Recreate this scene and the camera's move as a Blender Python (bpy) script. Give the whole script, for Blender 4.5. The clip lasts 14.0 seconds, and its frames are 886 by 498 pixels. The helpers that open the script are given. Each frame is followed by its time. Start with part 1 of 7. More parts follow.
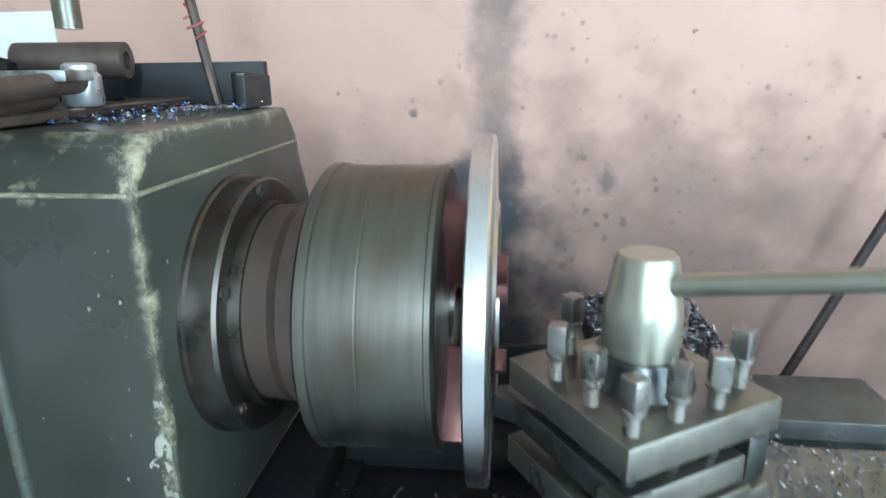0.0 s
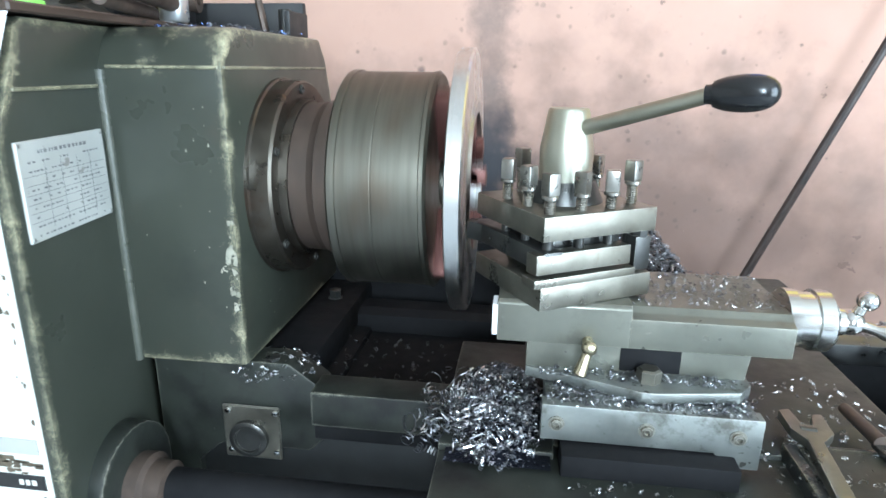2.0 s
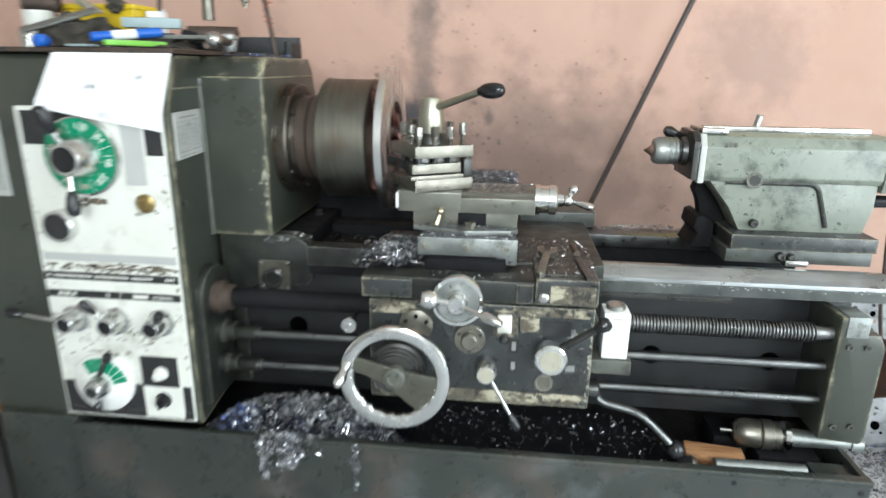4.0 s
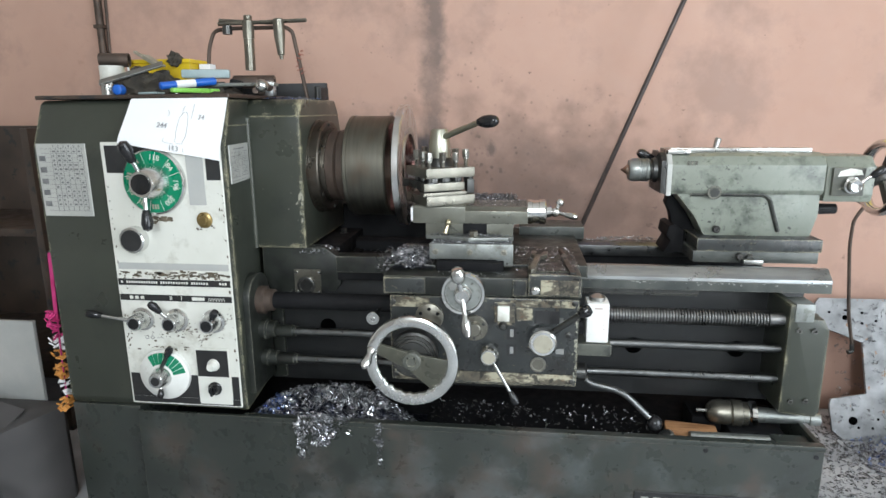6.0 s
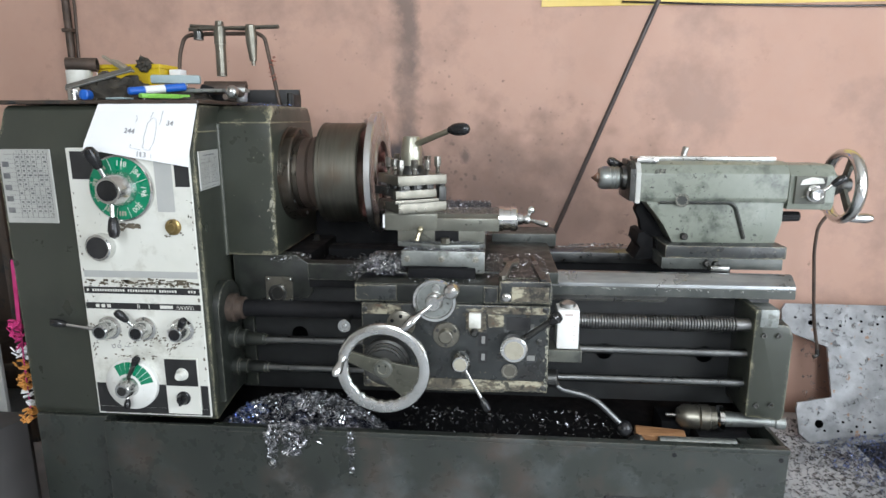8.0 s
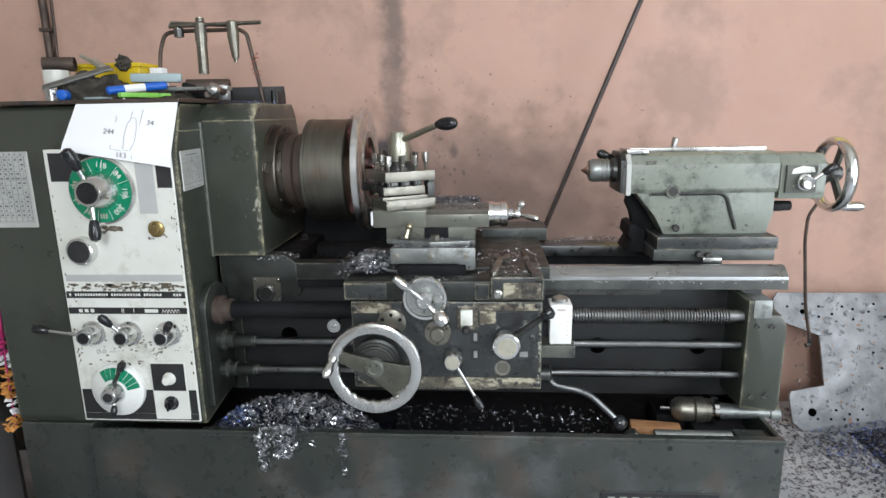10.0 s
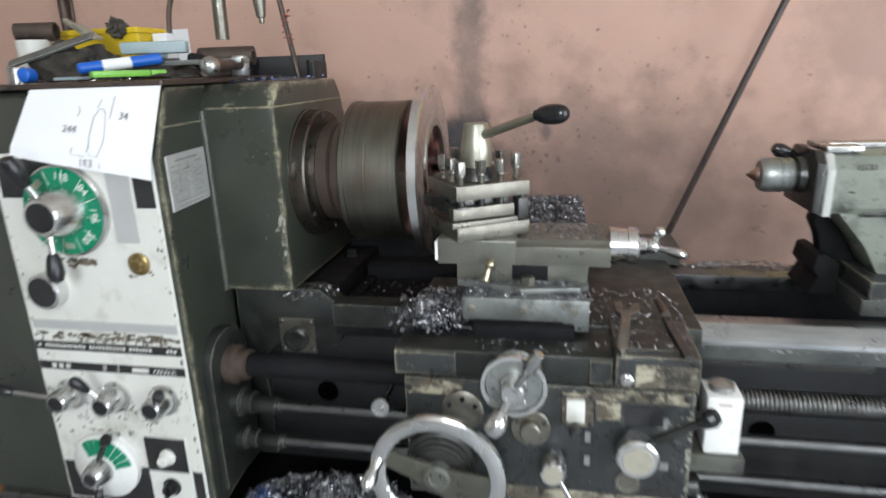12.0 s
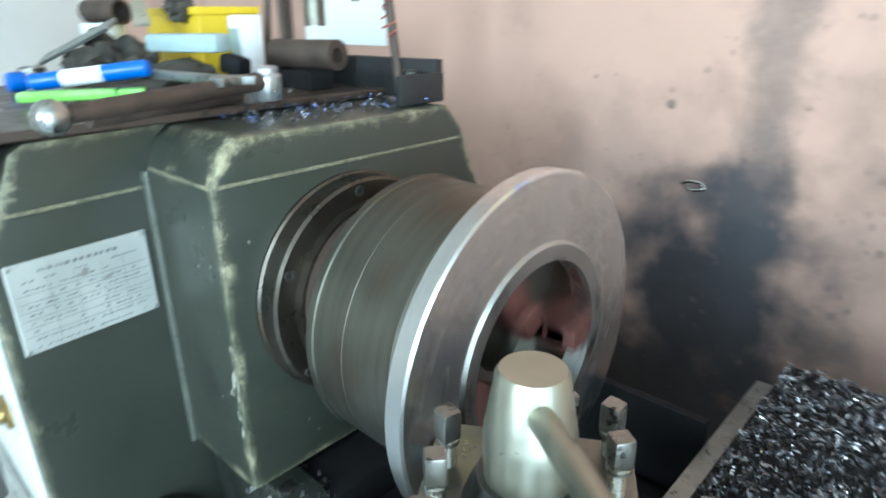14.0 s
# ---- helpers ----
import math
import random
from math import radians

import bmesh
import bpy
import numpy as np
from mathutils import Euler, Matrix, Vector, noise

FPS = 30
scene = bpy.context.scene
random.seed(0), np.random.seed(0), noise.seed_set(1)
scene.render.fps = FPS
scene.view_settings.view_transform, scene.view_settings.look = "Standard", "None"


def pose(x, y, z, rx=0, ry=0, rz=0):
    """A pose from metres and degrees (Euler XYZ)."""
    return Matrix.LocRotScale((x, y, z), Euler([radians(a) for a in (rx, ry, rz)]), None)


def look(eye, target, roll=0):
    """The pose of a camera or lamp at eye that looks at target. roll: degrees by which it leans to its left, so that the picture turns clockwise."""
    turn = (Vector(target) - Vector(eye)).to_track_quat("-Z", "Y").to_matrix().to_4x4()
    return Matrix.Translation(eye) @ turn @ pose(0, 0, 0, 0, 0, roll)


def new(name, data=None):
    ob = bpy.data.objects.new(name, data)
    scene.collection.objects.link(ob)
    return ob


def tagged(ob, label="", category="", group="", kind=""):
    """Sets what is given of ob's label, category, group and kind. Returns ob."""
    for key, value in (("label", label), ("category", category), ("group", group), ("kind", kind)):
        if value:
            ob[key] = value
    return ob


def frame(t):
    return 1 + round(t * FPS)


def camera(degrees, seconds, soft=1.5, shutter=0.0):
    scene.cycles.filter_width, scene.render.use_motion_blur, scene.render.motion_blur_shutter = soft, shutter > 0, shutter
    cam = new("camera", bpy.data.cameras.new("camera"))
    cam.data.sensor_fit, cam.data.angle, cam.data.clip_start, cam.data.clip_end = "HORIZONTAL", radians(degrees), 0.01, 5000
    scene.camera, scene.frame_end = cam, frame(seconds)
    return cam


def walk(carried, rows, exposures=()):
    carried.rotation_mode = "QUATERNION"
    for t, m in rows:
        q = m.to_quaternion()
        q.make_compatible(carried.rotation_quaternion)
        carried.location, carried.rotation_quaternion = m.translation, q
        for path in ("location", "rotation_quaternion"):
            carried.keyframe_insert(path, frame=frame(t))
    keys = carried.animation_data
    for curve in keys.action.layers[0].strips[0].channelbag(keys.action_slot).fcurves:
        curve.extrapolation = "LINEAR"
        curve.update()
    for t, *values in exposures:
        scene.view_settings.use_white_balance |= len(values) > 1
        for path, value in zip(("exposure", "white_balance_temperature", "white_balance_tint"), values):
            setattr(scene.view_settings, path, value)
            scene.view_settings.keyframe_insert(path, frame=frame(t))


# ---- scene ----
cam = camera(72.1, 14.0, shutter=0.5)
PATH = [
    (0, (0.300, -0.557, 1.333), (0.079, 1.345, 0.758), -0.7),
    (0.5, (0.342, -0.631, 1.260), (0.048, 1.291, 0.791), -3.4),
    (1, (0.339, -0.694, 1.230), (0.089, 1.210, 0.670), -0.6),
    (1.5, (0.349, -0.750, 1.233), (0.113, 1.145, 0.639), 0.2),
    (2, (0.354, -0.805, 1.240), (0.102, 1.096, 0.673), 0.7),
    (2.5, (0.341, -0.886, 1.249), (0.183, 1.042, 0.743), -0.2),
    (3, (0.319, -0.991, 1.263), (0.184, 0.950, 0.801), -0.3),
    (3.5, (0.422, -1.156, 1.283), (0.418, 0.758, 0.700), -2.2),
    (4, (0.572, -1.519, 1.267), (0.377, 0.388, 0.695), 0.8),
    (4.2, (0.613, -1.613, 1.258), (0.332, 0.299, 0.744), 1.0),
    (6.3, (0.612, -1.791, 1.248), (0.386, 0.146, 0.804), -0.9),
    (6.5, (0.618, -1.793, 1.244), (0.433, 0.147, 0.793), -0.2),
    (7, (0.625, -1.796, 1.251), (0.456, 0.148, 0.814), -0.1),
    (7.5, (0.630, -1.799, 1.260), (0.461, 0.146, 0.824), 0.2),
    (8, (0.630, -1.789, 1.253), (0.460, 0.158, 0.829), -0.1),
    (10.5, (0.633, -1.763, 1.251), (0.493, 0.181, 0.800), -1.2),
    (11, (0.641, -1.721, 1.255), (0.407, 0.204, 0.766), -1.2),
    (11.5, (0.600, -1.513, 1.251), (0.272, 0.375, 0.678), -0.5),
    (12, (0.553, -1.237, 1.298), (0.175, 0.643, 0.730), -2.1),
    (12.5, (0.540, -0.954, 1.321), (0.044, 0.858, 0.637), -2.9),
    (13, (0.535, -0.697, 1.358), (-0.297, 0.975, 0.642), 0.6),
    (13.5, (0.510, -0.508, 1.385), (-0.414, 1.137, 0.722), -2.0),
    (14, (0.574, -0.389, 1.396), (-0.709, 0.970, 0.683), -0.7),
]
EXPOSURES = [
    (0.0, 0.72, 5150, -4), (0.5, 0.75, 5300, -4), (1.0, 0.9, 5400, -1), (2.0, 0.97, 5450, 1), (3.0, 0.58, 5700, 4), (3.5, 0.55, 5900, 4), (4.2, 0.32, 6200, 4), (6.3, 0.04, 6200, 8), (11.0, -0.05, 6200, 10), (12.0, -0.03, 6200, 10), (12.6, 0.15, 6100, 8), (13.0, 0.2, 5700, 2), (13.5, 0.6, 5400, -4), (14.0, 0.92, 5250, -8),
]
walk(cam, [(t, look(eye, target, roll)) for t, eye, target, roll in PATH], EXPOSURES)

# ---- light ----
world = bpy.data.worlds.new("sky")
scene.world = world
world.use_nodes = True
wn = world.node_tree
sky = wn.nodes.new("ShaderNodeTexSky")
sky.sky_type = "NISHITA"
sky.sun_disc = False
sky.sun_elevation, sky.sun_rotation = radians(54), radians(-20)
wn.nodes["Background"].inputs["Strength"].default_value = 0.12
wn.links.new(sky.outputs[0], wn.nodes["Background"].inputs["Color"])
sun = new("sun", bpy.data.lights.new("sun", "SUN"))
sun.data.energy, sun.data.angle, sun.data.color = 2.5, radians(0.6), (1.0, 0.96, 0.9)
sun.matrix_world = look((-3.0, 8.0, 12.0), (0.0, 0.0, 0.0))
door_light = new("daylight_in_doorway", bpy.data.lights.new("daylight_in_doorway", "AREA"))
door_light.data.shape, door_light.data.size, door_light.data.size_y = "RECTANGLE", 2.2, 2.4
door_light.data.energy, door_light.data.color = 96, (0.93, 0.97, 1.0)
door_light.matrix_world = look((2.98, -1.95, 1.5), (0.3, -0.6, 1.2))
gate_light = new("daylight_in_gateway", bpy.data.lights.new("daylight_in_gateway", "AREA"))
gate_light.data.shape, gate_light.data.size, gate_light.data.size_y = "RECTANGLE", 0.7, 1.5
gate_light.data.energy, gate_light.data.color = 88, (0.95, 0.98, 1.0)
gate_light.matrix_world = look((0.75, -3.97, 2.2), (0.8, 0.0, 1.0))

# ---- materials ----


def ramp(nt, fac, stops):
    n = nt.nodes.new("ShaderNodeValToRGB")
    el = n.color_ramp.elements
    el[0].position, el[0].color = stops[0][0], (*stops[0][1], 1)
    el[1].position, el[1].color = stops[-1][0], (*stops[-1][1], 1)
    for p, c in stops[1:-1]:
        e = el.new(p)
        e.color = (*c, 1)
    nt.links.new(fac, n.inputs[0])
    return n.outputs[0]


def tex(nt, kind, scale, detail=4.0, rough=0.6, stretch=None):
    co = nt.nodes.new("ShaderNodeTexCoord")
    src = co.outputs["Object"]
    if stretch:
        mp = nt.nodes.new("ShaderNodeMapping")
        mp.inputs["Scale"].default_value = stretch
        nt.links.new(src, mp.inputs[0])
        src = mp.outputs[0]
    n = nt.nodes.new("ShaderNodeTexNoise" if kind == "noise" else "ShaderNodeTexVoronoi")
    n.inputs["Scale"].default_value = scale
    if kind == "noise":
        n.inputs["Detail"].default_value = detail
        n.inputs["Roughness"].default_value = rough
        nt.links.new(src, n.inputs["Vector"])
        return n.outputs[0]
    nt.links.new(src, n.inputs["Vector"])
    return n.outputs["Distance"]


def mixc(nt, fac, a, b):
    n = nt.nodes.new("ShaderNodeMix")
    n.data_type = "RGBA"
    for sock, v in ((n.inputs[0], fac), (n.inputs[6], a), (n.inputs[7], b)):
        if isinstance(v, (int, float)):
            sock.default_value = v
        elif isinstance(v, tuple):
            sock.default_value = (*v, 1)
        else:
            nt.links.new(v, sock)
    return n.outputs[2]


def material(name, c1, c2, scale=6, rough=0.5, metal=0.0, spots=None, spot_scale=40, spot_at=0.62, bump=0.15, bump_scale=60,
             grime=None, grime_scale=5, grime_at=0.55, stretch=None, rough_var=0.12, coat=0.0):
    """Two colours in a coarse noise, hard-edged chips or spots, soft grime, fine relief."""
    m = bpy.data.materials.new(name)
    m.use_nodes = True
    nt = m.node_tree
    bs = nt.nodes["Principled BSDF"]
    col = ramp(nt, tex(nt, "noise", scale, 5, 0.6, stretch), [(0.3, c1), (0.7, c2)])
    if grime:
        f = ramp(nt, tex(nt, "noise", grime_scale, 6, 0.65), [(grime_at, (0, 0, 0)), (grime_at + 0.16, (1, 1, 1))])
        col = mixc(nt, f, col, grime)
    if spots:
        f = ramp(nt, tex(nt, "noise", spot_scale, 4, 0.6), [(spot_at, (0, 0, 0)), (spot_at + 0.02, (1, 1, 1))])
        col = mixc(nt, f, col, spots)
    nt.links.new(col, bs.inputs["Base Color"])
    r = ramp(nt, tex(nt, "noise", bump_scale * 0.4, 4), [(0.3, (rough - rough_var,) * 3), (0.7, (rough + rough_var,) * 3)])
    nt.links.new(r, bs.inputs["Roughness"])
    bs.inputs["Metallic"].default_value = metal
    bs.inputs["Coat Weight"].default_value = coat
    b = nt.nodes.new("ShaderNodeBump")
    b.inputs["Strength"].default_value = bump
    b.inputs["Distance"].default_value = 0.002
    nt.links.new(tex(nt, "noise", bump_scale, 5), b.inputs["Height"])
    nt.links.new(b.outputs[0], bs.inputs["Normal"])
    return m


def base_colour(m):
    bs = m.node_tree.nodes["Principled BSDF"]
    return m.node_tree, bs, bs.inputs["Base Color"].links[0].from_socket


def stain(m, colour, scale, at, soft=0.12, stretch=None, most=1.0):
    """A further layer of stains, or of painted sheen, in a noise of its own."""
    nt, bs, col = base_colour(m)
    f = ramp(nt, tex(nt, "noise", scale, 7, 0.68, stretch), [(at, (0, 0, 0)), (at + soft, (most,) * 3)])
    nt.links.new(mixc(nt, f, col, colour), bs.inputs["Base Color"])


def edge_wear(m, colour, radius=0.004, at=0.10, ragged=0.5, scale=70, patchy=0.0):
    """Paint and oil rubbed off along the edges, broken up by noise; patchy: how unevenly along the edge."""
    nt, bs, col = base_colour(m)
    bev = nt.nodes.new("ShaderNodeBevel")
    bev.samples = 6
    bev.inputs["Radius"].default_value = radius
    geo = nt.nodes.new("ShaderNodeNewGeometry")
    dot = nt.nodes.new("ShaderNodeVectorMath")
    dot.operation = "DOT_PRODUCT"
    nt.links.new(bev.outputs[0], dot.inputs[0])
    nt.links.new(geo.outputs["Normal"], dot.inputs[1])
    n = nt.nodes.new("ShaderNodeMath")
    n.operation, n.inputs[0].default_value = "SUBTRACT", 1.0
    nt.links.new(dot.outputs["Value"], n.inputs[1])
    k = nt.nodes.new("ShaderNodeMath")
    k.operation, k.inputs[1].default_value, k.inputs[2].default_value = "MULTIPLY_ADD", ragged, -0.5 * ragged
    nt.links.new(tex(nt, "noise", scale, 5, 0.65), k.inputs[0])
    s = nt.nodes.new("ShaderNodeMath")
    s.operation = "ADD"
    nt.links.new(n.outputs[0], s.inputs[0])
    nt.links.new(k.outputs[0], s.inputs[1])
    out = s.outputs[0]
    if patchy:
        q = nt.nodes.new("ShaderNodeMath")
        q.operation, q.inputs[1].default_value, q.inputs[2].default_value = "MULTIPLY_ADD", patchy, -0.5 * patchy
        nt.links.new(tex(nt, "noise", 17, 3, 0.5), q.inputs[0])
        z = nt.nodes.new("ShaderNodeMath")
        z.operation = "ADD"
        nt.links.new(out, z.inputs[0])
        nt.links.new(q.outputs[0], z.inputs[1])
        out = z.outputs[0]
        near = ramp(nt, n.outputs[0], [(0.004, (0, 0, 0)), (0.012, (1, 1, 1))])
    f = ramp(nt, out, [(at, (0, 0, 0)), (at + (0.02 if patchy else 0.06), (1, 1, 1))])
    if patchy:
        f = mixc(nt, near, (0.0, 0.0, 0.0), f)
        pale = tuple(min(1.0, c * 1.3) for c in colour)
        colour = ramp(nt, tex(nt, "noise", 90, 5, 0.7), [(0.36, tuple(c * 0.45 for c in colour)), (0.55, colour), (0.7, pale)])
    nt.links.new(mixc(nt, f, col, colour), bs.inputs["Base Color"])


def green_paint(name, wear_at):
    m = material(name, (0.027, 0.0305, 0.0235), (0.043, 0.047, 0.036), 3.2, 0.33, spots=(0.30, 0.29, 0.22), spot_scale=85, spot_at=0.775,
                 grime=(0.022, 0.0245, 0.0205), grime_scale=3.5, grime_at=0.56, bump=0.10, bump_scale=26, rough_var=0.07)
    stain(m, (0.062, 0.050, 0.036), 5.5, 0.60, 0.14, None, 0.4)
    stain(m, (0.060, 0.066, 0.054), 60, 0.66, 0.10, (1, 1, 0.25), 0.5)
    stain(m, (0.022, 0.023, 0.021), 34, 0.66, 0.08, None, 0.6)
    stain(m, (0.105, 0.112, 0.092), 130, 0.70, 0.04, (1, 1, 0.4), 0.5)
    edge_wear(m, (0.35, 0.325, 0.215), 0.026, wear_at, 0.42, 90, 0.9)
    return m


M_GREEN = green_paint("machine_green_paint", 0.135)
M_CASE = green_paint("gear_case_green_paint", 0.23)
M_SOOTY = material("grimy_green_casting", (0.010, 0.012, 0.010), (0.026, 0.029, 0.023), 8, 0.42, spots=(0.12, 0.12, 0.10), spot_scale=80, spot_at=0.72,
                   grime=(0.006, 0.006, 0.006), grime_scale=10, grime_at=0.48, bump=0.25)
M_WORN = material("bare_filler", (0.20, 0.198, 0.155), (0.36, 0.345, 0.275), 60, 0.65, spots=(0.06, 0.062, 0.048), spot_scale=170, spot_at=0.55, bump=0.3)
# oily iron; shade of the bed gap painted into its near-black colour
M_DARK = material("oily_shade_dark_casting", (0.0045, 0.0046, 0.0055), (0.011, 0.011, 0.012), 9, 0.72, spots=(0.06, 0.06, 0.055), spot_scale=90, spot_at=0.74, bump=0.25)
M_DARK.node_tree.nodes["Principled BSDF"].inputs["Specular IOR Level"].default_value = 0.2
M_CAST = material("grey_green_casting", (0.06, 0.065, 0.055), (0.11, 0.11, 0.09), 12, 0.45, spots=(0.25, 0.24, 0.18), spot_scale=50, spot_at=0.68,
                  grime=(0.02, 0.02, 0.018), grime_scale=14, grime_at=0.5, bump=0.25)
M_TAIL = material("worn_light_green_paint", (0.155, 0.172, 0.142), (0.235, 0.252, 0.21), 7, 0.34, spots=(0.045, 0.05, 0.043), spot_scale=75, spot_at=0.65,
                  grime=(0.075, 0.085, 0.070), grime_scale=14, grime_at=0.52, bump=0.12)
M_STEEL = material("ground_steel", (0.38, 0.38, 0.36), (0.52, 0.52, 0.50), 20, 0.32, 1.0, spots=(0.14, 0.13, 0.11), spot_scale=70, spot_at=0.68, bump=0.08)
M_TOOL = material("oiled_tool_steel", (0.145, 0.137, 0.112), (0.245, 0.233, 0.195), 22, 0.36, 0.85, spots=(0.05, 0.047, 0.04), spot_scale=75, spot_at=0.72, bump=0.12)
M_BLUED = material("blued_dark_steel", (0.05, 0.05, 0.048), (0.10, 0.10, 0.095), 18, 0.35, 0.8, bump=0.1)
M_BRIGHT = material("turned_bright_steel", (0.60, 0.605, 0.60), (0.76, 0.76, 0.75), 10, 0.27, 1.0, bump=0.05, bump_scale=40, stretch=(1, 30, 30), rough_var=0.05)
M_CHROME = material("chromed_steel", (0.50, 0.50, 0.49), (0.66, 0.66, 0.64), 8, 0.17, 1.0, spots=(0.25, 0.24, 0.22), spot_scale=80, spot_at=0.72, bump=0.04)
M_CHUCK = material("chuck_steel", (0.125, 0.121, 0.100), (0.175, 0.166, 0.138), 9, 0.44, 1.0, grime=(0.125, 0.095, 0.070), grime_scale=9, grime_at=0.52, bump=0.05, stretch=(12, 1, 1))
M_RUST = material("rusty_brown_steel", (0.060, 0.046, 0.038), (0.115, 0.084, 0.066), 20, 0.55, 0.5, bump=0.2)
M_CREAM = material("cream_enamel_panel", (0.62, 0.62, 0.56), (0.72, 0.72, 0.67), 5, 0.4, spots=(0.10, 0.09, 0.07), spot_scale=26, spot_at=0.69,
                   grime=(0.45, 0.44, 0.38), grime_scale=9, bump=0.06)
M_BLACK = material("black_plastic", (0.008, 0.008, 0.009), (0.015, 0.015, 0.016), 20, 0.22, bump=0.02, rough_var=0.06)
M_MATTE = material("matt_black_paint", (0.012, 0.012, 0.013), (0.022, 0.022, 0.022), 20, 0.5, spots=(0.3, 0.3, 0.27), spot_scale=60, spot_at=0.75, bump=0.08)
M_PAPER = material("white_paper", (0.80, 0.81, 0.82), (0.86, 0.86, 0.86), 4, 0.8, bump=0.03)
M_WALL = material("salmon_wall_paint", (0.50, 0.315, 0.245), (0.58, 0.375, 0.295), 1.3, 0.75, spots=(0.27, 0.17, 0.14), spot_scale=15, spot_at=0.735,
                  grime=(0.42, 0.275, 0.22), grime_scale=2.5, grime_at=0.5, bump=0.12, bump_scale=35)


def soot_and_shade_on_wall():
    """Soot thrown from the chuck as a streak up the wall and, with painted shade, a cloud low down, both broken up by
    noise.
    """
    nt = M_WALL.node_tree
    bs = nt.nodes["Principled BSDF"]
    col = bs.inputs["Base Color"].links[0].from_socket
    co = nt.nodes.new("ShaderNodeTexCoord")
    xyz = nt.nodes.new("ShaderNodeSeparateXYZ")
    warp = nt.nodes.new("ShaderNodeTexNoise")
    warp.inputs["Scale"].default_value, warp.inputs["Detail"].default_value = 9, 6
    nt.links.new(co.outputs["Object"], warp.inputs["Vector"])
    fine = nt.nodes.new("ShaderNodeTexNoise")
    fine.inputs["Scale"].default_value, fine.inputs["Detail"].default_value, fine.inputs["Roughness"].default_value = 34, 6, 0.7
    nt.links.new(co.outputs["Object"], fine.inputs["Vector"])
    nt.links.new(co.outputs["Object"], xyz.inputs[0])

    def calc(op, a, b_=0.0, c=None):
        n = nt.nodes.new("ShaderNodeMath")
        n.operation = op
        for k, v in enumerate((a, b_) if c is None else (a, b_, c)):
            if isinstance(v, (int, float)):
                n.inputs[k].default_value = v
            else:
                nt.links.new(v, n.inputs[k])
        return n.outputs[0]

    def blob(cx, cz, rx, rz, ragged):
        dx = calc("DIVIDE", calc("SUBTRACT", xyz.outputs[0], cx), rx)
        dz = calc("DIVIDE", calc("SUBTRACT", xyz.outputs[2], cz), rz)
        d = calc("SQRT", calc("ADD", calc("MULTIPLY", dx, dx), calc("MULTIPLY", dz, dz)))
        d = calc("ADD", d, calc("MULTIPLY", calc("SUBTRACT", (fine if rx < 0.1 else warp).outputs[0], 0.5), ragged))
        return calc("SUBTRACT", 1.0, d)

    # grey streak up the wall: soft sides, uneven along its length
    wob = calc("MULTIPLY", calc("SUBTRACT", warp.outputs[0], 0.5), 0.10)
    fx = calc("ABSOLUTE", calc("ADD", calc("SUBTRACT", xyz.outputs[0], 0.262), wob))
    edge = calc("ADD", fx, calc("MULTIPLY", calc("SUBTRACT", fine.outputs[0], 0.5), 0.06))
    f = ramp(nt, edge, [(0.018, (0.78, 0.78, 0.78)), (0.064, (0, 0, 0))])
    thin = ramp(nt, tex(nt, "noise", 6, 5, 0.65), [(0.32, (0.45, 0.45, 0.45)), (0.6, (1, 1, 1))])
    col = mixc(nt, calc("MULTIPLY", f, thin), col, (0.15, 0.118, 0.105))
    # soot, oil and painted lathe shade low behind the chuck, browner to the side
    for cx, cz, rx, rz, ragged, c, hard, most in ((0.80, 0.80, 0.95, 0.50, 1.0, (0.25, 0.165, 0.132), 0.75, 0.8), (0.60, 0.95, 0.66, 0.42, 1.5, (0.18, 0.122, 0.10), 0.8, 0.55), (0.02, 1.02, 0.42, 0.30, 1.2, (0.20, 0.135, 0.11), 0.9, 0.6),
                                                  (0.185, 0.85, 0.295, 0.32, 1.15, (0.030, 0.031, 0.038), 0.6, 0.96), (0.24, 1.06, 0.10, 0.14, 1.5, (0.045, 0.045, 0.052), 0.6, 0.85),
                                                  (0.10, 0.60, 0.45, 0.30, 1.0, (0.04, 0.036, 0.038), 0.6, 0.95), (0.50, 1.095, 0.028, 0.04, 1.6, (0.10, 0.08, 0.075), 0.7, 0.7),
                                                  (0.087, 1.237, 0.012, 0.012, 1.2, (0.12, 0.08, 0.075), 0.6, 0.7)):
        f = ramp(nt, blob(cx, cz, rx, rz, ragged), [(0.05, (0, 0, 0)), (hard, (most,) * 3)])
        col = mixc(nt, f, col, c)
    # drops of oil, thick round the chuck and thin further off
    cell = nt.nodes.new("ShaderNodeTexVoronoi")
    cell.inputs["Scale"].default_value, cell.inputs["Randomness"].default_value = 38, 1.0
    nt.links.new(co.outputs["Object"], cell.inputs["Vector"])
    size = calc("ADD", calc("MULTIPLY", blob(0.36, 1.02, 0.55, 0.40, 1.6), 0.16), 0.05)
    d = calc("SUBTRACT", calc("ADD", cell.outputs["Distance"], calc("MULTIPLY", calc("SUBTRACT", fine.outputs[0], 0.5), 0.7)), size)
    f = ramp(nt, d, [(0.0, (0.7, 0.7, 0.7)), (0.16, (0, 0, 0))])
    pick = ramp(nt, tex(nt, "noise", 11, 3, 0.6), [(0.48, (0, 0, 0)), (0.66, (1, 1, 1))])
    col = mixc(nt, calc("MULTIPLY", f, pick), col, (0.13, 0.095, 0.085))
    nt.links.new(col, bs.inputs["Base Color"])


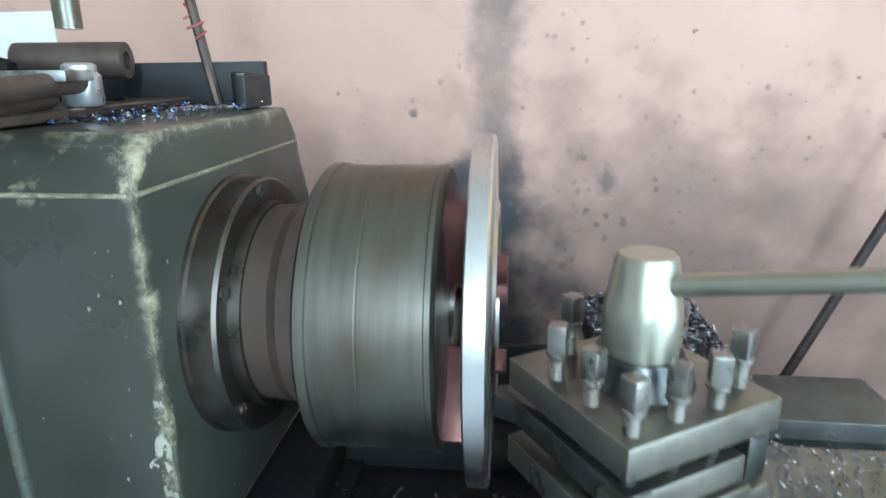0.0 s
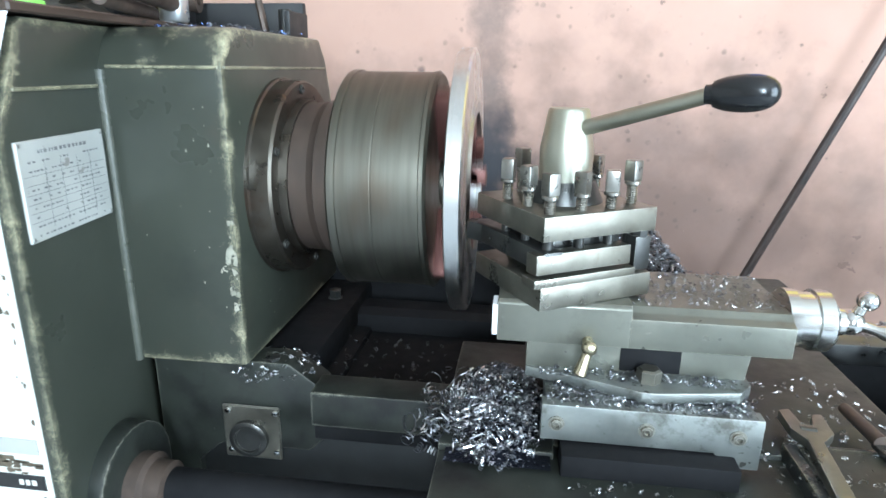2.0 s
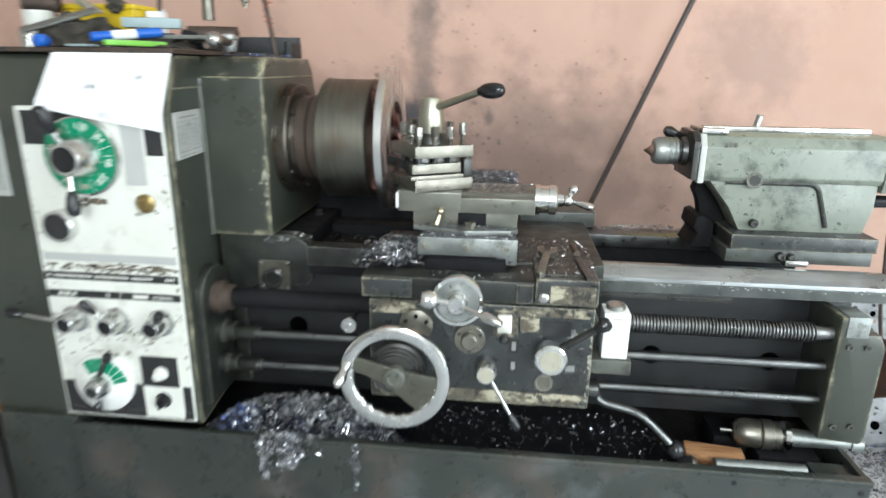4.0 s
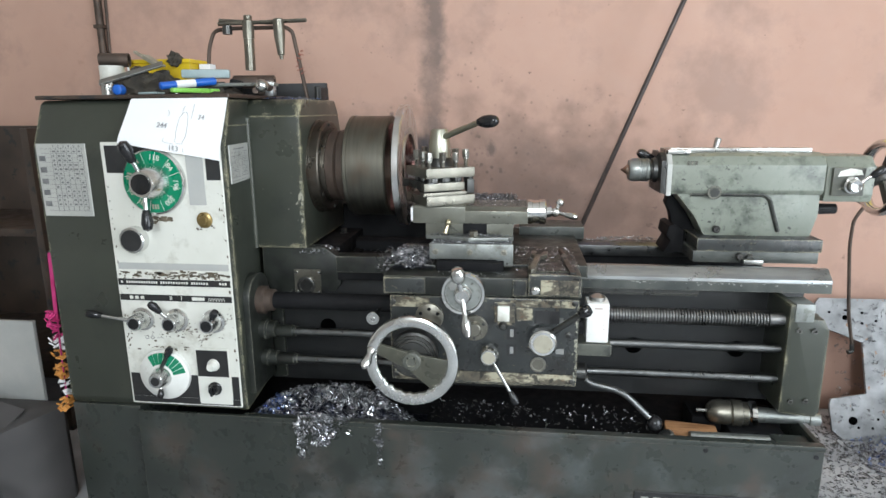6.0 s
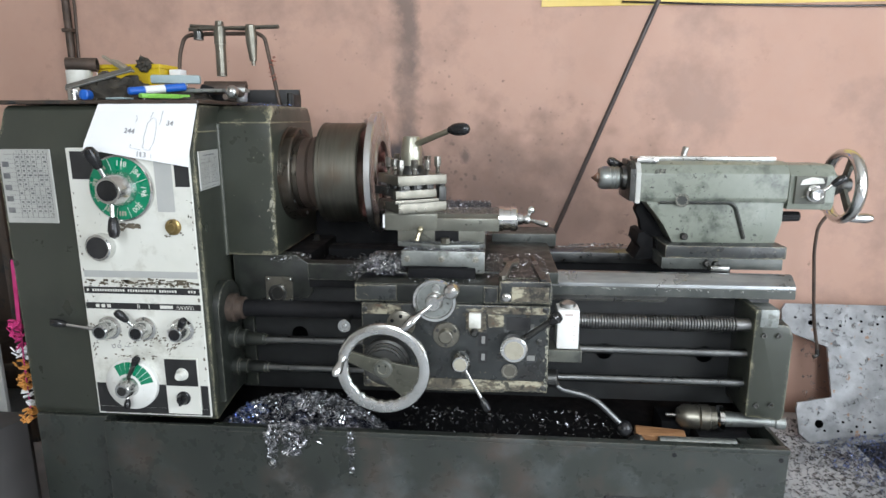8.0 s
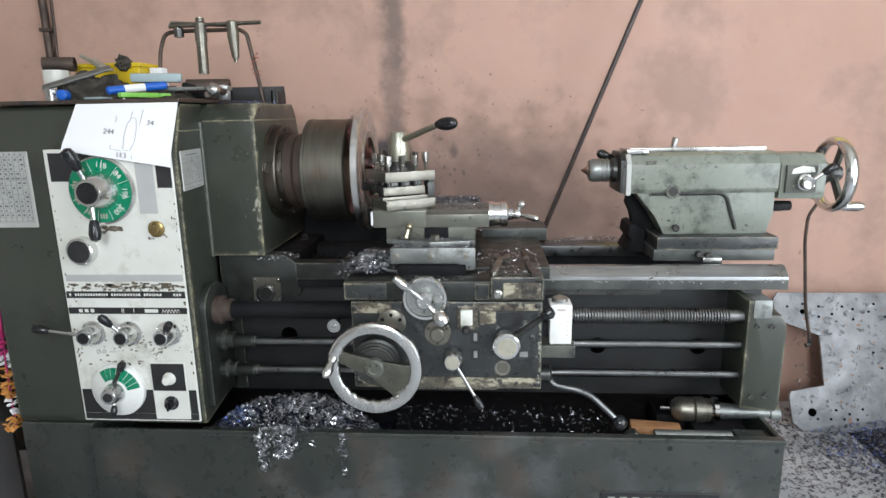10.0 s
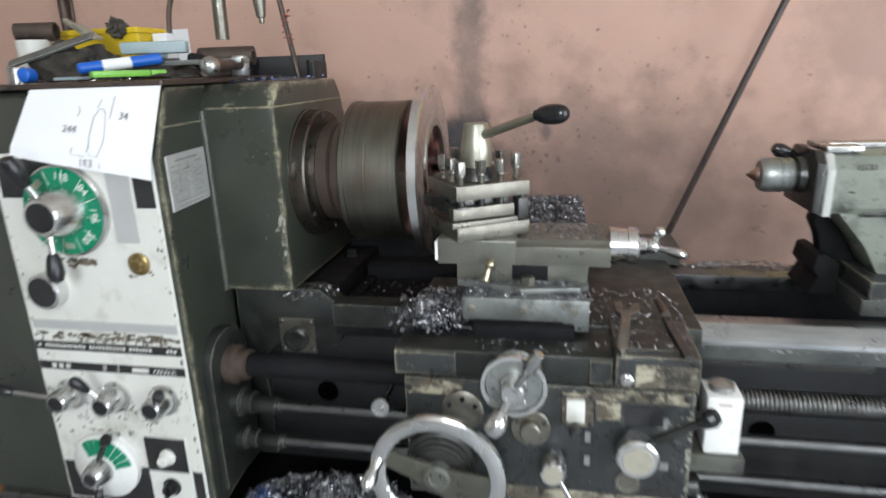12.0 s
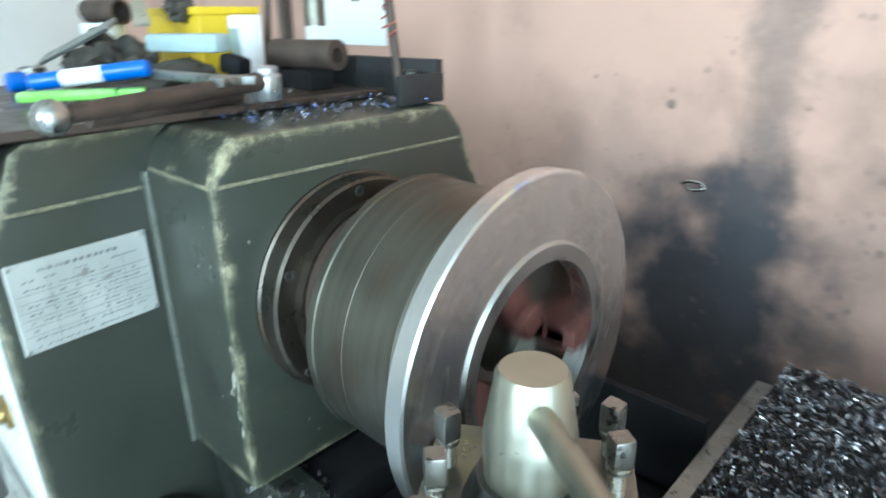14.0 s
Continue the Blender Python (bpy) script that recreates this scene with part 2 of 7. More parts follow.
soot_and_shade_on_wall()
M_FLOOR = material("concrete_floor", (0.28, 0.295, 0.31), (0.48, 0.49, 0.50), 6, 0.7, spots=(0.10, 0.10, 0.11), spot_scale=70, spot_at=0.68, bump=0.3)
M_PLAIN = material("whitewashed_plaster", (0.62, 0.60, 0.56), (0.70, 0.68, 0.64), 2, 0.85, bump=0.1)

stain(M_WALL, (0.30, 0.185, 0.145), 7, 0.64, 0.10, None, 0.35)
stain(M_WALL, (0.17, 0.11, 0.09), 55, 0.715, 0.03, None, 0.6)
stain(M_WALL, (0.72, 0.60, 0.53), 40, 0.735, 0.02, None, 0.85)
stain(M_TAIL, (0.34, 0.35, 0.28), 95, 0.71, 0.03, None, 0.8)
edge_wear(M_TAIL, (0.36, 0.36, 0.28), 0.004, 0.16, 0.55)
edge_wear(M_SOOTY, (0.20, 0.195, 0.155), 0.007, 0.12, 0.45, 110, 0.5)
edge_wear(M_CAST, (0.30, 0.29, 0.22), 0.004, 0.14, 0.6)
edge_wear(M_TOOL, (0.46, 0.45, 0.40), 0.003, 0.12, 0.5, 120)
edge_wear(M_BLUED, (0.26, 0.25, 0.22), 0.0025, 0.14, 0.5, 120)
stain(M_CREAM, (0.36, 0.31, 0.22), 16, 0.66, 0.08, None, 0.6)
stain(M_CREAM, (0.06, 0.055, 0.045), 110, 0.70, 0.03, (1, 1, 0.6), 0.85)

M_PLATE = material("worn_metal_plate", (0.38, 0.385, 0.36), (0.50, 0.50, 0.47), 12, 0.45, 0.2, spots=(0.25, 0.24, 0.22), spot_scale=50, spot_at=0.66, bump=0.05)
M_INK = material("printing_ink", (0.09, 0.09, 0.095), (0.20, 0.20, 0.20), 30, 0.6, bump=0.02)
M_INKRED = material("faded_print", (0.45, 0.38, 0.35), (0.5, 0.42, 0.38), 30, 0.6, bump=0.02)
M_TAPE = material("dull_grey_paint", (0.36, 0.37, 0.36), (0.44, 0.44, 0.42), 8, 0.55, bump=0.06)
M_GRIME = material("scraped_grime", (0.06, 0.05, 0.035), (0.16, 0.13, 0.09), 40, 0.7, bump=0.3)
M_DIAL = material("green_dial_enamel", (0.0, 0.16, 0.075), (0.005, 0.22, 0.11), 8, 0.3, bump=0.02)
M_BRASS = material("tarnished_brass", (0.28, 0.20, 0.08), (0.42, 0.32, 0.15), 30, 0.35, 1.0, bump=0.05)
M_BRASSY = material("brassy_steel", (0.48, 0.42, 0.28), (0.60, 0.54, 0.40), 20, 0.25, 1.0, bump=0.03)
M_LID = material("oily_brown_sheet", (0.028, 0.020, 0.015), (0.07, 0.048, 0.036), 6, 0.4, spots=(0.02, 0.02, 0.02), spot_scale=20, spot_at=0.6, bump=0.12)
M_BASE = material("base_green_paint", (0.022, 0.026, 0.0225), (0.038, 0.043, 0.037), 2.6, 0.33, spots=(0.16, 0.16, 0.13), spot_scale=60, spot_at=0.765,
                  grime=(0.072, 0.053, 0.043), grime_scale=2.6, grime_at=0.52, bump=0.10)
# bluish light sheen of the sheets, painted on as soft patches
stain(M_BASE, (0.10, 0.112, 0.112), 2.4, 0.54, 0.12, None, 0.65)
stain(M_BASE, (0.020, 0.022, 0.020), 3.4, 0.56, 0.06, None, 0.7)
stain(M_BASE, (0.012, 0.012, 0.011), 9.0, 0.66, 0.08, (1, 1, 0.3), 0.7)
edge_wear(M_BASE, (0.20, 0.185, 0.15), 0.006, 0.15, 0.6, 50)
M_WAY = material("ground_way_steel", (0.26, 0.275, 0.28), (0.44, 0.45, 0.45), 6, 0.34, 1.0, spots=(0.10, 0.10, 0.10), spot_scale=50, spot_at=0.7, bump=0.04, stretch=(1, 8, 8))
M_SCREW = material("oily_screw_steel", (0.16, 0.16, 0.16), (0.28, 0.28, 0.27), 20, 0.35, 1.0, bump=0.05)
M_JAW = material("brown_jaw_steel", (0.10, 0.042, 0.036), (0.18, 0.080, 0.068), 20, 0.4, 0.6, bump=0.1)
M_APRON = material("apron_paint", (0.019, 0.0215, 0.0215), (0.038, 0.041, 0.040), 9, 0.33, spots=(0.20, 0.18, 0.115), spot_scale=120, spot_at=0.66,
                   grime=(0.016, 0.0155, 0.0145), grime_scale=14, grime_at=0.5, bump=0.22, bump_scale=80)
M_APRONWORN = material("apron_bare_filler", (0.045, 0.042, 0.033), (0.13, 0.11, 0.078), 45, 0.38, bump=0.35, bump_scale=90)
stain(M_APRONWORN, (0.40, 0.37, 0.27), 26, 0.50, 0.07, (0.6, 1, 1.4), 0.9)
stain(M_APRONWORN, (0.12, 0.065, 0.035), 34, 0.56, 0.08, None, 0.7)
stain(M_APRONWORN, (0.018, 0.017, 0.015), 48, 0.54, 0.06, (1, 1, 0.7), 0.9)
M_BED = material("oily_bed_paint", (0.008, 0.0085, 0.009), (0.019, 0.020, 0.020), 7, 0.50, spots=(0.09, 0.09, 0.08), spot_scale=80, spot_at=0.75, bump=0.2)
M_CABLE = material("worn_cable_sheath", (0.030, 0.024, 0.022), (0.060, 0.044, 0.038), 40, 0.45, bump=0.1)
M_STEELDULL = material("dull_scratched_steel", (0.24, 0.255, 0.245), (0.35, 0.365, 0.345), 22, 0.42, 0.85, spots=(0.10, 0.10, 0.09), spot_scale=60, spot_at=0.66, bump=0.12)
M_OLIVE = material("olive_grey_steel", (0.140, 0.141, 0.117), (0.200, 0.200, 0.168), 10, 0.36, 0.6, grime=(0.165, 0.145, 0.105), grime_scale=14, grime_at=0.6, bump=0.08)
M_BOLT = material("bolt_steel", (0.20, 0.19, 0.17), (0.36, 0.35, 0.32), 30, 0.33, 0.95, spots=(0.08, 0.075, 0.07), spot_scale=90, spot_at=0.62, bump=0.08)
M_SATIN = material("satin_nickel", (0.35, 0.345, 0.275), (0.47, 0.465, 0.385), 9, 0.40, 1.0, spots=(0.24, 0.23, 0.19), spot_scale=60, spot_at=0.72, bump=0.04)
M_COPPERY = material("heat_tinted_steel", (0.34, 0.22, 0.16), (0.46, 0.32, 0.25), 20, 0.35, 0.9, bump=0.05)
M_GALV = material("zinc_steel", (0.50, 0.52, 0.53), (0.68, 0.69, 0.69), 25, 0.35, 0.8, bump=0.1)
M_BLUEP = material("blue_plastic", (0.012, 0.10, 0.48), (0.02, 0.14, 0.58), 8, 0.35, bump=0.03)
M_LIME = material("lime_plastic", (0.22, 0.55, 0.08), (0.30, 0.65, 0.12), 8, 0.35, bump=0.03)
M_STONE = material("pale_blue_stone", (0.27, 0.36, 0.37), (0.38, 0.46, 0.47), 14, 0.6, bump=0.1)
M_YELLOW = material("yellow_plastic", (0.62, 0.43, 0.01), (0.75, 0.54, 0.02), 8, 0.4, bump=0.03)
M_RAG = material("greasy_rag", (0.02, 0.018, 0.015), (0.075, 0.065, 0.05), 30, 0.8, bump=0.6)
M_WOOD = material("oily_wood", (0.24, 0.11, 0.045), (0.50, 0.27, 0.13), 12, 0.5, stretch=(1, 6, 6), bump=0.2)
M_REDWIRE = material("red_brown_wire", (0.22, 0.05, 0.03), (0.32, 0.08, 0.05), 20, 0.5, bump=0.05)
M_BANNER = material("yellow_banner", (0.70, 0.50, 0.10), (0.80, 0.62, 0.22), 4, 0.5, bump=0.03)
M_MOTTLE = material("mottled_steel_plate", (0.165, 0.168, 0.172), (0.31, 0.314, 0.32), 14, 0.5, 0.3, spots=(0.24, 0.15, 0.10), spot_scale=26, spot_at=0.64, bump=0.25)
stain(M_MOTTLE, (0.07, 0.07, 0.075), 42, 0.60, 0.05, None, 0.8)
stain(M_MOTTLE, (0.42, 0.43, 0.44), 30, 0.62, 0.10, None, 0.7)
M_CARTON = material("dusty_carton", (0.055, 0.052, 0.052), (0.10, 0.094, 0.092), 6, 0.8, bump=0.1)
M_PINK = material("pink_petals", (0.45, 0.02, 0.14), (0.60, 0.05, 0.22), 30, 0.6, bump=0.1)
M_ORANGE = material("orange_petals", (0.50, 0.20, 0.03), (0.62, 0.30, 0.08), 30, 0.6, bump=0.1)
M_CHIPDULL = material("dull_chip", (0.10, 0.10, 0.11), (0.25, 0.25, 0.27), 60, 0.35, 1.0, bump=0.05)
M_CHIP = material("silver_chip", (0.50, 0.51, 0.54), (0.80, 0.80, 0.82), 40, 0.25, 1.0, bump=0.05)
M_CHIPBLUE = material("blue_tempered_chip", (0.08, 0.13, 0.34), (0.24, 0.32, 0.62), 60, 0.25, 1.0, bump=0.05)
# solid filler under loose curls; its dark colour stands for shade between them
M_CHIPBED = material("shade_dark_chip_bed", (0.006, 0.007, 0.012), (0.03, 0.033, 0.05), 90, 0.35, 0.8, spots=(0.25, 0.26, 0.32), spot_scale=160, spot_at=0.6, bump=0.9, bump_scale=160)
edge_wear(M_OLIVE, (0.42, 0.40, 0.33), 0.003, 0.12, 0.5, 110)
edge_wear(M_STEELDULL, (0.52, 0.52, 0.49), 0.003, 0.12, 0.5, 110)
M_RIM = material("hand_polished_rim", (0.58, 0.585, 0.57), (0.74, 0.74, 0.72), 10, 0.22, 1.0, spots=(0.22, 0.21, 0.19), spot_scale=70, spot_at=0.68, bump=0.08, rough_var=0.08)
stain(M_RIM, (0.30, 0.29, 0.26), 30, 0.64, 0.08, None, 0.5)
M_ROD = material("oily_rod_steel", (0.10, 0.105, 0.105), (0.21, 0.21, 0.205), 14, 0.36, 1.0, spots=(0.05, 0.05, 0.05), spot_scale=40, spot_at=0.66, bump=0.05, stretch=(0.3, 1, 1))
M_SLIDEWAY = material("oil_stained_slide", (0.045, 0.05, 0.048), (0.10, 0.105, 0.095), 14, 0.36, 0.3, spots=(0.22, 0.22, 0.18), spot_scale=80, spot_at=0.70, bump=0.2)
edge_wear(M_SLIDEWAY, (0.30, 0.30, 0.25), 0.004, 0.16, 0.6)
M_FACE = material("yellowed_knob_face", (0.34, 0.32, 0.25), (0.46, 0.43, 0.35), 20, 0.45, 0.3, spots=(0.16, 0.14, 0.10), spot_scale=90, spot_at=0.66, bump=0.1)
stain(M_APRON, (0.105, 0.085, 0.052), 24, 0.62, 0.10, None, 0.7)
edge_wear(M_APRON, (0.33, 0.30, 0.21), 0.010, 0.10, 0.42, 110, 0.6)
stain(M_OLIVE, (0.060, 0.052, 0.038), 13, 0.54, 0.14, (1, 2, 1), 0.5)
stain(M_OLIVE, (0.34, 0.33, 0.28), 45, 0.66, 0.05, (0.4, 1, 1), 0.6)
stain(M_TOOL, (0.10, 0.082, 0.055), 22, 0.58, 0.12, None, 0.6)
stain(M_STEELDULL, (0.085, 0.080, 0.065), 26, 0.54, 0.12, None, 0.75)
stain(M_TAIL, (0.055, 0.060, 0.050), 28, 0.64, 0.08, (1, 1, 0.6), 0.7)
M_FILLET = material("rubbed_corner_paint", (0.045, 0.049, 0.039), (0.085, 0.088, 0.070), 30, 0.35, spots=(0.22, 0.21, 0.16), spot_scale=70, spot_at=0.68, bump=0.1)
M_BONE = material("stained_white_enamel", (0.66, 0.66, 0.62), (0.76, 0.76, 0.73), 12, 0.4, spots=(0.30, 0.27, 0.22), spot_scale=60, spot_at=0.70, bump=0.05)
stain(M_BONE, (0.42, 0.39, 0.32), 30, 0.60, 0.12, None, 0.6)
M_FLANGE = material("browned_flange_steel", (0.075, 0.068, 0.056), (0.120, 0.104, 0.085), 12, 0.34, 0.9, grime=(0.09, 0.062, 0.045), grime_scale=10, grime_at=0.5, bump=0.06)
M_SPOKE = material("worn_spoke_paint", (0.060, 0.060, 0.046), (0.105, 0.103, 0.080), 16, 0.34, 0.3, spots=(0.22, 0.21, 0.16), spot_scale=70, spot_at=0.68, bump=0.15)
edge_wear(M_SPOKE, (0.36, 0.35, 0.28), 0.004, 0.12, 0.5, 90)
# black for flat discs that stand in for the shade inside holes
M_VOID = material("hole_shade_black", (0.0010, 0.0010, 0.0012), (0.002, 0.002, 0.002), 20, 0.9, bump=0.02, rough_var=0.05)
M_VOID.node_tree.nodes["Principled BSDF"].inputs["Specular IOR Level"].default_value = 0.0
M_PENCIL = material("pencil_graphite", (0.20, 0.20, 0.21), (0.32, 0.32, 0.33), 60, 0.6, bump=0.02)

# ---- mesh helpers ----


def thing(name, label, category, group="", kind="", at=(0, 0, 0)):
    e = new(name)
    e.location = at
    e.empty_display_size = 0.05
    return tagged(e, label, category, group, kind)


def mesh_of(name, bm, mat, smooth=True):
    me = bpy.data.meshes.new(name)
    bmesh.ops.recalc_face_normals(bm, faces=bm.faces[:])
    if smooth:
        for f in bm.faces:
            f.smooth = True
        for e in bm.edges:
            if len(e.link_faces) == 2 and e.calc_face_angle(0) > 0.6:
                e.smooth = False
    bm.to_mesh(me)
    bm.free()
    for m in mat if isinstance(mat, (list, tuple)) else (mat,):
        me.materials.append(m)
    return me


def part(name, bm, mat, parent, label="", smooth=True):
    ob = new(name, mesh_of(name, bm, mat, smooth))
    ob.parent = parent
    if parent is not None:
        ob.matrix_parent_inverse = Matrix.Translation(-parent.location) if parent.type == "EMPTY" else Matrix()
    if label:
        ob["label"] = label
    if name in ("printing", "graduation", "scuffing", "drilled_hole"):
        ob["kind"] = "stuff"
    return ob


def solid(name, bm, mat, label, category, group="", kind=""):
    """A thing of one mesh, built in world space."""
    return tagged(new(name, mesh_of(name, bm, mat)), label, category, group, kind)


def B():
    return bmesh.new()


def box(bm, x0, x1, y0, y1, z0, z1, bevel=0.0, seg=2, m=None):
    r = bmesh.ops.create_cube(bm, size=1.0)
    vs = r["verts"]
    bmesh.ops.transform(bm, verts=vs, matrix=Matrix.LocRotScale(((x0 + x1) / 2, (y0 + y1) / 2, (z0 + z1) / 2), None, (abs(x1 - x0), abs(y1 - y0), abs(z1 - z0))))
    if bevel:
        es = list({e for v in vs for e in v.link_edges})
        r = bmesh.ops.bevel(bm, geom=es, offset=bevel, segments=seg, profile=0.6, affect="EDGES")
        vs = list({v for f in r["faces"] for v in f.verts} | {v for v in vs if v.is_valid})
    if m is not None:
        bmesh.ops.transform(bm, verts=vs, matrix=m)
    return bm


def prism(bm, poly, axis, a, b, bevel=0.0, m=None):
    """poly in the two other axes, in order; extruded from a to b along the axis."""
    def at(p, h):
        return {"x": (h, p[0], p[1]), "y": (p[0], h, p[1]), "z": (p[0], p[1], h)}[axis]
    lo = [bm.verts.new(at(p, a)) for p in poly]
    hi = [bm.verts.new(at(p, b)) for p in poly]
    n = len(poly)
    fs = [bm.faces.new(lo), bm.faces.new(hi[::-1])] + [bm.faces.new((lo[i], hi[i], hi[(i + 1) % n], lo[(i + 1) % n])) for i in range(n)]
    bmesh.ops.recalc_face_normals(bm, faces=fs)
    vs = lo + hi
    if bevel:
        es = list({e for f in fs for e in f.edges})
        r = bmesh.ops.bevel(bm, geom=es, offset=bevel, segments=2, profile=0.6, affect="EDGES")
        vs = list({v for f in r["faces"] for v in f.verts} | {v for v in vs if v.is_valid})
    if m is not None:
        bmesh.ops.transform(bm, verts=vs, matrix=m)
    return bm


def turn(bm, profile, p0, p1, seg=32, closed=False):
    """A turned body: profile of (distance along, radius) about the line from p0 towards p1."""
    p0, p1 = Vector(p0), Vector(p1)
    w = (p1 - p0).normalized()
    u = w.orthogonal().normalized()
    v = w.cross(u)
    rings = []
    for d, r in profile:
        c = p0 + w * d
        if r < 1e-6:
            rings.append([bm.verts.new(c)])
        else:
            rings.append([bm.verts.new(c + (u * math.cos(k * math.tau / seg) + v * math.sin(k * math.tau / seg)) * r) for k in range(seg)])
    pairs = list(zip(rings, rings[1:])) + ([(rings[-1], rings[0])] if closed else [])
    for a, b in pairs:
        for k in range(seg):
            q = [a[k % len(a)], a[(k + 1) % len(a)], b[(k + 1) % len(b)], b[k % len(b)]]
            q = list(dict.fromkeys(q))
            if len(q) > 2:
                bm.faces.new(q)
    if not closed:
        for ring in (rings[0], rings[-1]):
            if len(ring) > 2:
                bm.faces.new(ring)
    return bm


def rod(bm, p0, p1, r, r1=None, seg=16, bev=0.0):
    n = (Vector(p1) - Vector(p0)).length
    r1 = r if r1 is None else r1
    if bev:
        return turn(bm, [(0, r - bev), (bev, r), (n - bev, r1), (n, r1 - bev)], p0, p1, seg)
    return turn(bm, [(0, r), (n, r1)], p0, p1, seg)


def ball(bm, c, r, seg=16, stretch=1.0, axis=(0, 0, 1)):
    c, w = Vector(c), Vector(axis).normalized()
    pr = [(r * stretch * (1 - math.cos(k * math.pi / 10)), r * math.sin(k * math.pi / 10)) for k in range(11)]
    pr[0], pr[-1] = (0, 0), (2 * r * stretch, 0)
    return turn(bm, pr, c - w * r * stretch, c + w, seg)


def wire(bm, pts, r, seg=8):
    """A round bar bent through the points, rounded at the bends."""
    ps = [Vector(p) for p in pts]
    fine = [ps[0]]
    for a, b, c in zip(ps, ps[1:], ps[2:]):
        d = min((a - b).length, (c - b).length) * 0.35
        p, q = b + (a - b).normalized() * d, b + (c - b).normalized() * d
        fine += [p.lerp(b, k).lerp(b.lerp(q, k), k) for k in (0, 0.25, 0.5, 0.75, 1)]
    fine.append(ps[-1])
    rings, u = [], None
    for i, p in enumerate(fine):
        w = (fine[min(i + 1, len(fine) - 1)] - fine[max(i - 1, 0)]).normalized()
        u = w.orthogonal().normalized() if u is None else (u - w * u.dot(w)).normalized()
        v = w.cross(u)
        rings.append([bm.verts.new(p + (u * math.cos(k * math.tau / seg) + v * math.sin(k * math.tau / seg)) * r) for k in range(seg)])
    for a, b in zip(rings, rings[1:]):
        for k in range(seg):
            bm.faces.new((a[k], a[(k + 1) % seg], b[(k + 1) % seg], b[k]))
    bm.faces.new(rings[0])
    bm.faces.new(rings[-1])
    return bm


AXY, AXZ = 0.05, 1.085  # the spindle's axis, along x
WALL = 0.76

# ---- room ----
solid("floor", box(B(), -2.8, 3.2, -4.0, 0.76, -0.2, 0.0), M_FLOOR, "grey concrete workshop floor with oil and chips", "floor", kind="structure")
solid("wall_back", box(B(), -2.8, 3.2, WALL, WALL + 0.2, 0.0, 3.2), M_WALL, "salmon painted plaster wall with soot, stains and shade in its colour", "wall", kind="structure")
solid("wall_west", box(B(), -3.0, -2.8, -4.0, 0.96, 0.0, 3.2), M_PLAIN, "plain plaster wall", "wall", kind="structure")
bm = B()
box(bm, 3.0, 3.2, -4.0, -3.1, 0.0, 3.2)
box(bm, 3.0, 3.2, -0.8, 0.76, 0.0, 3.2)
box(bm, 3.0, 3.2, -3.1, -0.8, 2.75, 3.2)
solid("wall_east", bm, M_PLAIN, "plain plaster wall with a wide doorway", "wall", kind="structure")
bm = B()
box(bm, -2.8, 0.35, -4.2, -4.0, 0.0, 3.2)
box(bm, 1.15, 3.2, -4.2, -4.0, 0.0, 3.2)
box(bm, 0.35, 1.15, -4.2, -4.0, 3.05, 3.2)
solid("wall_front", bm, M_PLAIN, "plain plaster wall with a tall workshop gateway", "wall", kind="structure")
solid("ceiling", box(B(), -3.0, 3.2, -4.2, 0.96, 3.2, 3.3), M_PLAIN, "plain pale workshop ceiling", "ceiling", kind="structure")
solid("ground", box(B(), -60, 60, -60, 60, -0.4, -0.202), M_FLOOR, "pale concrete yard outside the doorway", "ground", kind="structure")

# ---- headstock ----


def text_on(parent, words, size, m, mat, name="lettering"):
    cu = bpy.data.curves.new(name, "FONT")
    cu.body, cu.size, cu.extrude, cu.align_x, cu.align_y = words, size, 0.0004, "CENTER", "CENTER"
    tmp = bpy.data.objects.new(name, cu)
    me = bpy.data.meshes.new_from_object(tmp)
    bpy.data.objects.remove(tmp)
    bpy.data.curves.remove(cu)
    me.materials.append(mat)
    ob = new(name, me)
    ob.parent = parent
    ob.matrix_local = m
    return ob


FRONT = Matrix.Rotation(radians(90), 4, "X")  # lettering that faces -y


def face_at(x, y, z, roll=0):
    return Matrix.Translation((x, y, z)) @ FRONT @ Matrix.Rotation(radians(roll), 4, "Z")


head = thing("headstock", "dark olive green lathe headstock with chipped paint edges", "lathe headstock")
bm = B()
# wide front box: the face leans back above the panel
prism(bm, [(-0.292, 0.43), (-0.300, 0.45), (-0.300, 1.165), (-0.253, 1.276), (-0.238, 1.285), (0.30, 1.285), (0.34, 1.10), (0.34, 0.43)], "x", -0.665, -0.137, 0.007)
for v in bm.verts:  # the side leans in towards the back
    if v.co.x > -0.3:
        v.co.x -= (v.co.y + 0.215) * 0.11
part("gear_case", bm, M_CASE, head)
bm = B()
prism(bm, [(-0.122, 0.862), (-0.122, 1.240), (-0.1045, 1.271), (-0.085, 1.285), (0.225, 1.285), (0.255, 1.250), (0.33, 1.06), (0.33, 0.862)], "x", -0.24, 0.006, 0.006)
part("spindle_housing", bm, M_GREEN, head)
# inner corner fillet
bm = B()
rod(bm, (-0.1455, -0.1235, 0.862), (-0.1455, -0.1235, 1.235), 0.0062, seg=14)
part("corner_fillet", bm, M_FILLET, head)


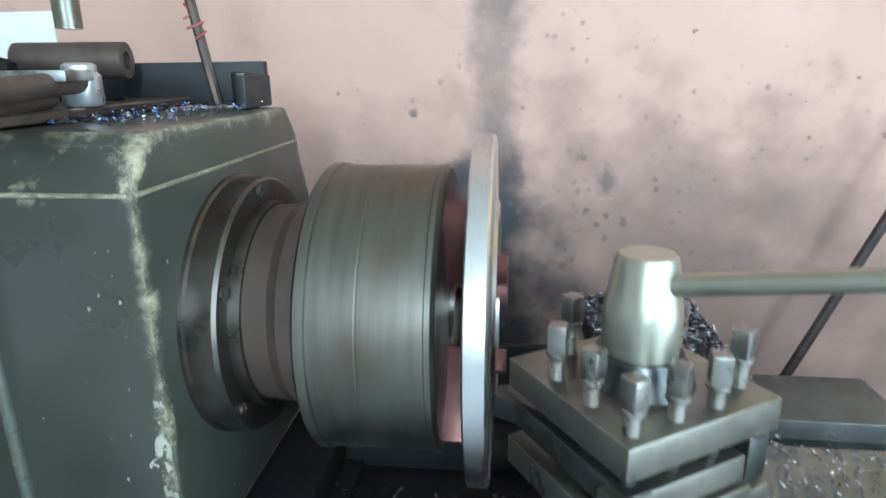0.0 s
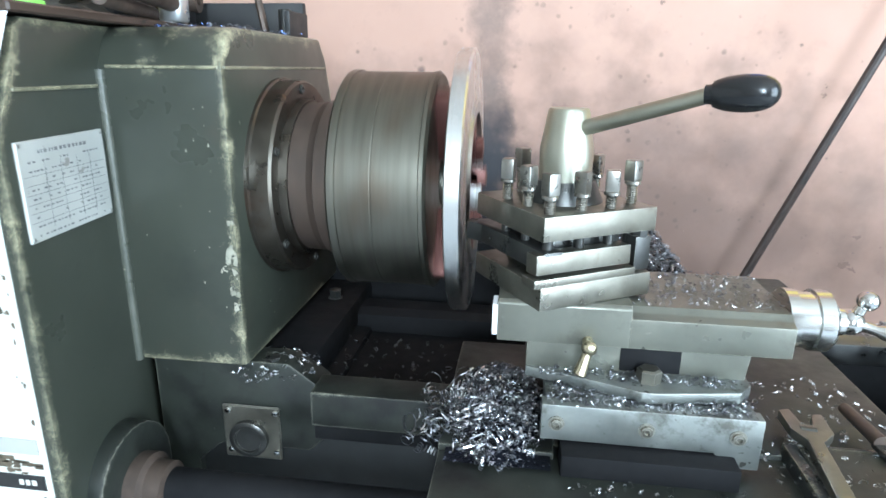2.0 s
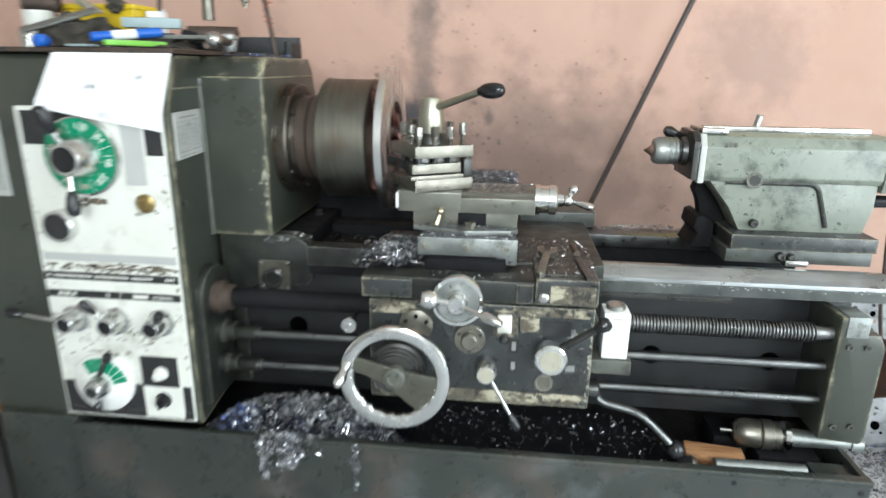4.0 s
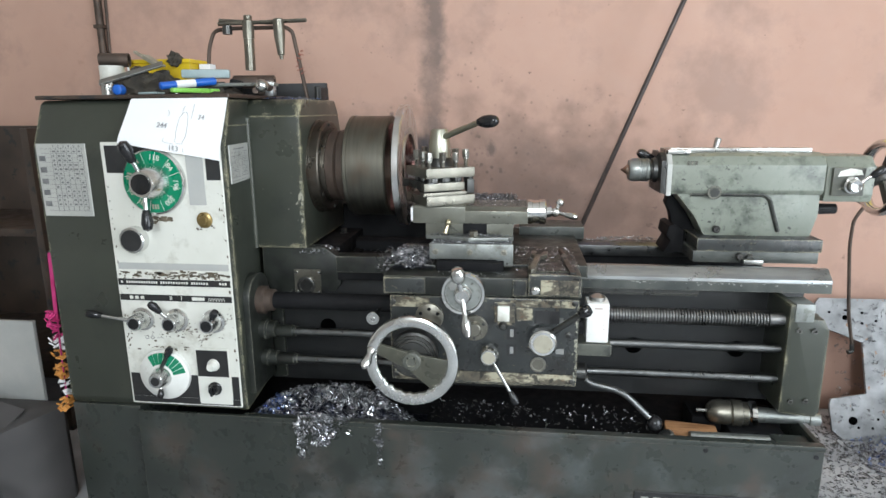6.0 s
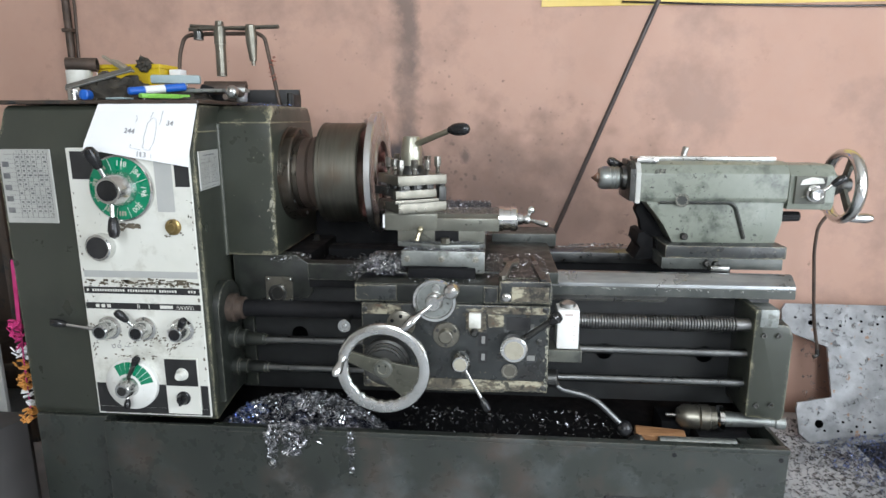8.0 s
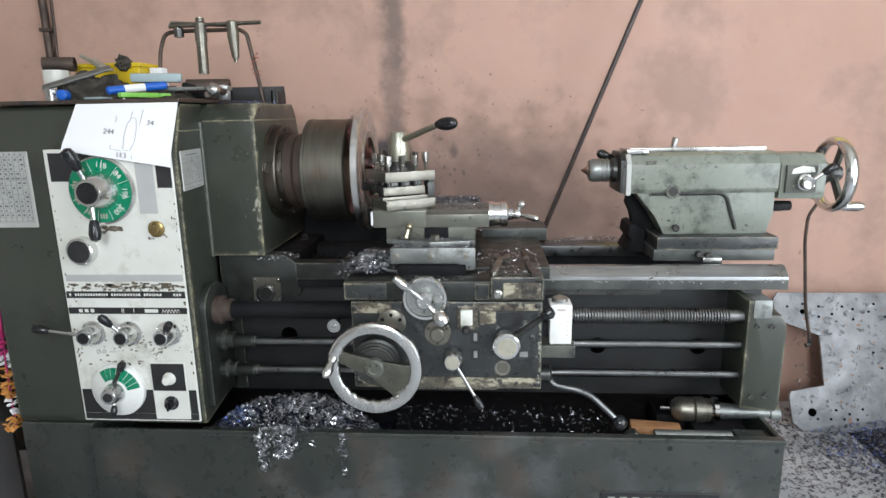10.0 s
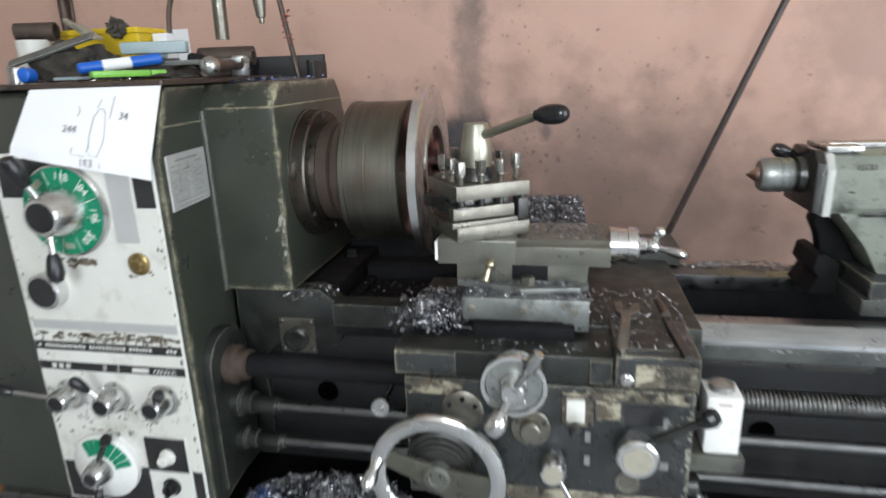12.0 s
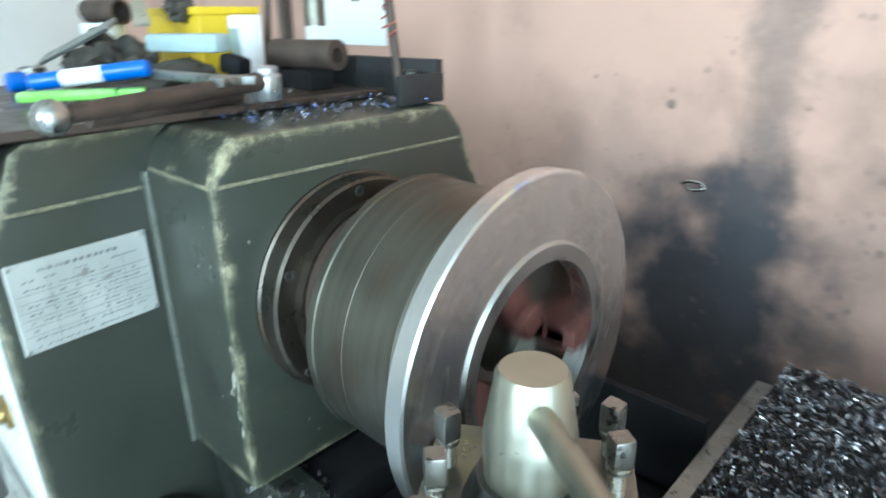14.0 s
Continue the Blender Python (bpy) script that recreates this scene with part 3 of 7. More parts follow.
def flakes(parent, start, end, side, up, n, width, seed, lean=0.0, big=1.0, mat=None, name="chipped_paint"):
    """Irregular patches where the paint has chipped off, along the edge from start to end; side points into the face, up off it."""
    rg = random.Random(seed)
    a, b, side, up = Vector(start), Vector(end), Vector(side), Vector(up)
    al = (b - a).normalized()
    bm = B()
    for k in range(n):
        t = rg.random()
        c = a.lerp(b, t) + side * abs(rg.gauss(0, width)) + up * 0.00035
        r = rg.uniform(0.0015, 0.0065) * big
        m = rg.randint(6, 9)
        ring_ = []
        for q in range(m):
            an = q * math.tau / m
            d = r * rg.uniform(0.5, 1.3)
            p = c + al * math.cos(an) * d * 1.7 + side * math.sin(an) * d
            if (p - a).dot(side) < 0:
                p -= side * (p - a).dot(side)
            ring_.append(bm.verts.new(p + up * 0.0001 * k / n))
        try:
            bm.faces.new(ring_)
        except ValueError:
            pass
    ob = part(name, bm, mat or M_WORN, parent, "chipped paint showing pale filler" if mat is None else "", smooth=False)
    ob["kind"] = "stuff"


# chips along the edges of the housing and of the box
flakes(head, (0.0055, -0.1224, 0.94), (0.0055, -0.1224, 1.06), (-1, 0, 0), (0, -1, 0), 26, 0.010, 3, big=0.7)
flakes(head, (-0.006, -0.1224, 0.9), (-0.006, -0.1224, 1.2), (-1, 0, 0), (0, -1, 0), 14, 0.05, 11, big=0.28)
flakes(head, (0.0062, -0.10, 0.9), (0.0062, -0.10, 1.2), (0, 1, 0), (1, 0, 0), 14, 0.06, 12, big=0.28)
# crease lines round the top
bm = B()
m = Matrix.Translation((-0.1372, -0.20, 0)) @ Matrix.Rotation(radians(6.3), 4, "Z")
box(bm, -0.002, 0.0014, -0.073, 0.070, 1.2145, 1.2185, 0.001, 1, m=m)
box(bm, 0.004, 0.0076, -0.1175, 0.25, 1.2365, 1.2405, 0.001, 1)
box(bm, -0.138, 0.0015, -0.1237, -0.120, 1.2365, 1.2405, 0.001, 1)
part("crease", bm, M_GREEN, head)
# bolts at the foot of the housing
for x, y in ((0.030, -0.095), (0.034, 0.17)):
    bm = B()
    turn(bm, [(0, 0.014), (0.006, 0.014), (0.006, 0.011), (0.02, 0.011), (0.021, 0.009)], (x, y, 0.845), (x, y, 1), 6)
    part("foot_bolt", bm, M_BLUED, head)
bm = B()
box(bm, -0.02, 0.075, -0.103, 0.27, 0.80, 0.850, 0.008)
part("foot_flange", bm, M_DARK, head)
# flange round the spindle
X0 = Vector((0, AXY, AXZ))
bm = B()
turn(bm, [(0.0, 0.138), (0.004, 0.141), (0.010, 0.141), (0.012, 0.138), (0.036, 0.1375), (0.0395, 0.1345), (0.040, 0.122), (0.0385, 0.112), (0.050, 0.111), (0.050, 0.09)], X0, X0 + Vector((1, 0, 0)), 72)
part("bearing_flange", bm, M_FLANGE, head, "worn dark steel bearing flange")
for k in range(6):
    bm = B()
    a = k * math.tau / 6 + 0.62
    c = X0 + Vector((0.0400, math.cos(a) * 0.126, math.sin(a) * 0.126))
    turn(bm, [(0, 0.0062), (0.003, 0.0062), (0.003, 0.0035), (0.0012, 0.0035)], c, c + Vector((1, 0, 0)), 12)
    part("flange_screw", bm, M_BLUED, head)
# side instruction plate
PLM = Matrix.Translation((-0.1348, -0.2095, 0)) @ Matrix.Rotation(radians(6.3), 4, "Z")
plate = part("instruction_plate", box(B(), -0.003, 0.0006, -0.075, 0.072, 1.067, 1.168, 0.0012, 1, m=PLM), M_PLATE, head, "scratched pale metal instruction plate")
bm = B()
rng = random.Random(4)
for r in range(10):
    z = 1.156 - r * 0.0092
    if 1 < r < 8:
        box(bm, 0.0006, 0.0009, -0.070, 0.067, z - 0.0048, z - 0.0044, m=PLM)
    y = -0.062 if r else -0.045
    while y < (0.056 if r else 0.040):
        w = rng.uniform(0.002, 0.006)
        if rng.random() < (0.9 if r in (0, 8, 9) else 0.6):
            box(bm, 0.0006, 0.0009, y, y + w * 0.8, z - (0.0018 if r == 0 else 0.0009), z + (0.0018 if r == 0 else 0.0009), m=PLM)
        y += w + rng.uniform(0.0012, 0.003)
for y in (-0.038, -0.012, 0.016, 0.040):
    box(bm, 0.0006, 0.0009, y, y + 0.0004, 1.078, 1.145, m=PLM)
part("printing", bm, M_INK, plate)
for y, z in ((-0.071, 1.164), (0.068, 1.164), (-0.071, 1.071), (0.068, 1.071)):
    c = PLM @ Vector((0.0006, y, z))
    part("rivet", turn(B(), [(0, 0.0022), (0.0008, 0.0018), (0.001, 0)], c, c + Vector((1, 0.1, 0)), 10), M_STEEL, plate)
# gear chart
chart = part("gear_chart", box(B(), -0.655, -0.513, -0.3035, -0.2995, 0.981, 1.174, 0.0015, 1), M_PLATE, head, "pale printed gear chart plate")
bm = B()
for k in range(15):
    box(bm, -0.640, -0.522, -0.3042, -0.3036, 1.160 - k * 0.0117, 1.1606 - k * 0.0117)
for k in range(7):
    box(bm, -0.612 + k * 0.0148, -0.6114 + k * 0.0148, -0.3042, -0.3036, 0.995, 1.165)
for k in range(5):
    box(bm, -0.648, -0.630, -0.3043, -0.3036, 1.128 - k * 0.03, 1.142 - k * 0.03)
for r in range(13):
    for c in range(6):
        if rng.random() < 0.8:
            x = -0.608 + c * 0.0148
            box(bm, x, x + rng.uniform(0.004, 0.009), -0.3041, -0.3036, 1.1515 - r * 0.0117, 1.1560 - r * 0.0117)
part("printing", bm, M_INK, chart)
for k in range(6):
    text_on(chart, str(k + 1), 0.011, face_at(-0.604 + k * 0.0148, -0.3037, 1.167), M_INK)

# control panel
PY = -0.3005
panel = part("control_panel", box(B(), -0.470, -0.141, PY - 0.004, PY + 0.002, 0.442, 1.178, 0.002, 1), M_CREAM, head, "cream enamelled control panel, scuffed and stained")
F = PY - 0.0042
for a, b, z0, z1 in ((-0.458, -0.392, 1.098, 1.169), (-0.183, -0.145, 1.080, 1.150), (-0.391, -0.300, 1.135, 1.169), (-0.466, -0.145, 0.793, 0.811), (-0.466, -0.145, 0.750, 0.767),
                     (-0.464, -0.145, 0.448, 0.465), (-0.464, -0.263, 0.466, 0.535), (-0.165, -0.145, 0.466, 0.535)):
    part("black_band", box(B(), a, b, F - 0.0012, F, z0, z1), M_MATTE, panel)
for a, b, z0, z1 in ((-0.460, -0.146, 0.838, 0.856), (-0.236, -0.190, 1.015, 1.145)):
    part("grey_band", box(B(), a, b, F - 0.0012, F, z0, z1), M_TAPE, panel, "dull grey tape and stripe")
bm = B()
x = -0.458
while x < -0.16:
    w = rng.uniform(0.0035, 0.0055)
    if rng.random() < 0.88:
        box(bm, x, x + w, F - 0.0018, F - 0.001, 0.7990, 0.8055)
    x += w + 0.0028
for a, b in ((-0.438, -0.428), (-0.422, -0.412), (-0.406, -0.396), (-0.258, -0.222)):
    box(bm, a, b, F - 0.0018, F - 0.001, 0.754, 0.763)
part("printing", bm, M_CREAM, panel)
for w, px in (("II", -0.318), ("I", -0.288)):
    text_on(panel, w, 0.017, face_at(px, F - 0.0014, 0.7585), M_CREAM)
bm = B()
for k in range(6):
    x = -0.212 + k * 0.008
    wire(bm, [(x, F - 0.0014, 0.7525), (x + 0.004, F - 0.0014, 0.7645), (x + 0.008, F - 0.0014, 0.7525)], 0.0007, 4)
part("printing", bm, M_CREAM, panel)
bm = B()
for x in (-0.402, -0.386):
    turn(bm, [(0, 0.0052), (0.0006, 0.0052), (0.0006, 0.0038), (0, 0.0038)], (x, F, 0.643), (x, -1, 0.643), 20, True)
box(bm, -0.372, -0.352, F - 0.0006, F, 0.6425, 0.6435)
part("printing", bm, M_INK, panel)
# scuffed seam with torn edge
bm = B()
for k in range(60):
    x = rng.uniform(-0.462, -0.146)
    w = rng.uniform(0.004, 0.022)
    z = 0.824 + rng.uniform(-0.006, 0.007)
    box(bm, x, min(x + w, -0.144), F - 0.0009, F, z, z + rng.uniform(0.0012, 0.005))
part("scuffing", bm, M_GRIME, panel)


def knob_body(bm, c, r, ln, back=0.004):
    turn(bm, [(-back, r * 1.25), (0.004, r * 1.25), (0.006, r), (ln - 0.004, r * 0.82), (ln, r * 0.72)], c, Vector(c) + Vector((0, -1, 0)), 28)


def lever(parent, c, tip, r=0.0045, knob=0.0105, knob_len=0.035, mat=None):
    c, tip = Vector(c), Vector(tip)
    w = (tip - c).normalized()
    st = part("lever_arm", rod(B(), c, tip - w * knob_len * 0.6, r, r * 0.85, 12), mat or M_CHROME, parent)
    bm = B()
    a = tip - w * knob_len
    turn(bm, [(0, knob * 0.55), (knob_len * 0.2, knob * 0.8), (knob_len * 0.65, knob), (knob_len * 0.9, knob * 0.75), (knob_len, 0)], a, tip, 16)
    part("lever_knob", bm, M_BLACK, parent)
    return st


# speed dial
DC = Vector((-0.325, F, 1.076))
bm = B()
turn(bm, [(0, 0.085), (0.010, 0.085), (0.013, 0.081)], DC, DC + Vector((0, -1, 0)), 64)
dial = part("speed_dial", bm, M_CHROME, panel, "round speed dial with a green ring")
bm = B()
turn(bm, [(0.0125, 0.080), (0.0145, 0.080), (0.0145, 0.046), (0.0125, 0.046)], DC, DC + Vector((0, -1, 0)), 64, True)
part("green_ring", bm, M_DIAL, dial)
bm = B()
for k in range(12):
    a = k * math.tau / 12 + 0.2
    box(bm, -0.0005, 0.0005, -0.0152, -0.0146, 0.050, 0.078, m=Matrix.Translation(DC) @ Matrix.Rotation(a, 4, "Y"))
part("graduation", bm, M_CREAM, dial)
for w, a in (("118", 10), ("84", 52), ("196", 96), ("300", 138)):
    ra = radians(a)
    text_on(dial, w, 0.020, face_at(DC.x + math.sin(ra) * 0.0635, DC.y - 0.0147, DC.z + math.cos(ra) * 0.0635, -a), M_CREAM)
bm = B()
for a in (180, 215, 250, 285, 322):
    for dx in (-0.011, -0.004, 0.003):
        box(bm, dx, dx + 0.0045, -0.0152, -0.0146, 0.058, 0.070, m=Matrix.Translation(DC) @ Matrix.Rotation(radians(a), 4, "Y"))
part("printing", bm, M_FACE, dial)
bm = B()
turn(bm, [(0.013, 0.047), (0.020, 0.045), (0.062, 0.034), (0.065, 0.032)], DC, DC + Vector((0, -1, 0)), 40)
hub = part("dial_hub", bm, M_RIM, dial)
part("hub_cap", turn(B(), [(0.0652, 0.026), (0.0672, 0.026), (0.0675, 0.024)], DC, DC + Vector((0, -1, 0)), 32), M_BLACK, hub)
lever(panel, DC + Vector((-0.012, -0.045, 0.026)), (-0.356, F - 0.078, 1.184), 0.0065, 0.0170, 0.058)
lever(panel, DC + Vector((-0.003, -0.048, -0.028)), (-0.322, F - 0.062, 0.955), 0.0065, 0.0150, 0.055)
# lower left cap, brass knob
c = (-0.398, F, 0.922)
bm = B()
turn(bm, [(0, 0.036), (0.022, 0.035), (0.025, 0.032)], c, (c[0], -1, c[2]), 36)
cap = part("round_cap", bm, M_RIM, panel)
part("cap_face", turn(B(), [(0.0252, 0.029), (0.027, 0.028)], c, (c[0], -1, c[2]), 32), M_MATTE, cap)
c = (-0.199, F, 0.976)
bm = B()
turn(bm, [(0, 0.021), (0.004, 0.021), (0.006, 0.018), (0.007, 0.013), (0.014, 0.010), (0.016, 0)], c, (c[0], -1, c[2]), 28)
part("brass_plug", bm, M_BRASS, panel, "small tarnished brass plug")
# three selectors
for x, tip in ((-0.407, (-0.535, F - 0.055, 0.728)), (-0.307, (-0.346, F - 0.06, 0.765)), (-0.201, (-0.165, F - 0.055, 0.745))):
    c = (x, F, 0.697)
    bm = B()
    knob_body(bm, c, 0.026, 0.046)
    kb = part("selector", bm, M_RIM, panel)
    part("selector_cap", turn(B(), [(0.0462, 0.0150), (0.0478, 0.0145)], c, (c[0], -1, c[2]), 24), M_BLACK, kb)
    lever(panel, (x, F - 0.026, 0.697), tip, 0.0055, 0.0115, 0.042)
# feed dial
c = Vector((-0.356, F, 0.538))
bm = B()
turn(bm, [(0, 0.073), (0.012, 0.073), (0.016, 0.069), (0.026, 0.030)], c, c + Vector((0, -1, 0)), 56)
fd = part("feed_dial", bm, M_BONE, panel, "round feed dial with a green sector")
bm = B()
for k in range(8):
    a0, a1 = radians(-38 + k * 15), radians(-38 + k * 15 + 13.4)
    q = [c + Vector((math.sin(a) * r, -d, math.cos(a) * r)) for a, r, d in ((a0, 0.036, 0.0255), (a1, 0.036, 0.0255), (a1, 0.067, 0.0176), (a0, 0.067, 0.0176))]
    vs = [bm.verts.new(p) for p in q] + [bm.verts.new(p + Vector((0, 0.003, 0))) for p in q]
    bm.faces.new(vs[:4])
    bm.faces.new(vs[4:][::-1])
    for i in range(4):
        bm.faces.new((vs[i], vs[4 + i], vs[4 + (i + 1) % 4], vs[(i + 1) % 4]))
part("green_sector", bm, M_DIAL, fd)
bm = B()
turn(bm, [(0.02, 0.030), (0.030, 0.028), (0.055, 0.021), (0.058, 0.019)], c, c + Vector((0, -1, 0)), 32)
hub = part("dial_hub", bm, M_RIM, fd)
part("hub_cap", turn(B(), [(0.0582, 0.0125), (0.06, 0.012)], c, c + Vector((0, -1, 0)), 24), M_MATTE, hub)
lever(panel, c + Vector((0.006, -0.04, -0.012)), (-0.348, F - 0.055, 0.487), 0.004, 0.009, 0.026)
lever(panel, c + Vector((0.005, -0.03, 0.03)), (-0.318, F - 0.03, 0.627), 0.0055, 0.011, 0.03, M_BLUED)
# switch plate
sw = part("switch_plate", box(B(), -0.262, -0.166, F - 0.006, F - 0.0015, 0.452, 0.617, 0.0015, 1), M_CREAM, panel, "cream and black switch plate")
part("black_half", box(B(), -0.259, -0.169, F - 0.0072, F - 0.006, 0.536, 0.613), M_MATTE, sw)
c = (-0.211, F - 0.006, 0.571)
bm = B()
knob_body(bm, c, 0.014, 0.022, 0.0)
part("push_button", bm, M_CREAM, sw, "white push button")
c = (-0.213, F - 0.006, 0.501)
bm = B()
knob_body(bm, c, 0.0155, 0.02, 0.0)
box(bm, c[0] - 0.003, c[0] + 0.003, c[1] - 0.026, c[1] - 0.018, c[2] - 0.013, c[2] + 0.013, 0.001)
part("turn_switch", bm, M_BLACK, sw)
# grime and chipped enamel on the panel
for st, en, sd, n_, wd, seed, bg in (((-0.462, F, 1.10), (-0.462, F, 0.46), (1, 0, 0), 26, 0.006, 41, 0.5), ((-0.1435, F, 1.07), (-0.1435, F, 0.46), (-1, 0, 0), 30, 0.006, 42, 0.5),
                                     ((-0.455, F, 0.4465), (-0.15, F, 0.4465), (0, 0, 1), 70, 0.003, 43, 0.7), ((-0.450, F, 0.645), (-0.16, F, 0.645), (0, 0, 1), 110, 0.035, 44, 0.42), ((-0.250, F, 0.62), (-0.150, F, 0.70), (0, 0, 1), 60, 0.02, 49, 0.4), ((-0.345, F, 0.655), (-0.270, F, 0.665), (0, 0, 1), 40, 0.02, 50, 0.5),
                                     ((-0.360, F, 0.985), (-0.290, F, 0.980), (0, 0, -1), 26, 0.006, 45, 0.9), ((-0.225, F, 0.948), (-0.175, F, 0.955), (0, 0, 1), 16, 0.006, 46, 0.4),
                                     ((-0.440, F, 0.605), (-0.280, F, 0.605), (0, 0, 1), 26, 0.012, 47, 0.5), ((-0.46, F, 0.812), (-0.15, F, 0.812), (0, 0, 1), 70, 0.008, 48, 0.6)):
    flakes(panel, st, en, sd, (0, -1, 0), n_, wd, seed, 0.0, bg, M_GRIME, "grime")
# lid over the top, with a raised lip behind
lid = thing("lid", "dark brown oily sheet lid on top of the headstock", "lid")
part("sheet", box(B(), -0.672, -0.128, -0.260, 0.27, 1.287, 1.2975, 0.002, 1), M_LID, lid)
bm = B()
box(bm, -0.672, -0.022, 0.232, 0.246, 1.287, 1.342, 0.002)
box(bm, -0.030, -0.020, 0.165, 0.246, 1.286, 1.325, 0.002)
part("rear_lip", bm, M_MATTE, lid)
bm = B()
turn(bm, [(0, 0.011), (0.042, 0.011), (0.044, 0.009)], (-0.043, 0.205, 1.2855), (-0.043, 0.205, 2), 14)
part("stud", bm, M_BLUED, lid)

# ---- base cabinet and chip tray ----
base = thing("tray_cabinet", "dark green sheet steel cabinet with chip tray and oil stains", "cabinet")
part("left_pedestal", box(B(), -0.665, -0.455, -0.300, 0.34, 0.0, 0.429, 0.006), M_BASE, base)
bm = B()
box(bm, -0.452, 1.385, -0.318, -0.306, 0.0, 0.424, 0.003)
box(bm, -0.137, 1.385, -0.324, -0.300, 0.412, 0.428, 0.004)
part("front_sheet", bm, M_BASE, base)
bm = B()
box(bm, 1.372, 1.385, -0.306, 0.42, 0.0, 0.424, 0.003)
box(bm, -0.455, 1.385, 0.41, 0.42, 0.0, 0.46, 0.003)
part("end_sheet", bm, M_BASE, base)
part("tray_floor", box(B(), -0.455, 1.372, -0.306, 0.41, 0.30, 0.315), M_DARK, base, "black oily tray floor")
# dark discs give the shade of the holes; nothing is bored
for x, z in ((1.101, 0.398), (1.366, 0.396)):
    part("screw_hole", turn(B(), [(0, 0.006), (0.0015, 0.006)], (x, -0.318, z), (x, -1, z), 12), M_BLACK, base)
nameplate = part("name_plate", box(B(), 0.93, 1.235, -0.3225, -0.318, 0.20, 0.272, 0.002, 1), M_MATTE, base, "black cast name plate")
bm = B()
for k in range(9):
    box(bm, 0.948 + k * 0.031, 0.968 + k * 0.031, -0.3245, -0.3226, 0.235, 0.258, 0.001, 1)
part("printing", bm, M_STEEL, nameplate)

# ---- bed ----
bed = thing("lathe_bed", "dark oily cast iron lathe bed with bright ground ways", "lathe bed")
bm = B()
box(bm, -0.137, 1.392, -0.095, -0.045, 0.44, 0.790, 0.004)
part("front_wall", bm, M_BED, bed)
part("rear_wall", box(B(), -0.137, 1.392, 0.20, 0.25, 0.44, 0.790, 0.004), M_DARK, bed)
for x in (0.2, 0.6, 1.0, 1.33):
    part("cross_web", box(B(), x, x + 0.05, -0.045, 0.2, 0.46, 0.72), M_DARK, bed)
bm = B()
prism(bm, [(-0.165, 0.790), (-0.165, 0.812), (-0.135, 0.836), (-0.120, 0.836), (-0.095, 0.815), (-0.050, 0.815), (-0.050, 0.775), (-0.150, 0.775)], "x", 0.40, 1.425, 0.0015)
part("front_way", bm, M_WAY, bed, "bright ground steel guide way")
bm = B()
box(bm, 0.10, 0.399, -0.140, -0.05, 0.775, 0.800, 0.002)
part("way_root", bm, M_DARK, bed)
part("way_lip", box(B(), 0.402, 1.424, -0.1685, -0.1655, 0.778, 0.803, 0.001, 1), M_SLIDEWAY, bed, "oily dark lower face of the way")
flakes(bed, (0.80, -0.1688, 0.802), (1.42, -0.1688, 0.802), (0, 0, -1), (0, -1, 0), 46, 0.004, 51, 0.0, 0.28, M_STEEL, "scraped_oil")
bm = B()
prism(bm, [(0.165, 0.79), (0.165, 0.824), (0.185, 0.832), (0.225, 0.832), (0.265, 0.815), (0.265, 0.79)], "x", 0.60, 1.42, 0.0015)
part("rear_way", bm, M_ROD, bed)
# near stretch of the same way, its shadow put into the black material
bm = B()
prism(bm, [(0.165, 0.79), (0.165, 0.823), (0.185, 0.831), (0.225, 0.831), (0.265, 0.815), (0.265, 0.79)], "x", 0.02, 0.5995, 0.0015)
part("rear_way", bm, M_DARK, bed, "oily stretch of the rear way with shadow in its black")
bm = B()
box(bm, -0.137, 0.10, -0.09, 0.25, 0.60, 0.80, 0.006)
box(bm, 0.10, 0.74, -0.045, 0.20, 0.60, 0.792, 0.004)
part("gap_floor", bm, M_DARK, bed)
# black sheet added behind the gap so the view below the chuck stays dark
part("gap_shade_sheet", box(B(), -0.02, 0.385, 0.268, 0.282, 0.60, 0.935, 0.003), M_DARK, bed)
bm = B()
box(bm, 0.10, 0.275, -0.150, -0.10, 0.800, 0.848, 0.003)
part("gap_bridge_end", bm, M_SOOTY, bed, "grey steel block at the end of the way")
bm = B()
box(bm, 0.62, 1.10, -0.152, -0.140, 0.764, 0.776)
for k in range(96):
    box(bm, 0.62 + k * 0.005, 0.6225 + k * 0.005, -0.150, -0.141, 0.757, 0.764)
part("rack", bm, M_BLUED, bed)
# raised discs carry the core holes' shade in their black
for x, z in ((0.05, 0.616), (1.23, 0.59), (0.95, 0.59)):
    part("core_hole", turn(B(), [(0, 0.024), (0.002, 0.024)], (x, -0.0955, z), (x, -1, z), 24), M_VOID, bed)
# gearbox front with sight glass
bm = B()
prism(bm, [(-0.137, 0.45), (-0.085, 0.45), (-0.085, 0.70), (-0.05, 0.73), (0.08, 0.73), (0.10, 0.75), (0.10, 0.83), (0.055, 0.862), (-0.137, 0.862)], "y", -0.107, -0.06, 0.006)
part("gearbox_front", bm, M_SOOTY, bed)
sg = part("sight_plate", box(B(), -0.042, 0.040, -0.1115, -0.107, 0.714, 0.796, 0.002, 1), M_TOOL, bed, "square steel plate with an oil sight glass")
bm = B()
turn(bm, [(0, 0.027), (0.008, 0.027), (0.010, 0.024), (0.010, 0.019), (0.006, 0.018)], (-0.004, -0.1115, 0.748), (-0.004, -1, 0.748), 32)
part("sight_ring", bm, M_BLUED, sg)
for dx, dz in ((-0.033, 0.033), (0.034, 0.033), (-0.033, -0.028), (0.033, -0.028)):
    part("screw", turn(B(), [(0, 0.0042), (0.002, 0.0042), (0.0025, 0.003)], (dx, -0.1115, 0.755 + dz), (dx, -1, 0.755 + dz), 10), M_CHROME, sg)
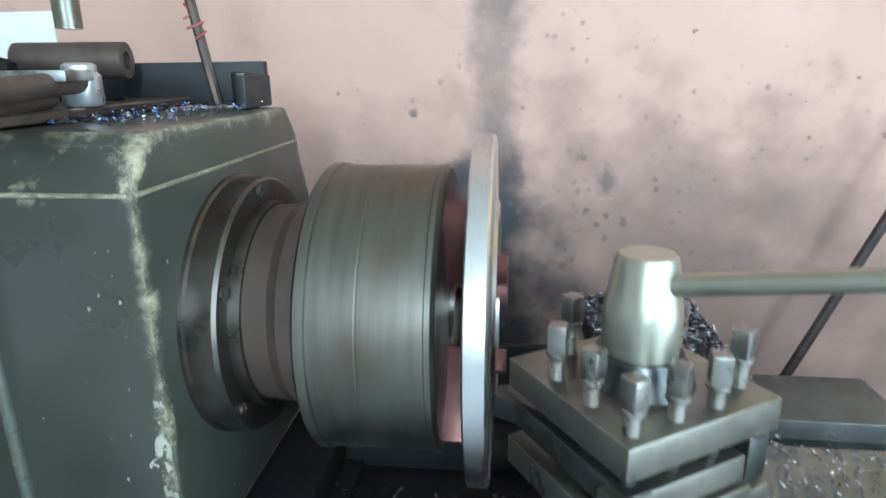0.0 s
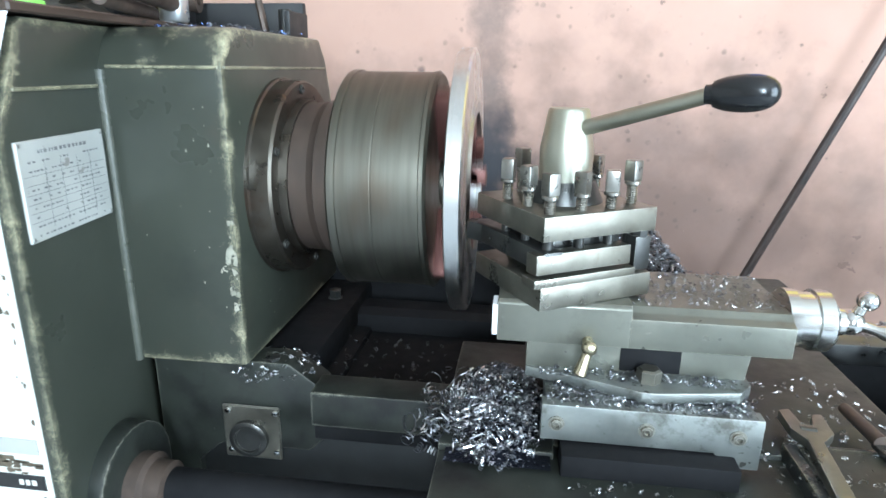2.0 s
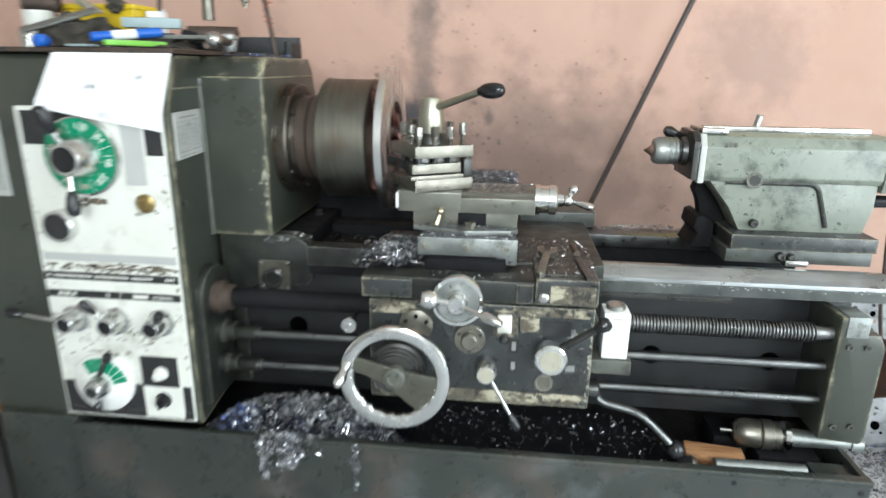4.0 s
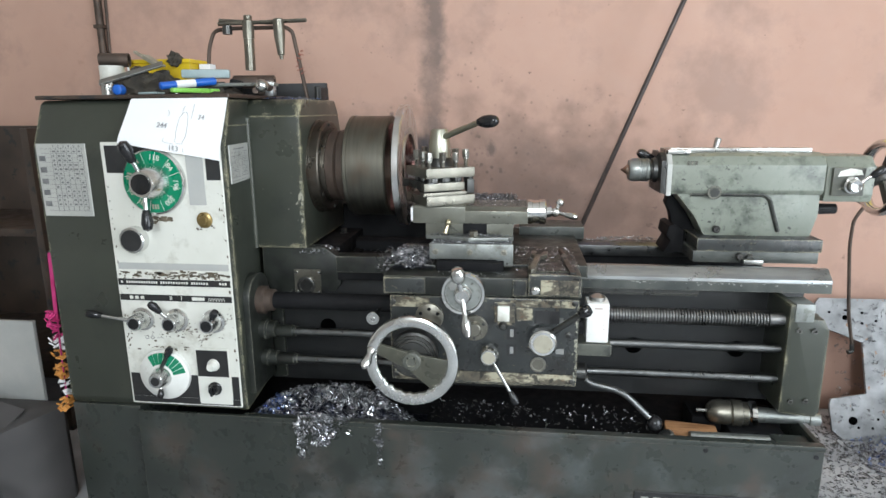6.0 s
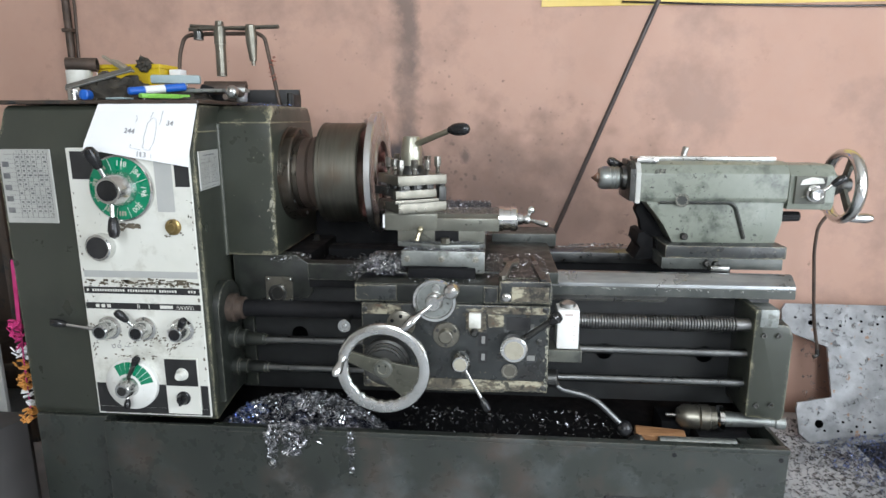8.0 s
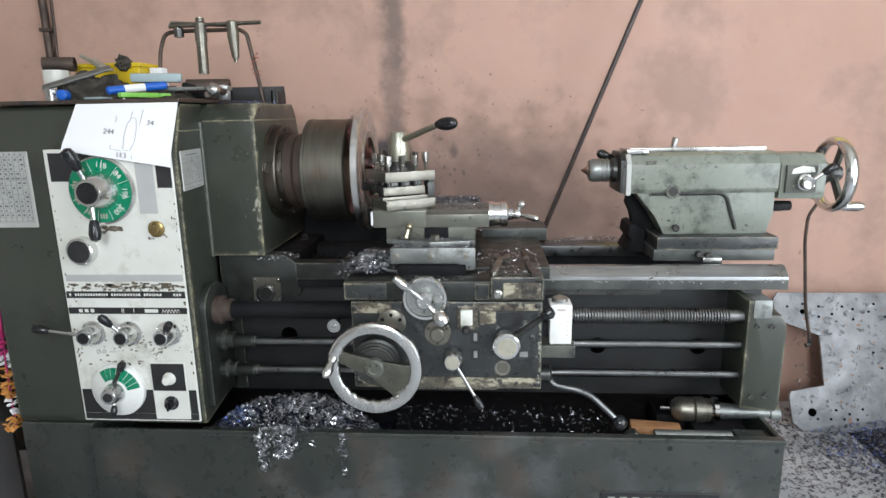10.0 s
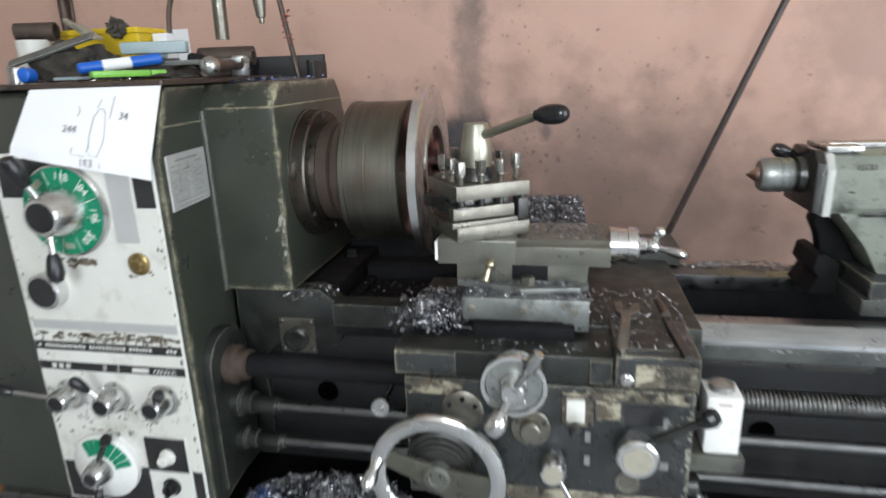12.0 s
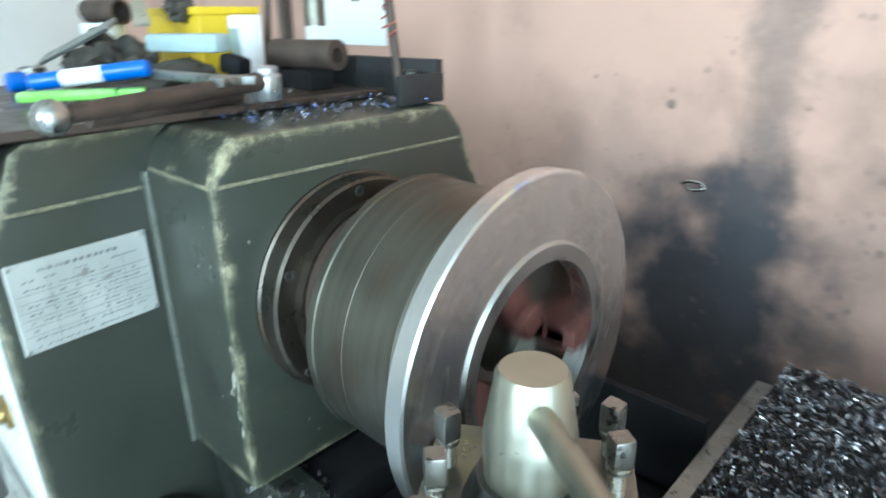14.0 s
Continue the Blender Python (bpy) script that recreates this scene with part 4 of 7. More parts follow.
# screws and rods
RY = -0.20
bm = B()
prism(bm, [(-0.272, 0.47), (-0.128, 0.47)] + [(RY + 0.072 * math.cos(k * math.pi / 14), 0.735 + 0.072 * math.sin(k * math.pi / 14)) for k in range(15)], "x", -0.155, -0.112, 0.007)
part("rod_flange_plate", bm, M_SOOTY, bed)
for z, r in ((0.728, 0.040), (0.640, 0.030), (0.553, 0.026)):
    bm = B()
    turn(bm, [(0, r), (0.03, r), (0.034, r * 0.8), (0.055, r * 0.78), (0.058, r * 0.6)], (-0.125, RY, z), (1, RY, z), 28)
    part("rod_boss", bm, M_RUST if r > 0.035 else M_SOOTY, bed)
bm = B()
turn(bm, [(0, 0.024), (0.36, 0.024)], (-0.08, RY, 0.728), (1, RY, 0.728), 24)
part("screw_guard", bm, M_DARK, bed)
bm = B()
seg, pitch, n = 20, 0.0075, 72
rings = []
for i in range(n * 2 + 1):
    r = 0.0225 if i % 2 else 0.0175
    rings.append((i * pitch / 2, r))
    rings.append((i * pitch / 2 + pitch * 0.22, r))
turn(bm, rings, (0.725, RY, 0.716), (2, RY, 0.716), 20)
turn(bm, [(0, 0.0175), (0.12, 0.0175), (0.124, 0.012)], (1.262, RY, 0.716), (2, RY, 0.716), 20)
part("lead_screw", bm, M_SCREW, bed, "threaded steel lead screw")
for z, r in ((0.636, 0.018), (0.552, 0.0175)):
    part("rod_coupling", turn(B(), [(0, r * 0.9), (0.004, r), (0.050, r), (0.053, r * 0.85), (0.060, r * 0.8)], (-0.070, RY, z), (1, RY, z), 20), M_SOOTY, bed)
part("feed_rod", rod(B(), (-0.07, RY, 0.636), (1.33, RY, 0.636), 0.0115), M_ROD, bed)
part("switch_rod", rod(B(), (-0.07, RY, 0.552), (1.33, RY, 0.552), 0.0115), M_ROD, bed)
bm = B()
prism(bm, [(1.300, 0.47), (1.392, 0.462), (1.40, 0.48), (1.40, 0.70), (1.385, 0.73), (1.325, 0.73), (1.318, 0.768), (1.300, 0.768)], "y", -0.235, -0.075, 0.006)
part("end_bracket", bm, M_CASE, bed, "dark green cast end bracket")
part("bracket_cap", box(B(), 1.312, 1.358, -0.2375, -0.17, 0.722, 0.770, 0.003), M_STEELDULL, bed, "bare scratched steel cap")
for x, z in ((1.325, 0.700), (1.362, 0.700), (1.325, 0.505), (1.362, 0.508)):
    part("bracket_screw", turn(B(), [(0, 0.007), (0.004, 0.007), (0.004, 0.004), (0.001, 0.004)], (x, -0.236, z), (x, -1, z), 14), M_BLUED, bed)

# ---- chuck and workpiece (turn with the spindle) ----
chuck = thing("chuck", "dark steel three jaw lathe chuck with worn bands", "lathe chuck", at=X0)
AX = Vector((1, 0, 0))
bm = B()
turn(bm, [(0.045, 0.085), (0.045, 0.104), (0.047, 0.106), (0.074, 0.107), (0.076, 0.105), (0.080, 0.101), (0.084, 0.110), (0.112, 0.112), (0.114, 0.09)], X0, X0 + AX, 64)
part("back_plate", bm, M_RUST, chuck, "rusty brown back plate")
bm = B()
turn(bm, [(0.113, 0.08), (0.113, 0.148), (0.116, 0.1515), (0.125, 0.1515), (0.126, 0.1495), (0.1685, 0.1495), (0.169, 0.1491), (0.1705, 0.1491), (0.171, 0.1495), (0.228, 0.1495), (0.229, 0.151), (0.234, 0.151), (0.238, 0.147), (0.238, 0.035), (0.222, 0.034), (0.20, 0.030)], X0, X0 + AX, 96)
part("chuck_body", bm, M_CHUCK, chuck)
for k in range(3):
    m = Matrix.Translation(X0) @ Matrix.Rotation(k * math.tau / 3 + 0.5, 4, "X")
    bm = B()
    box(bm, 0.236, 0.262, -0.014, 0.014, 0.045, 0.140, 0.002, m=m)
    box(bm, 0.262, 0.288, -0.014, 0.014, 0.045, 0.098, 0.003, m=m)
    box(bm, 0.236, 0.298, -0.012, 0.012, 0.045, 0.070, 0.003, m=m)
    part("jaw", bm, M_JAW, chuck, "brownish steel chuck jaw")
ring = thing("ring_workpiece", "bright freshly turned steel ring held in the chuck", "workpiece", at=X0)
bm = B()
turn(bm, [(0.263, 0.098), (0.263, 0.179), (0.2645, 0.181), (0.2815, 0.1815), (0.2835, 0.179), (0.2845, 0.122), (0.285, 0.098)], X0, X0 + AX, 160, True)
part("ring_body", bm, M_BRIGHT, ring)
bm = B()
turn(bm, [(0.280, 0.0965), (0.2875, 0.0965), (0.2880, 0.112), (0.2835, 0.116)], X0, X0 + AX, 96, True)
part("raised_lip", bm, M_STEEL, ring)

# ---- carriage ----
car = thing("carriage", "oily grey green lathe carriage with apron and worn paint", "lathe carriage")
bm = B()
box(bm, 0.292, 0.770, -0.325, -0.232, 0.560, 0.792, 0.006)
box(bm, 0.40, 0.66, -0.30, -0.235, 0.545, 0.565, 0.003)
part("apron", bm, M_APRON, car)
bm = B()
box(bm, 0.275, 0.775, -0.318, -0.17, 0.792, 0.842, 0.006)
box(bm, 0.40, 0.60, -0.21, 0.30, 0.836, 0.868, 0.004)
part("saddle", bm, M_SOOTY, car)
bm = B()
box(bm, 0.275, 0.400, -0.235, 0.03, 0.836, 0.850, 0.004)
box(bm, 0.600, 0.800, -0.20, 0.33, 0.815, 0.848, 0.004)
part("saddle_wing", bm, M_SOOTY, car)
bm = B()
box(bm, 0.62, 0.83, 0.20, 0.33, 0.835, 0.876, 0.004)
part("rear_wing", bm, M_SLIDEWAY, car)
bm = B()
box(bm, 0.642, 0.770, -0.342, -0.19, 0.803, 0.860, 0.006)
tb = part("tool_ledge", bm, M_APRON, car)
bm = B()
box(bm, 0.655, 0.750, -0.32, -0.20, 0.860, 0.8625, 0.001, 1)
part("ledge_mat", bm, M_SOOTY, tb)
bm = B()
ball(bm, (0.660, -0.342, 0.818), 0.012, 16, 0.5, (0, 1, 0))
part("domed_screw", bm, M_CHROME, car)
bm = B()
box(bm, 0.405, 0.580, -0.262, -0.225, 0.828, 0.866, 0.003)
part("way_cover", bm, M_DARK, car)
# hand wheel
HW = Vector((0.357, -0.385, 0.640))
bm = B()
turn(bm, [(-0.008, 0.093), (-0.006, 0.0890), (0.004, 0.0888), (0.008, 0.092), (0.0095, 0.098), (0.0095, 0.111), (0.0065, 0.1165), (0.0, 0.1185), (-0.006, 0.1165), (-0.008, 0.111)], HW, HW + Vector((0, -1, 0)), 120, True)
for v in bm.verts:  # finger grips round the lower inside
    d = v.co - HW
    r_ = math.hypot(d.x, d.z)
    if r_ < 0.0945 and d.z < -0.025:
        k = 1 - 0.035 * max(0.0, math.sin(math.atan2(d.z, d.x) * 22)) * min(1.0, (-0.025 - d.z) / 0.02)
        v.co.x, v.co.z = HW.x + d.x * k, HW.z + d.z * k
wheel = part("hand_wheel", bm, M_RIM, car, "polished steel hand wheel")
bm = B()
m = Matrix.Translation(HW)
prism(bm, [(-0.096, 0.046), (-0.098, 0.020), (-0.01, -0.022), (0.055, -0.080), (0.072, -0.066), (0.096, -0.01), (0.092, 0.006), (0.020, 0.016)], "y", -0.004, 0.006, 0.002, m=m)
part("spoke", bm, M_SPOKE, wheel)
bm = B()
turn(bm, [(-0.06, 0.062), (-0.034, 0.062), (-0.032, 0.059), (-0.031, 0.055), (-0.024, 0.055), (-0.023, 0.049), (-0.016, 0.049), (-0.015, 0.044), (-0.011, 0.043)], HW, HW + Vector((0, -1, 0)), 40)
part("dial_collar", bm, M_BLUED, wheel)
bm = B()
turn(bm, [(-0.02, 0.024), (0.008, 0.024), (0.011, 0.020), (0.011, 0.012), (0.009, 0.011)], HW, HW + Vector((0, -1, 0)), 32)
hb_ = part("hub", bm, M_CAST, wheel)
# two black dots for the shade in the pin holes
for dx in (-0.008, 0.008):
    c = HW + Vector((dx, -0.0112, 0.010))
    part("pin_hole", turn(B(), [(0, 0.0022), (0.0008, 0.0022)], c, c + Vector((0, -1, 0)), 8), M_BLACK, hb_)
h0 = HW + Vector((-0.101, 0, 0.028))
bm = B()
turn(bm, [(-0.004, 0.012), (0.008, 0.013), (0.014, 0.010), (0.020, 0.0095), (0.036, 0.0135), (0.050, 0.012), (0.058, 0.006), (0.060, 0)], h0, h0 + Vector((-0.14, -0.60, -0.42)), 20)
part("crank_handle", bm, M_CHROME, wheel)
# apron fittings
def boss(name, c, prof, mat, parent, label="", seg=28):
    bm = B()
    turn(bm, prof, c, Vector(c) + Vector((0, -1, 0)), seg)
    return part(name, bm, mat, parent, label)


AY = -0.325
boss("oil_knob", (0.247, -0.255, 0.728), [(0, 0.006), (0.06, 0.006), (0.06, 0.016), (0.072, 0.018), (0.075, 0.0165), (0.075, 0.0135), (0.0735, 0.0125), (0.0735, 0.006), (0.0752, 0.004)], M_CHROME, car)
cd = boss("cover_disc", (0.395, AY, 0.738), [(0, 0.036), (0.008, 0.036), (0.010, 0.033)], M_TOOL, car)
for dx, dz in ((0.0, 0.022), (-0.022, 0.010), (0.022, 0.010)):
    boss("disc_screw", (0.395 + dx, AY - 0.010, 0.738 + dz), [(0, 0.0048), (0.0015, 0.0045), (0.0015, 0.002)], M_BLACK, cd, seg=12)
boss("cover_disc", (0.510, AY, 0.712), [(0, 0.034), (0.006, 0.034), (0.008, 0.032), (0.008, 0.019), (0.022, 0.018), (0.025, 0.015)], M_TOOL, car)
for a in (0.5, 2.6, 4.7):
    boss("flange_screw", (0.510 + 0.026 * math.cos(a), AY - 0.008, 0.712 + 0.026 * math.sin(a)), [(0, 0.0045), (0.003, 0.0045), (0.003, 0.002)], M_BLUED, car, seg=12)
b = boss("feed_knob", (0.548, AY, 0.648), [(0, 0.020), (0.010, 0.020), (0.014, 0.025), (0.035, 0.024), (0.042, 0.019)], M_RIM, car)
boss("knob_face", (0.548, AY - 0.0422, 0.648), [(0, 0.0165), (0.0015, 0.016)], M_FACE, b)
lever(car, (0.553, AY - 0.025, 0.64), (0.622, AY - 0.05, 0.528), 0.0048, 0.0105, 0.04)
b = boss("half_nut_knob", (0.681, AY, 0.690), [(0, 0.028), (0.012, 0.028), (0.016, 0.034), (0.040, 0.034), (0.044, 0.030)], M_RIM, car)
boss("knob_face", (0.681, AY - 0.044, 0.690), [(0, 0.024), (0.002, 0.023)], M_FACE, b)
lever(car, (0.69, AY - 0.02, 0.702), (0.790, AY - 0.055, 0.790), 0.0085, 0.0155, 0.034, M_BLUED)
boss("sight_glass", (0.672, AY, 0.618), [(0, 0.020), (0.003, 0.020), (0.003, 0.016), (0.001, 0.016)], M_TOOL, car)
bm = B()
box(bm, 0.560, 0.612, AY - 0.007, AY, 0.722, 0.782, 0.003)
sp = part("feed_switch", bm, M_APRONWORN, car)
for x, z in ((0.564, 0.777), (0.608, 0.777), (0.564, 0.727), (0.608, 0.727)):
    boss("plate_screw", (x, AY - 0.007, z), [(0, 0.0045), (0.003, 0.0045), (0.0035, 0.002)], M_BLUED, sp, seg=10)
part("switch_face", box(B(), 0.568, 0.598, AY - 0.017, AY - 0.007, 0.735, 0.775, 0.003), M_CREAM, sp)
boss("switch_ball", (0.583, AY - 0.017, 0.732), [(0, 0.005), (0.012, 0.005), (0.014, 0.010), (0.022, 0.011), (0.030, 0.006), (0.031, 0)], M_BLUED, sp)
for x, z, w, h in ((0.600, 0.69, 0.009, 0.02), (0.600, 0.645, 0.009, 0.018), (0.715, 0.725, 0.016, 0.02), (0.715, 0.648, 0.02, 0.014)):
    part("symbol_plate", box(B(), x, x + w, AY - 0.0012, AY, z, z + h), M_STEEL, car)
for a, b, z0, z1 in ((0.614, 0.655, 0.735, 0.768), (0.30, 0.76, 0.565, 0.592), (0.30, 0.395, 0.762, 0.788), (0.60, 0.76, 0.770, 0.788)):
    part("worn_strip", box(B(), a, b, AY - 0.002, AY, z0, z1, 0.001, 1), M_APRONWORN, car, "worn paint with bare filler and rust")
for st, en, sd, n_, wd, seed, bg in (((0.296, AY, 0.7905), (0.766, AY, 0.7905), (0, 0, -1), 60, 0.008, 61, 0.45), ((0.30, AY, 0.5625), (0.766, AY, 0.5625), (0, 0, 1), 60, 0.010, 62, 0.45),
                                     ((0.768, AY, 0.57), (0.768, AY, 0.78), (-1, 0, 0), 60, 0.004, 63, 0.5), ((0.62, AY, 0.75), (0.75, AY, 0.75), (0, 0, -1), 24, 0.012, 64, 0.5)):
    flakes(car, st, en, sd, (0, -1, 0), n_, wd, seed, 0.0, bg)
for x, z in ((0.302, 0.775), (0.757, 0.783), (0.757, 0.575), (0.305, 0.577), (0.745, 0.70)):
    part("apron_screw", turn(B(), [(0, 0.007), (0.003, 0.007), (0.004, 0.005)], (x, AY - 0.001, z), (x, -1, z), 12), M_BLUED, car)
for a, b, z0, z1, y in ((0.276, 0.384, 0.796, 0.838, -0.318), (0.604, 0.640, 0.796, 0.838, -0.318)):
    part("saddle_block", box(B(), a, b, y - 0.004, y + 0.01, z0, z1, 0.003), M_APRON, car)
part("worn_strip", box(B(), 0.672, 0.764, -0.3435, -0.340, 0.808, 0.846, 0.002, 1), M_APRONWORN, car, "worn paint with bare filler and rust")
part("dark_plate", box(B(), 0.662, 0.722, AY - 0.0015, AY, 0.728, 0.762), M_MATTE, car)
for x, z in ((0.592, 0.683), (0.592, 0.638)):
    part("dark_plate", box(B(), x, x + 0.024, AY - 0.0006, AY, z, z + 0.032), M_MATTE, car)
# white thread dial box and its foot
tdb = part("thread_dial_box", box(B(), 0.790, 0.845, -0.310, -0.250, 0.676, 0.780, 0.004), M_BONE, car, "off-white thread dial box")
bm = B()
for r in range(5):
    box(bm, 0.830, 0.836, -0.3105, -0.310, 0.70 + r * 0.012, 0.7012 + r * 0.012)
box(bm, 0.808, 0.828, -0.3105, -0.310, 0.764, 0.769)
part("printing", bm, M_INKRED, tdb)
bm = B()
turn(bm, [(0, 0.020), (0.010, 0.020), (0.012, 0.016), (0.016, 0.006), (0.018, 0)], (0.817, -0.280, 0.780), (0.817, -0.280, 2), 20)
part("dial_top", bm, M_STEEL, tdb)
part("bracket_foot", box(B(), 0.770, 0.854, -0.315, -0.24, 0.642, 0.674, 0.004), M_CAST, car)
bm = B()
turn(bm, [(0, 0.022), (0.03, 0.024), (0.034, 0.02)], (0.768, -0.25, 0.570), (2, -0.25, 0.570), 16)
part("lever_hub", bm, M_BLUED, car)
part("start_lever", wire(B(), [(0.79, -0.25, 0.565), (0.81, -0.265, 0.545), (0.895, -0.275, 0.530), (0.965, -0.285, 0.465)], 0.0085, 10), M_ROD, car)
bm = B()
ball(bm, (0.977, -0.288, 0.452), 0.021, 20)
part("start_lever_ball", bm, M_BLACK, car)

# cross feed wheel: turns under power
CW = Vector((0.486, -0.376, 0.818))
cfw = thing("cross_feed_wheel", "round steel cross feed dial with a ball crank", "hand wheel", at=CW)
bm = B()
turn(bm, [(-0.056, 0.026), (-0.030, 0.028), (-0.022, 0.048), (0.004, 0.054), (0.010, 0.052), (0.010, 0.046), (0.004, 0.044), (0.004, 0.02)], CW, CW + Vector((0, -1, 0)), 56)
gd = part("graduated_dial", bm, M_RIM, cfw)
part("dial_face", turn(B(), [(0.0041, 0.0435), (0.0052, 0.043)], CW, CW + Vector((0, -1, 0)), 48), M_STEELDULL, gd, "dull oily dial face")
bm = B()
turn(bm, [(0.002, 0.022), (0.012, 0.022), (0.015, 0.0195), (0.034, 0.0185), (0.037, 0.016), (0.037, 0.011), (0.0355, 0.0105)], CW, CW + Vector((0, -1, 0)), 24)
part("hub", bm, M_CHROME, cfw)
bm = B()
c = CW + Vector((0, -0.026, 0))
turn(bm, [(0, 0.008), (0.035, 0.0065), (0.038, 0.009), (0.044, 0.0155), (0.052, 0.0182), (0.064, 0.0178), (0.074, 0.0125), (0.079, 0)], c, c + Vector((0, -0.25, 1)), 18)
turn(bm, [(0, 0.008), (0.04, 0.006), (0.055, 0.008), (0.064, 0.012), (0.085, 0.010), (0.098, 0.007), (0.10, 0)], c, c + Vector((0, -0.35, -1)), 18)
part("ball_crank", bm, M_CHROME, cfw)
bm = B()
c = CW + Vector((-0.022, -0.0054, 0.022))
turn(bm, [(0, 0.010), (0.004, 0.010), (0.005, 0.009)], c, c + Vector((0, -1, 0)), 16)
box(bm, c.x - 0.0012, c.x + 0.0012, c.y - 0.0056, c.y - 0.0048, c.z - 0.008, c.z + 0.008)
part("slotted_screw", bm, M_STEEL, cfw)

# ---- cross slide, compound, tool post ----
cs = thing("cross_slide", "grey steel cross slide strewn with chips", "cross slide", at=(0.49, -0.1, 0.868))
bm = B()
prism(bm, [(0.405, 0.866), (0.585, 0.866), (0.600, 0.884), (0.600, 0.908), (0.388, 0.908), (0.388, 0.884)], "y", -0.222, 0.46, 0.003)
part("slide_body", bm, M_STEELDULL, cs)
bm = B()
prism(bm, [(0.384, 0.868), (0.560, 0.868), (0.562, 0.852), (0.604, 0.852), (0.604, 0.909), (0.384, 0.909)], "y", -0.240, -0.222, 0.002)
cap = part("end_cap", bm, M_STEELDULL, cs)
for x in (0.400, 0.491, 0.580):
    bm = B()
    turn(bm, [(0, 0.0085), (0.0012, 0.0085), (0.0012, 0.006), (0.004, 0.006), (0.0045, 0.003), (0.002, 0.003)], (x, -0.240, 0.888), (x, -1, 0.888), 16)
    part("cap_screw", bm, M_TOOL, cap)
bm = B()
box(bm, 0.420, 0.612, 0.12, 0.472, 0.908, 0.940, 0.004)
part("rear_block", bm, M_DARK, cs)

comp = thing("compound_slide", "olive grey compound slide with a steel dial", "compound slide", at=(0.48, -0.16, 0.909))
bm = B()
prism(bm, [(0.366, -0.182), (0.44, -0.206), (0.486, -0.224), (0.502, -0.224), (0.588, -0.210), (0.604, -0.19), (0.60, -0.05), (0.56, -0.02), (0.40, -0.02), (0.372, -0.05)], "z", 0.9095, 0.922, 0.002)
part("swivel_base", bm, M_STEELDULL, comp)
bm = B()
prism(bm, [(0.366, 0.918), (0.600, 0.918), (0.604, 0.955), (0.366, 0.955)], "y", -0.180, -0.05, 0.002)
part("swivel_block", bm, M_OLIVE, comp)
# recess shown by a near-black block on the face, its shade in the colour
bm = B()
prism(bm, [(0.468, 0.924), (0.532, 0.924), (0.532, 0.953), (0.468, 0.953)], "y", -0.1815, -0.172, 0.001)
part("nut_recess_shade", bm, M_DARK, comp)
bm = B()
turn(bm, [(0, 0.013), (0.014, 0.013), (0.016, 0.010)], (0.497, -0.196, 0.921), (0.497, -0.196, 2), 6)
part("clamp_nut", bm, M_TOOL, comp)
bm = B()
prism(bm, [(-0.190, 0.9545), (-0.190, 0.9985), (-0.186, 1.0025), (-0.045, 1.0025), (-0.040, 0.995), (-0.040, 0.9545)], "x", 0.333, 0.475, 0.002)
prism(bm, [(-0.190, 0.9545), (-0.190, 0.9885), (-0.180, 0.992), (-0.174, 0.9985), (-0.050, 0.9985), (-0.040, 0.990), (-0.040, 0.9545)], "x", 0.473, 0.640, 0.002)
part("top_slide", bm, M_OLIVE, comp)
part("gib_end", box(B(), 0.327, 0.333, -0.189, -0.16, 0.960, 0.996, 0.001, 1), M_PAPER, comp, "white end tab")
bm = B()
c = Vector((0.431, -0.19, 0.960))
turn(bm, [(0, 0.006), (0.012, 0.006)], c, c + Vector((0, -1, 0)), 12)
ball(bm, c + Vector((0, -0.016, 0)), 0.0085, 14)
turn(bm, [(0, 0.0045), (0.03, 0.007), (0.032, 0.005)], c + Vector((0, -0.016, 0)), c + Vector((-0.012, -0.024, -0.04)), 12)
part("lock_handle", bm, M_BRASSY, comp, "small brassy locking handle")
bm = B()
P = Vector((0.640, -0.140, 0.981))
turn(bm, [(0, 0.034), (0.012, 0.034), (0.013, 0.031), (0.030, 0.031), (0.031, 0.034), (0.046, 0.034), (0.050, 0.030), (0.052, 0.016), (0.064, 0.015), (0.066, 0.012)], P, P + AX, 40)
part("graduated_dial", bm, M_CHROME, comp)
bm = B()
c = P + Vector((0.074, 0, 0))
ball(bm, c, 0.014, 16)
ball(bm, c + Vector((0.012, -0.002, 0.026)), 0.011, 14)
turn(bm, [(0, 0.007), (0.03, 0.0055)], c, c + Vector((0.012, 0, 0.026)), 12)
turn(bm, [(0, 0.007), (0.025, 0.0055), (0.032, 0.008), (0.052, 0.0095), (0.062, 0.006), (0.064, 0)], c, c + Vector((0.08, -0.03, -0.016)), 14)
part("ball_crank", bm, M_CHROME, comp)

TPC, TPA = Vector((0.399, -0.124, 1.0030)), radians(32)
TM = Matrix.Translation(TPC) @ Matrix.Rotation(TPA, 4, "Z")
post = thing("tool_post", "four way steel tool post with square headed bolts", "tool post", at=TPC)
H = 0.0715
bm = B()
box(bm, -H, H, -H, H, 0.0, 0.026, 0.0022, m=TM)
part("lower_plate", bm, M_TOOL, post)
bm = B()
box(bm, -H, H, -H, H, 0.073, 0.099, 0.0022, m=TM)
part("upper_plate", bm, M_TOOL, post)
bm = B()
box(bm, -0.045, 0.045, -0.045, 0.045, 0.024, 0.073, 0.002, m=TM)
part("core", bm, M_BLUED, post)
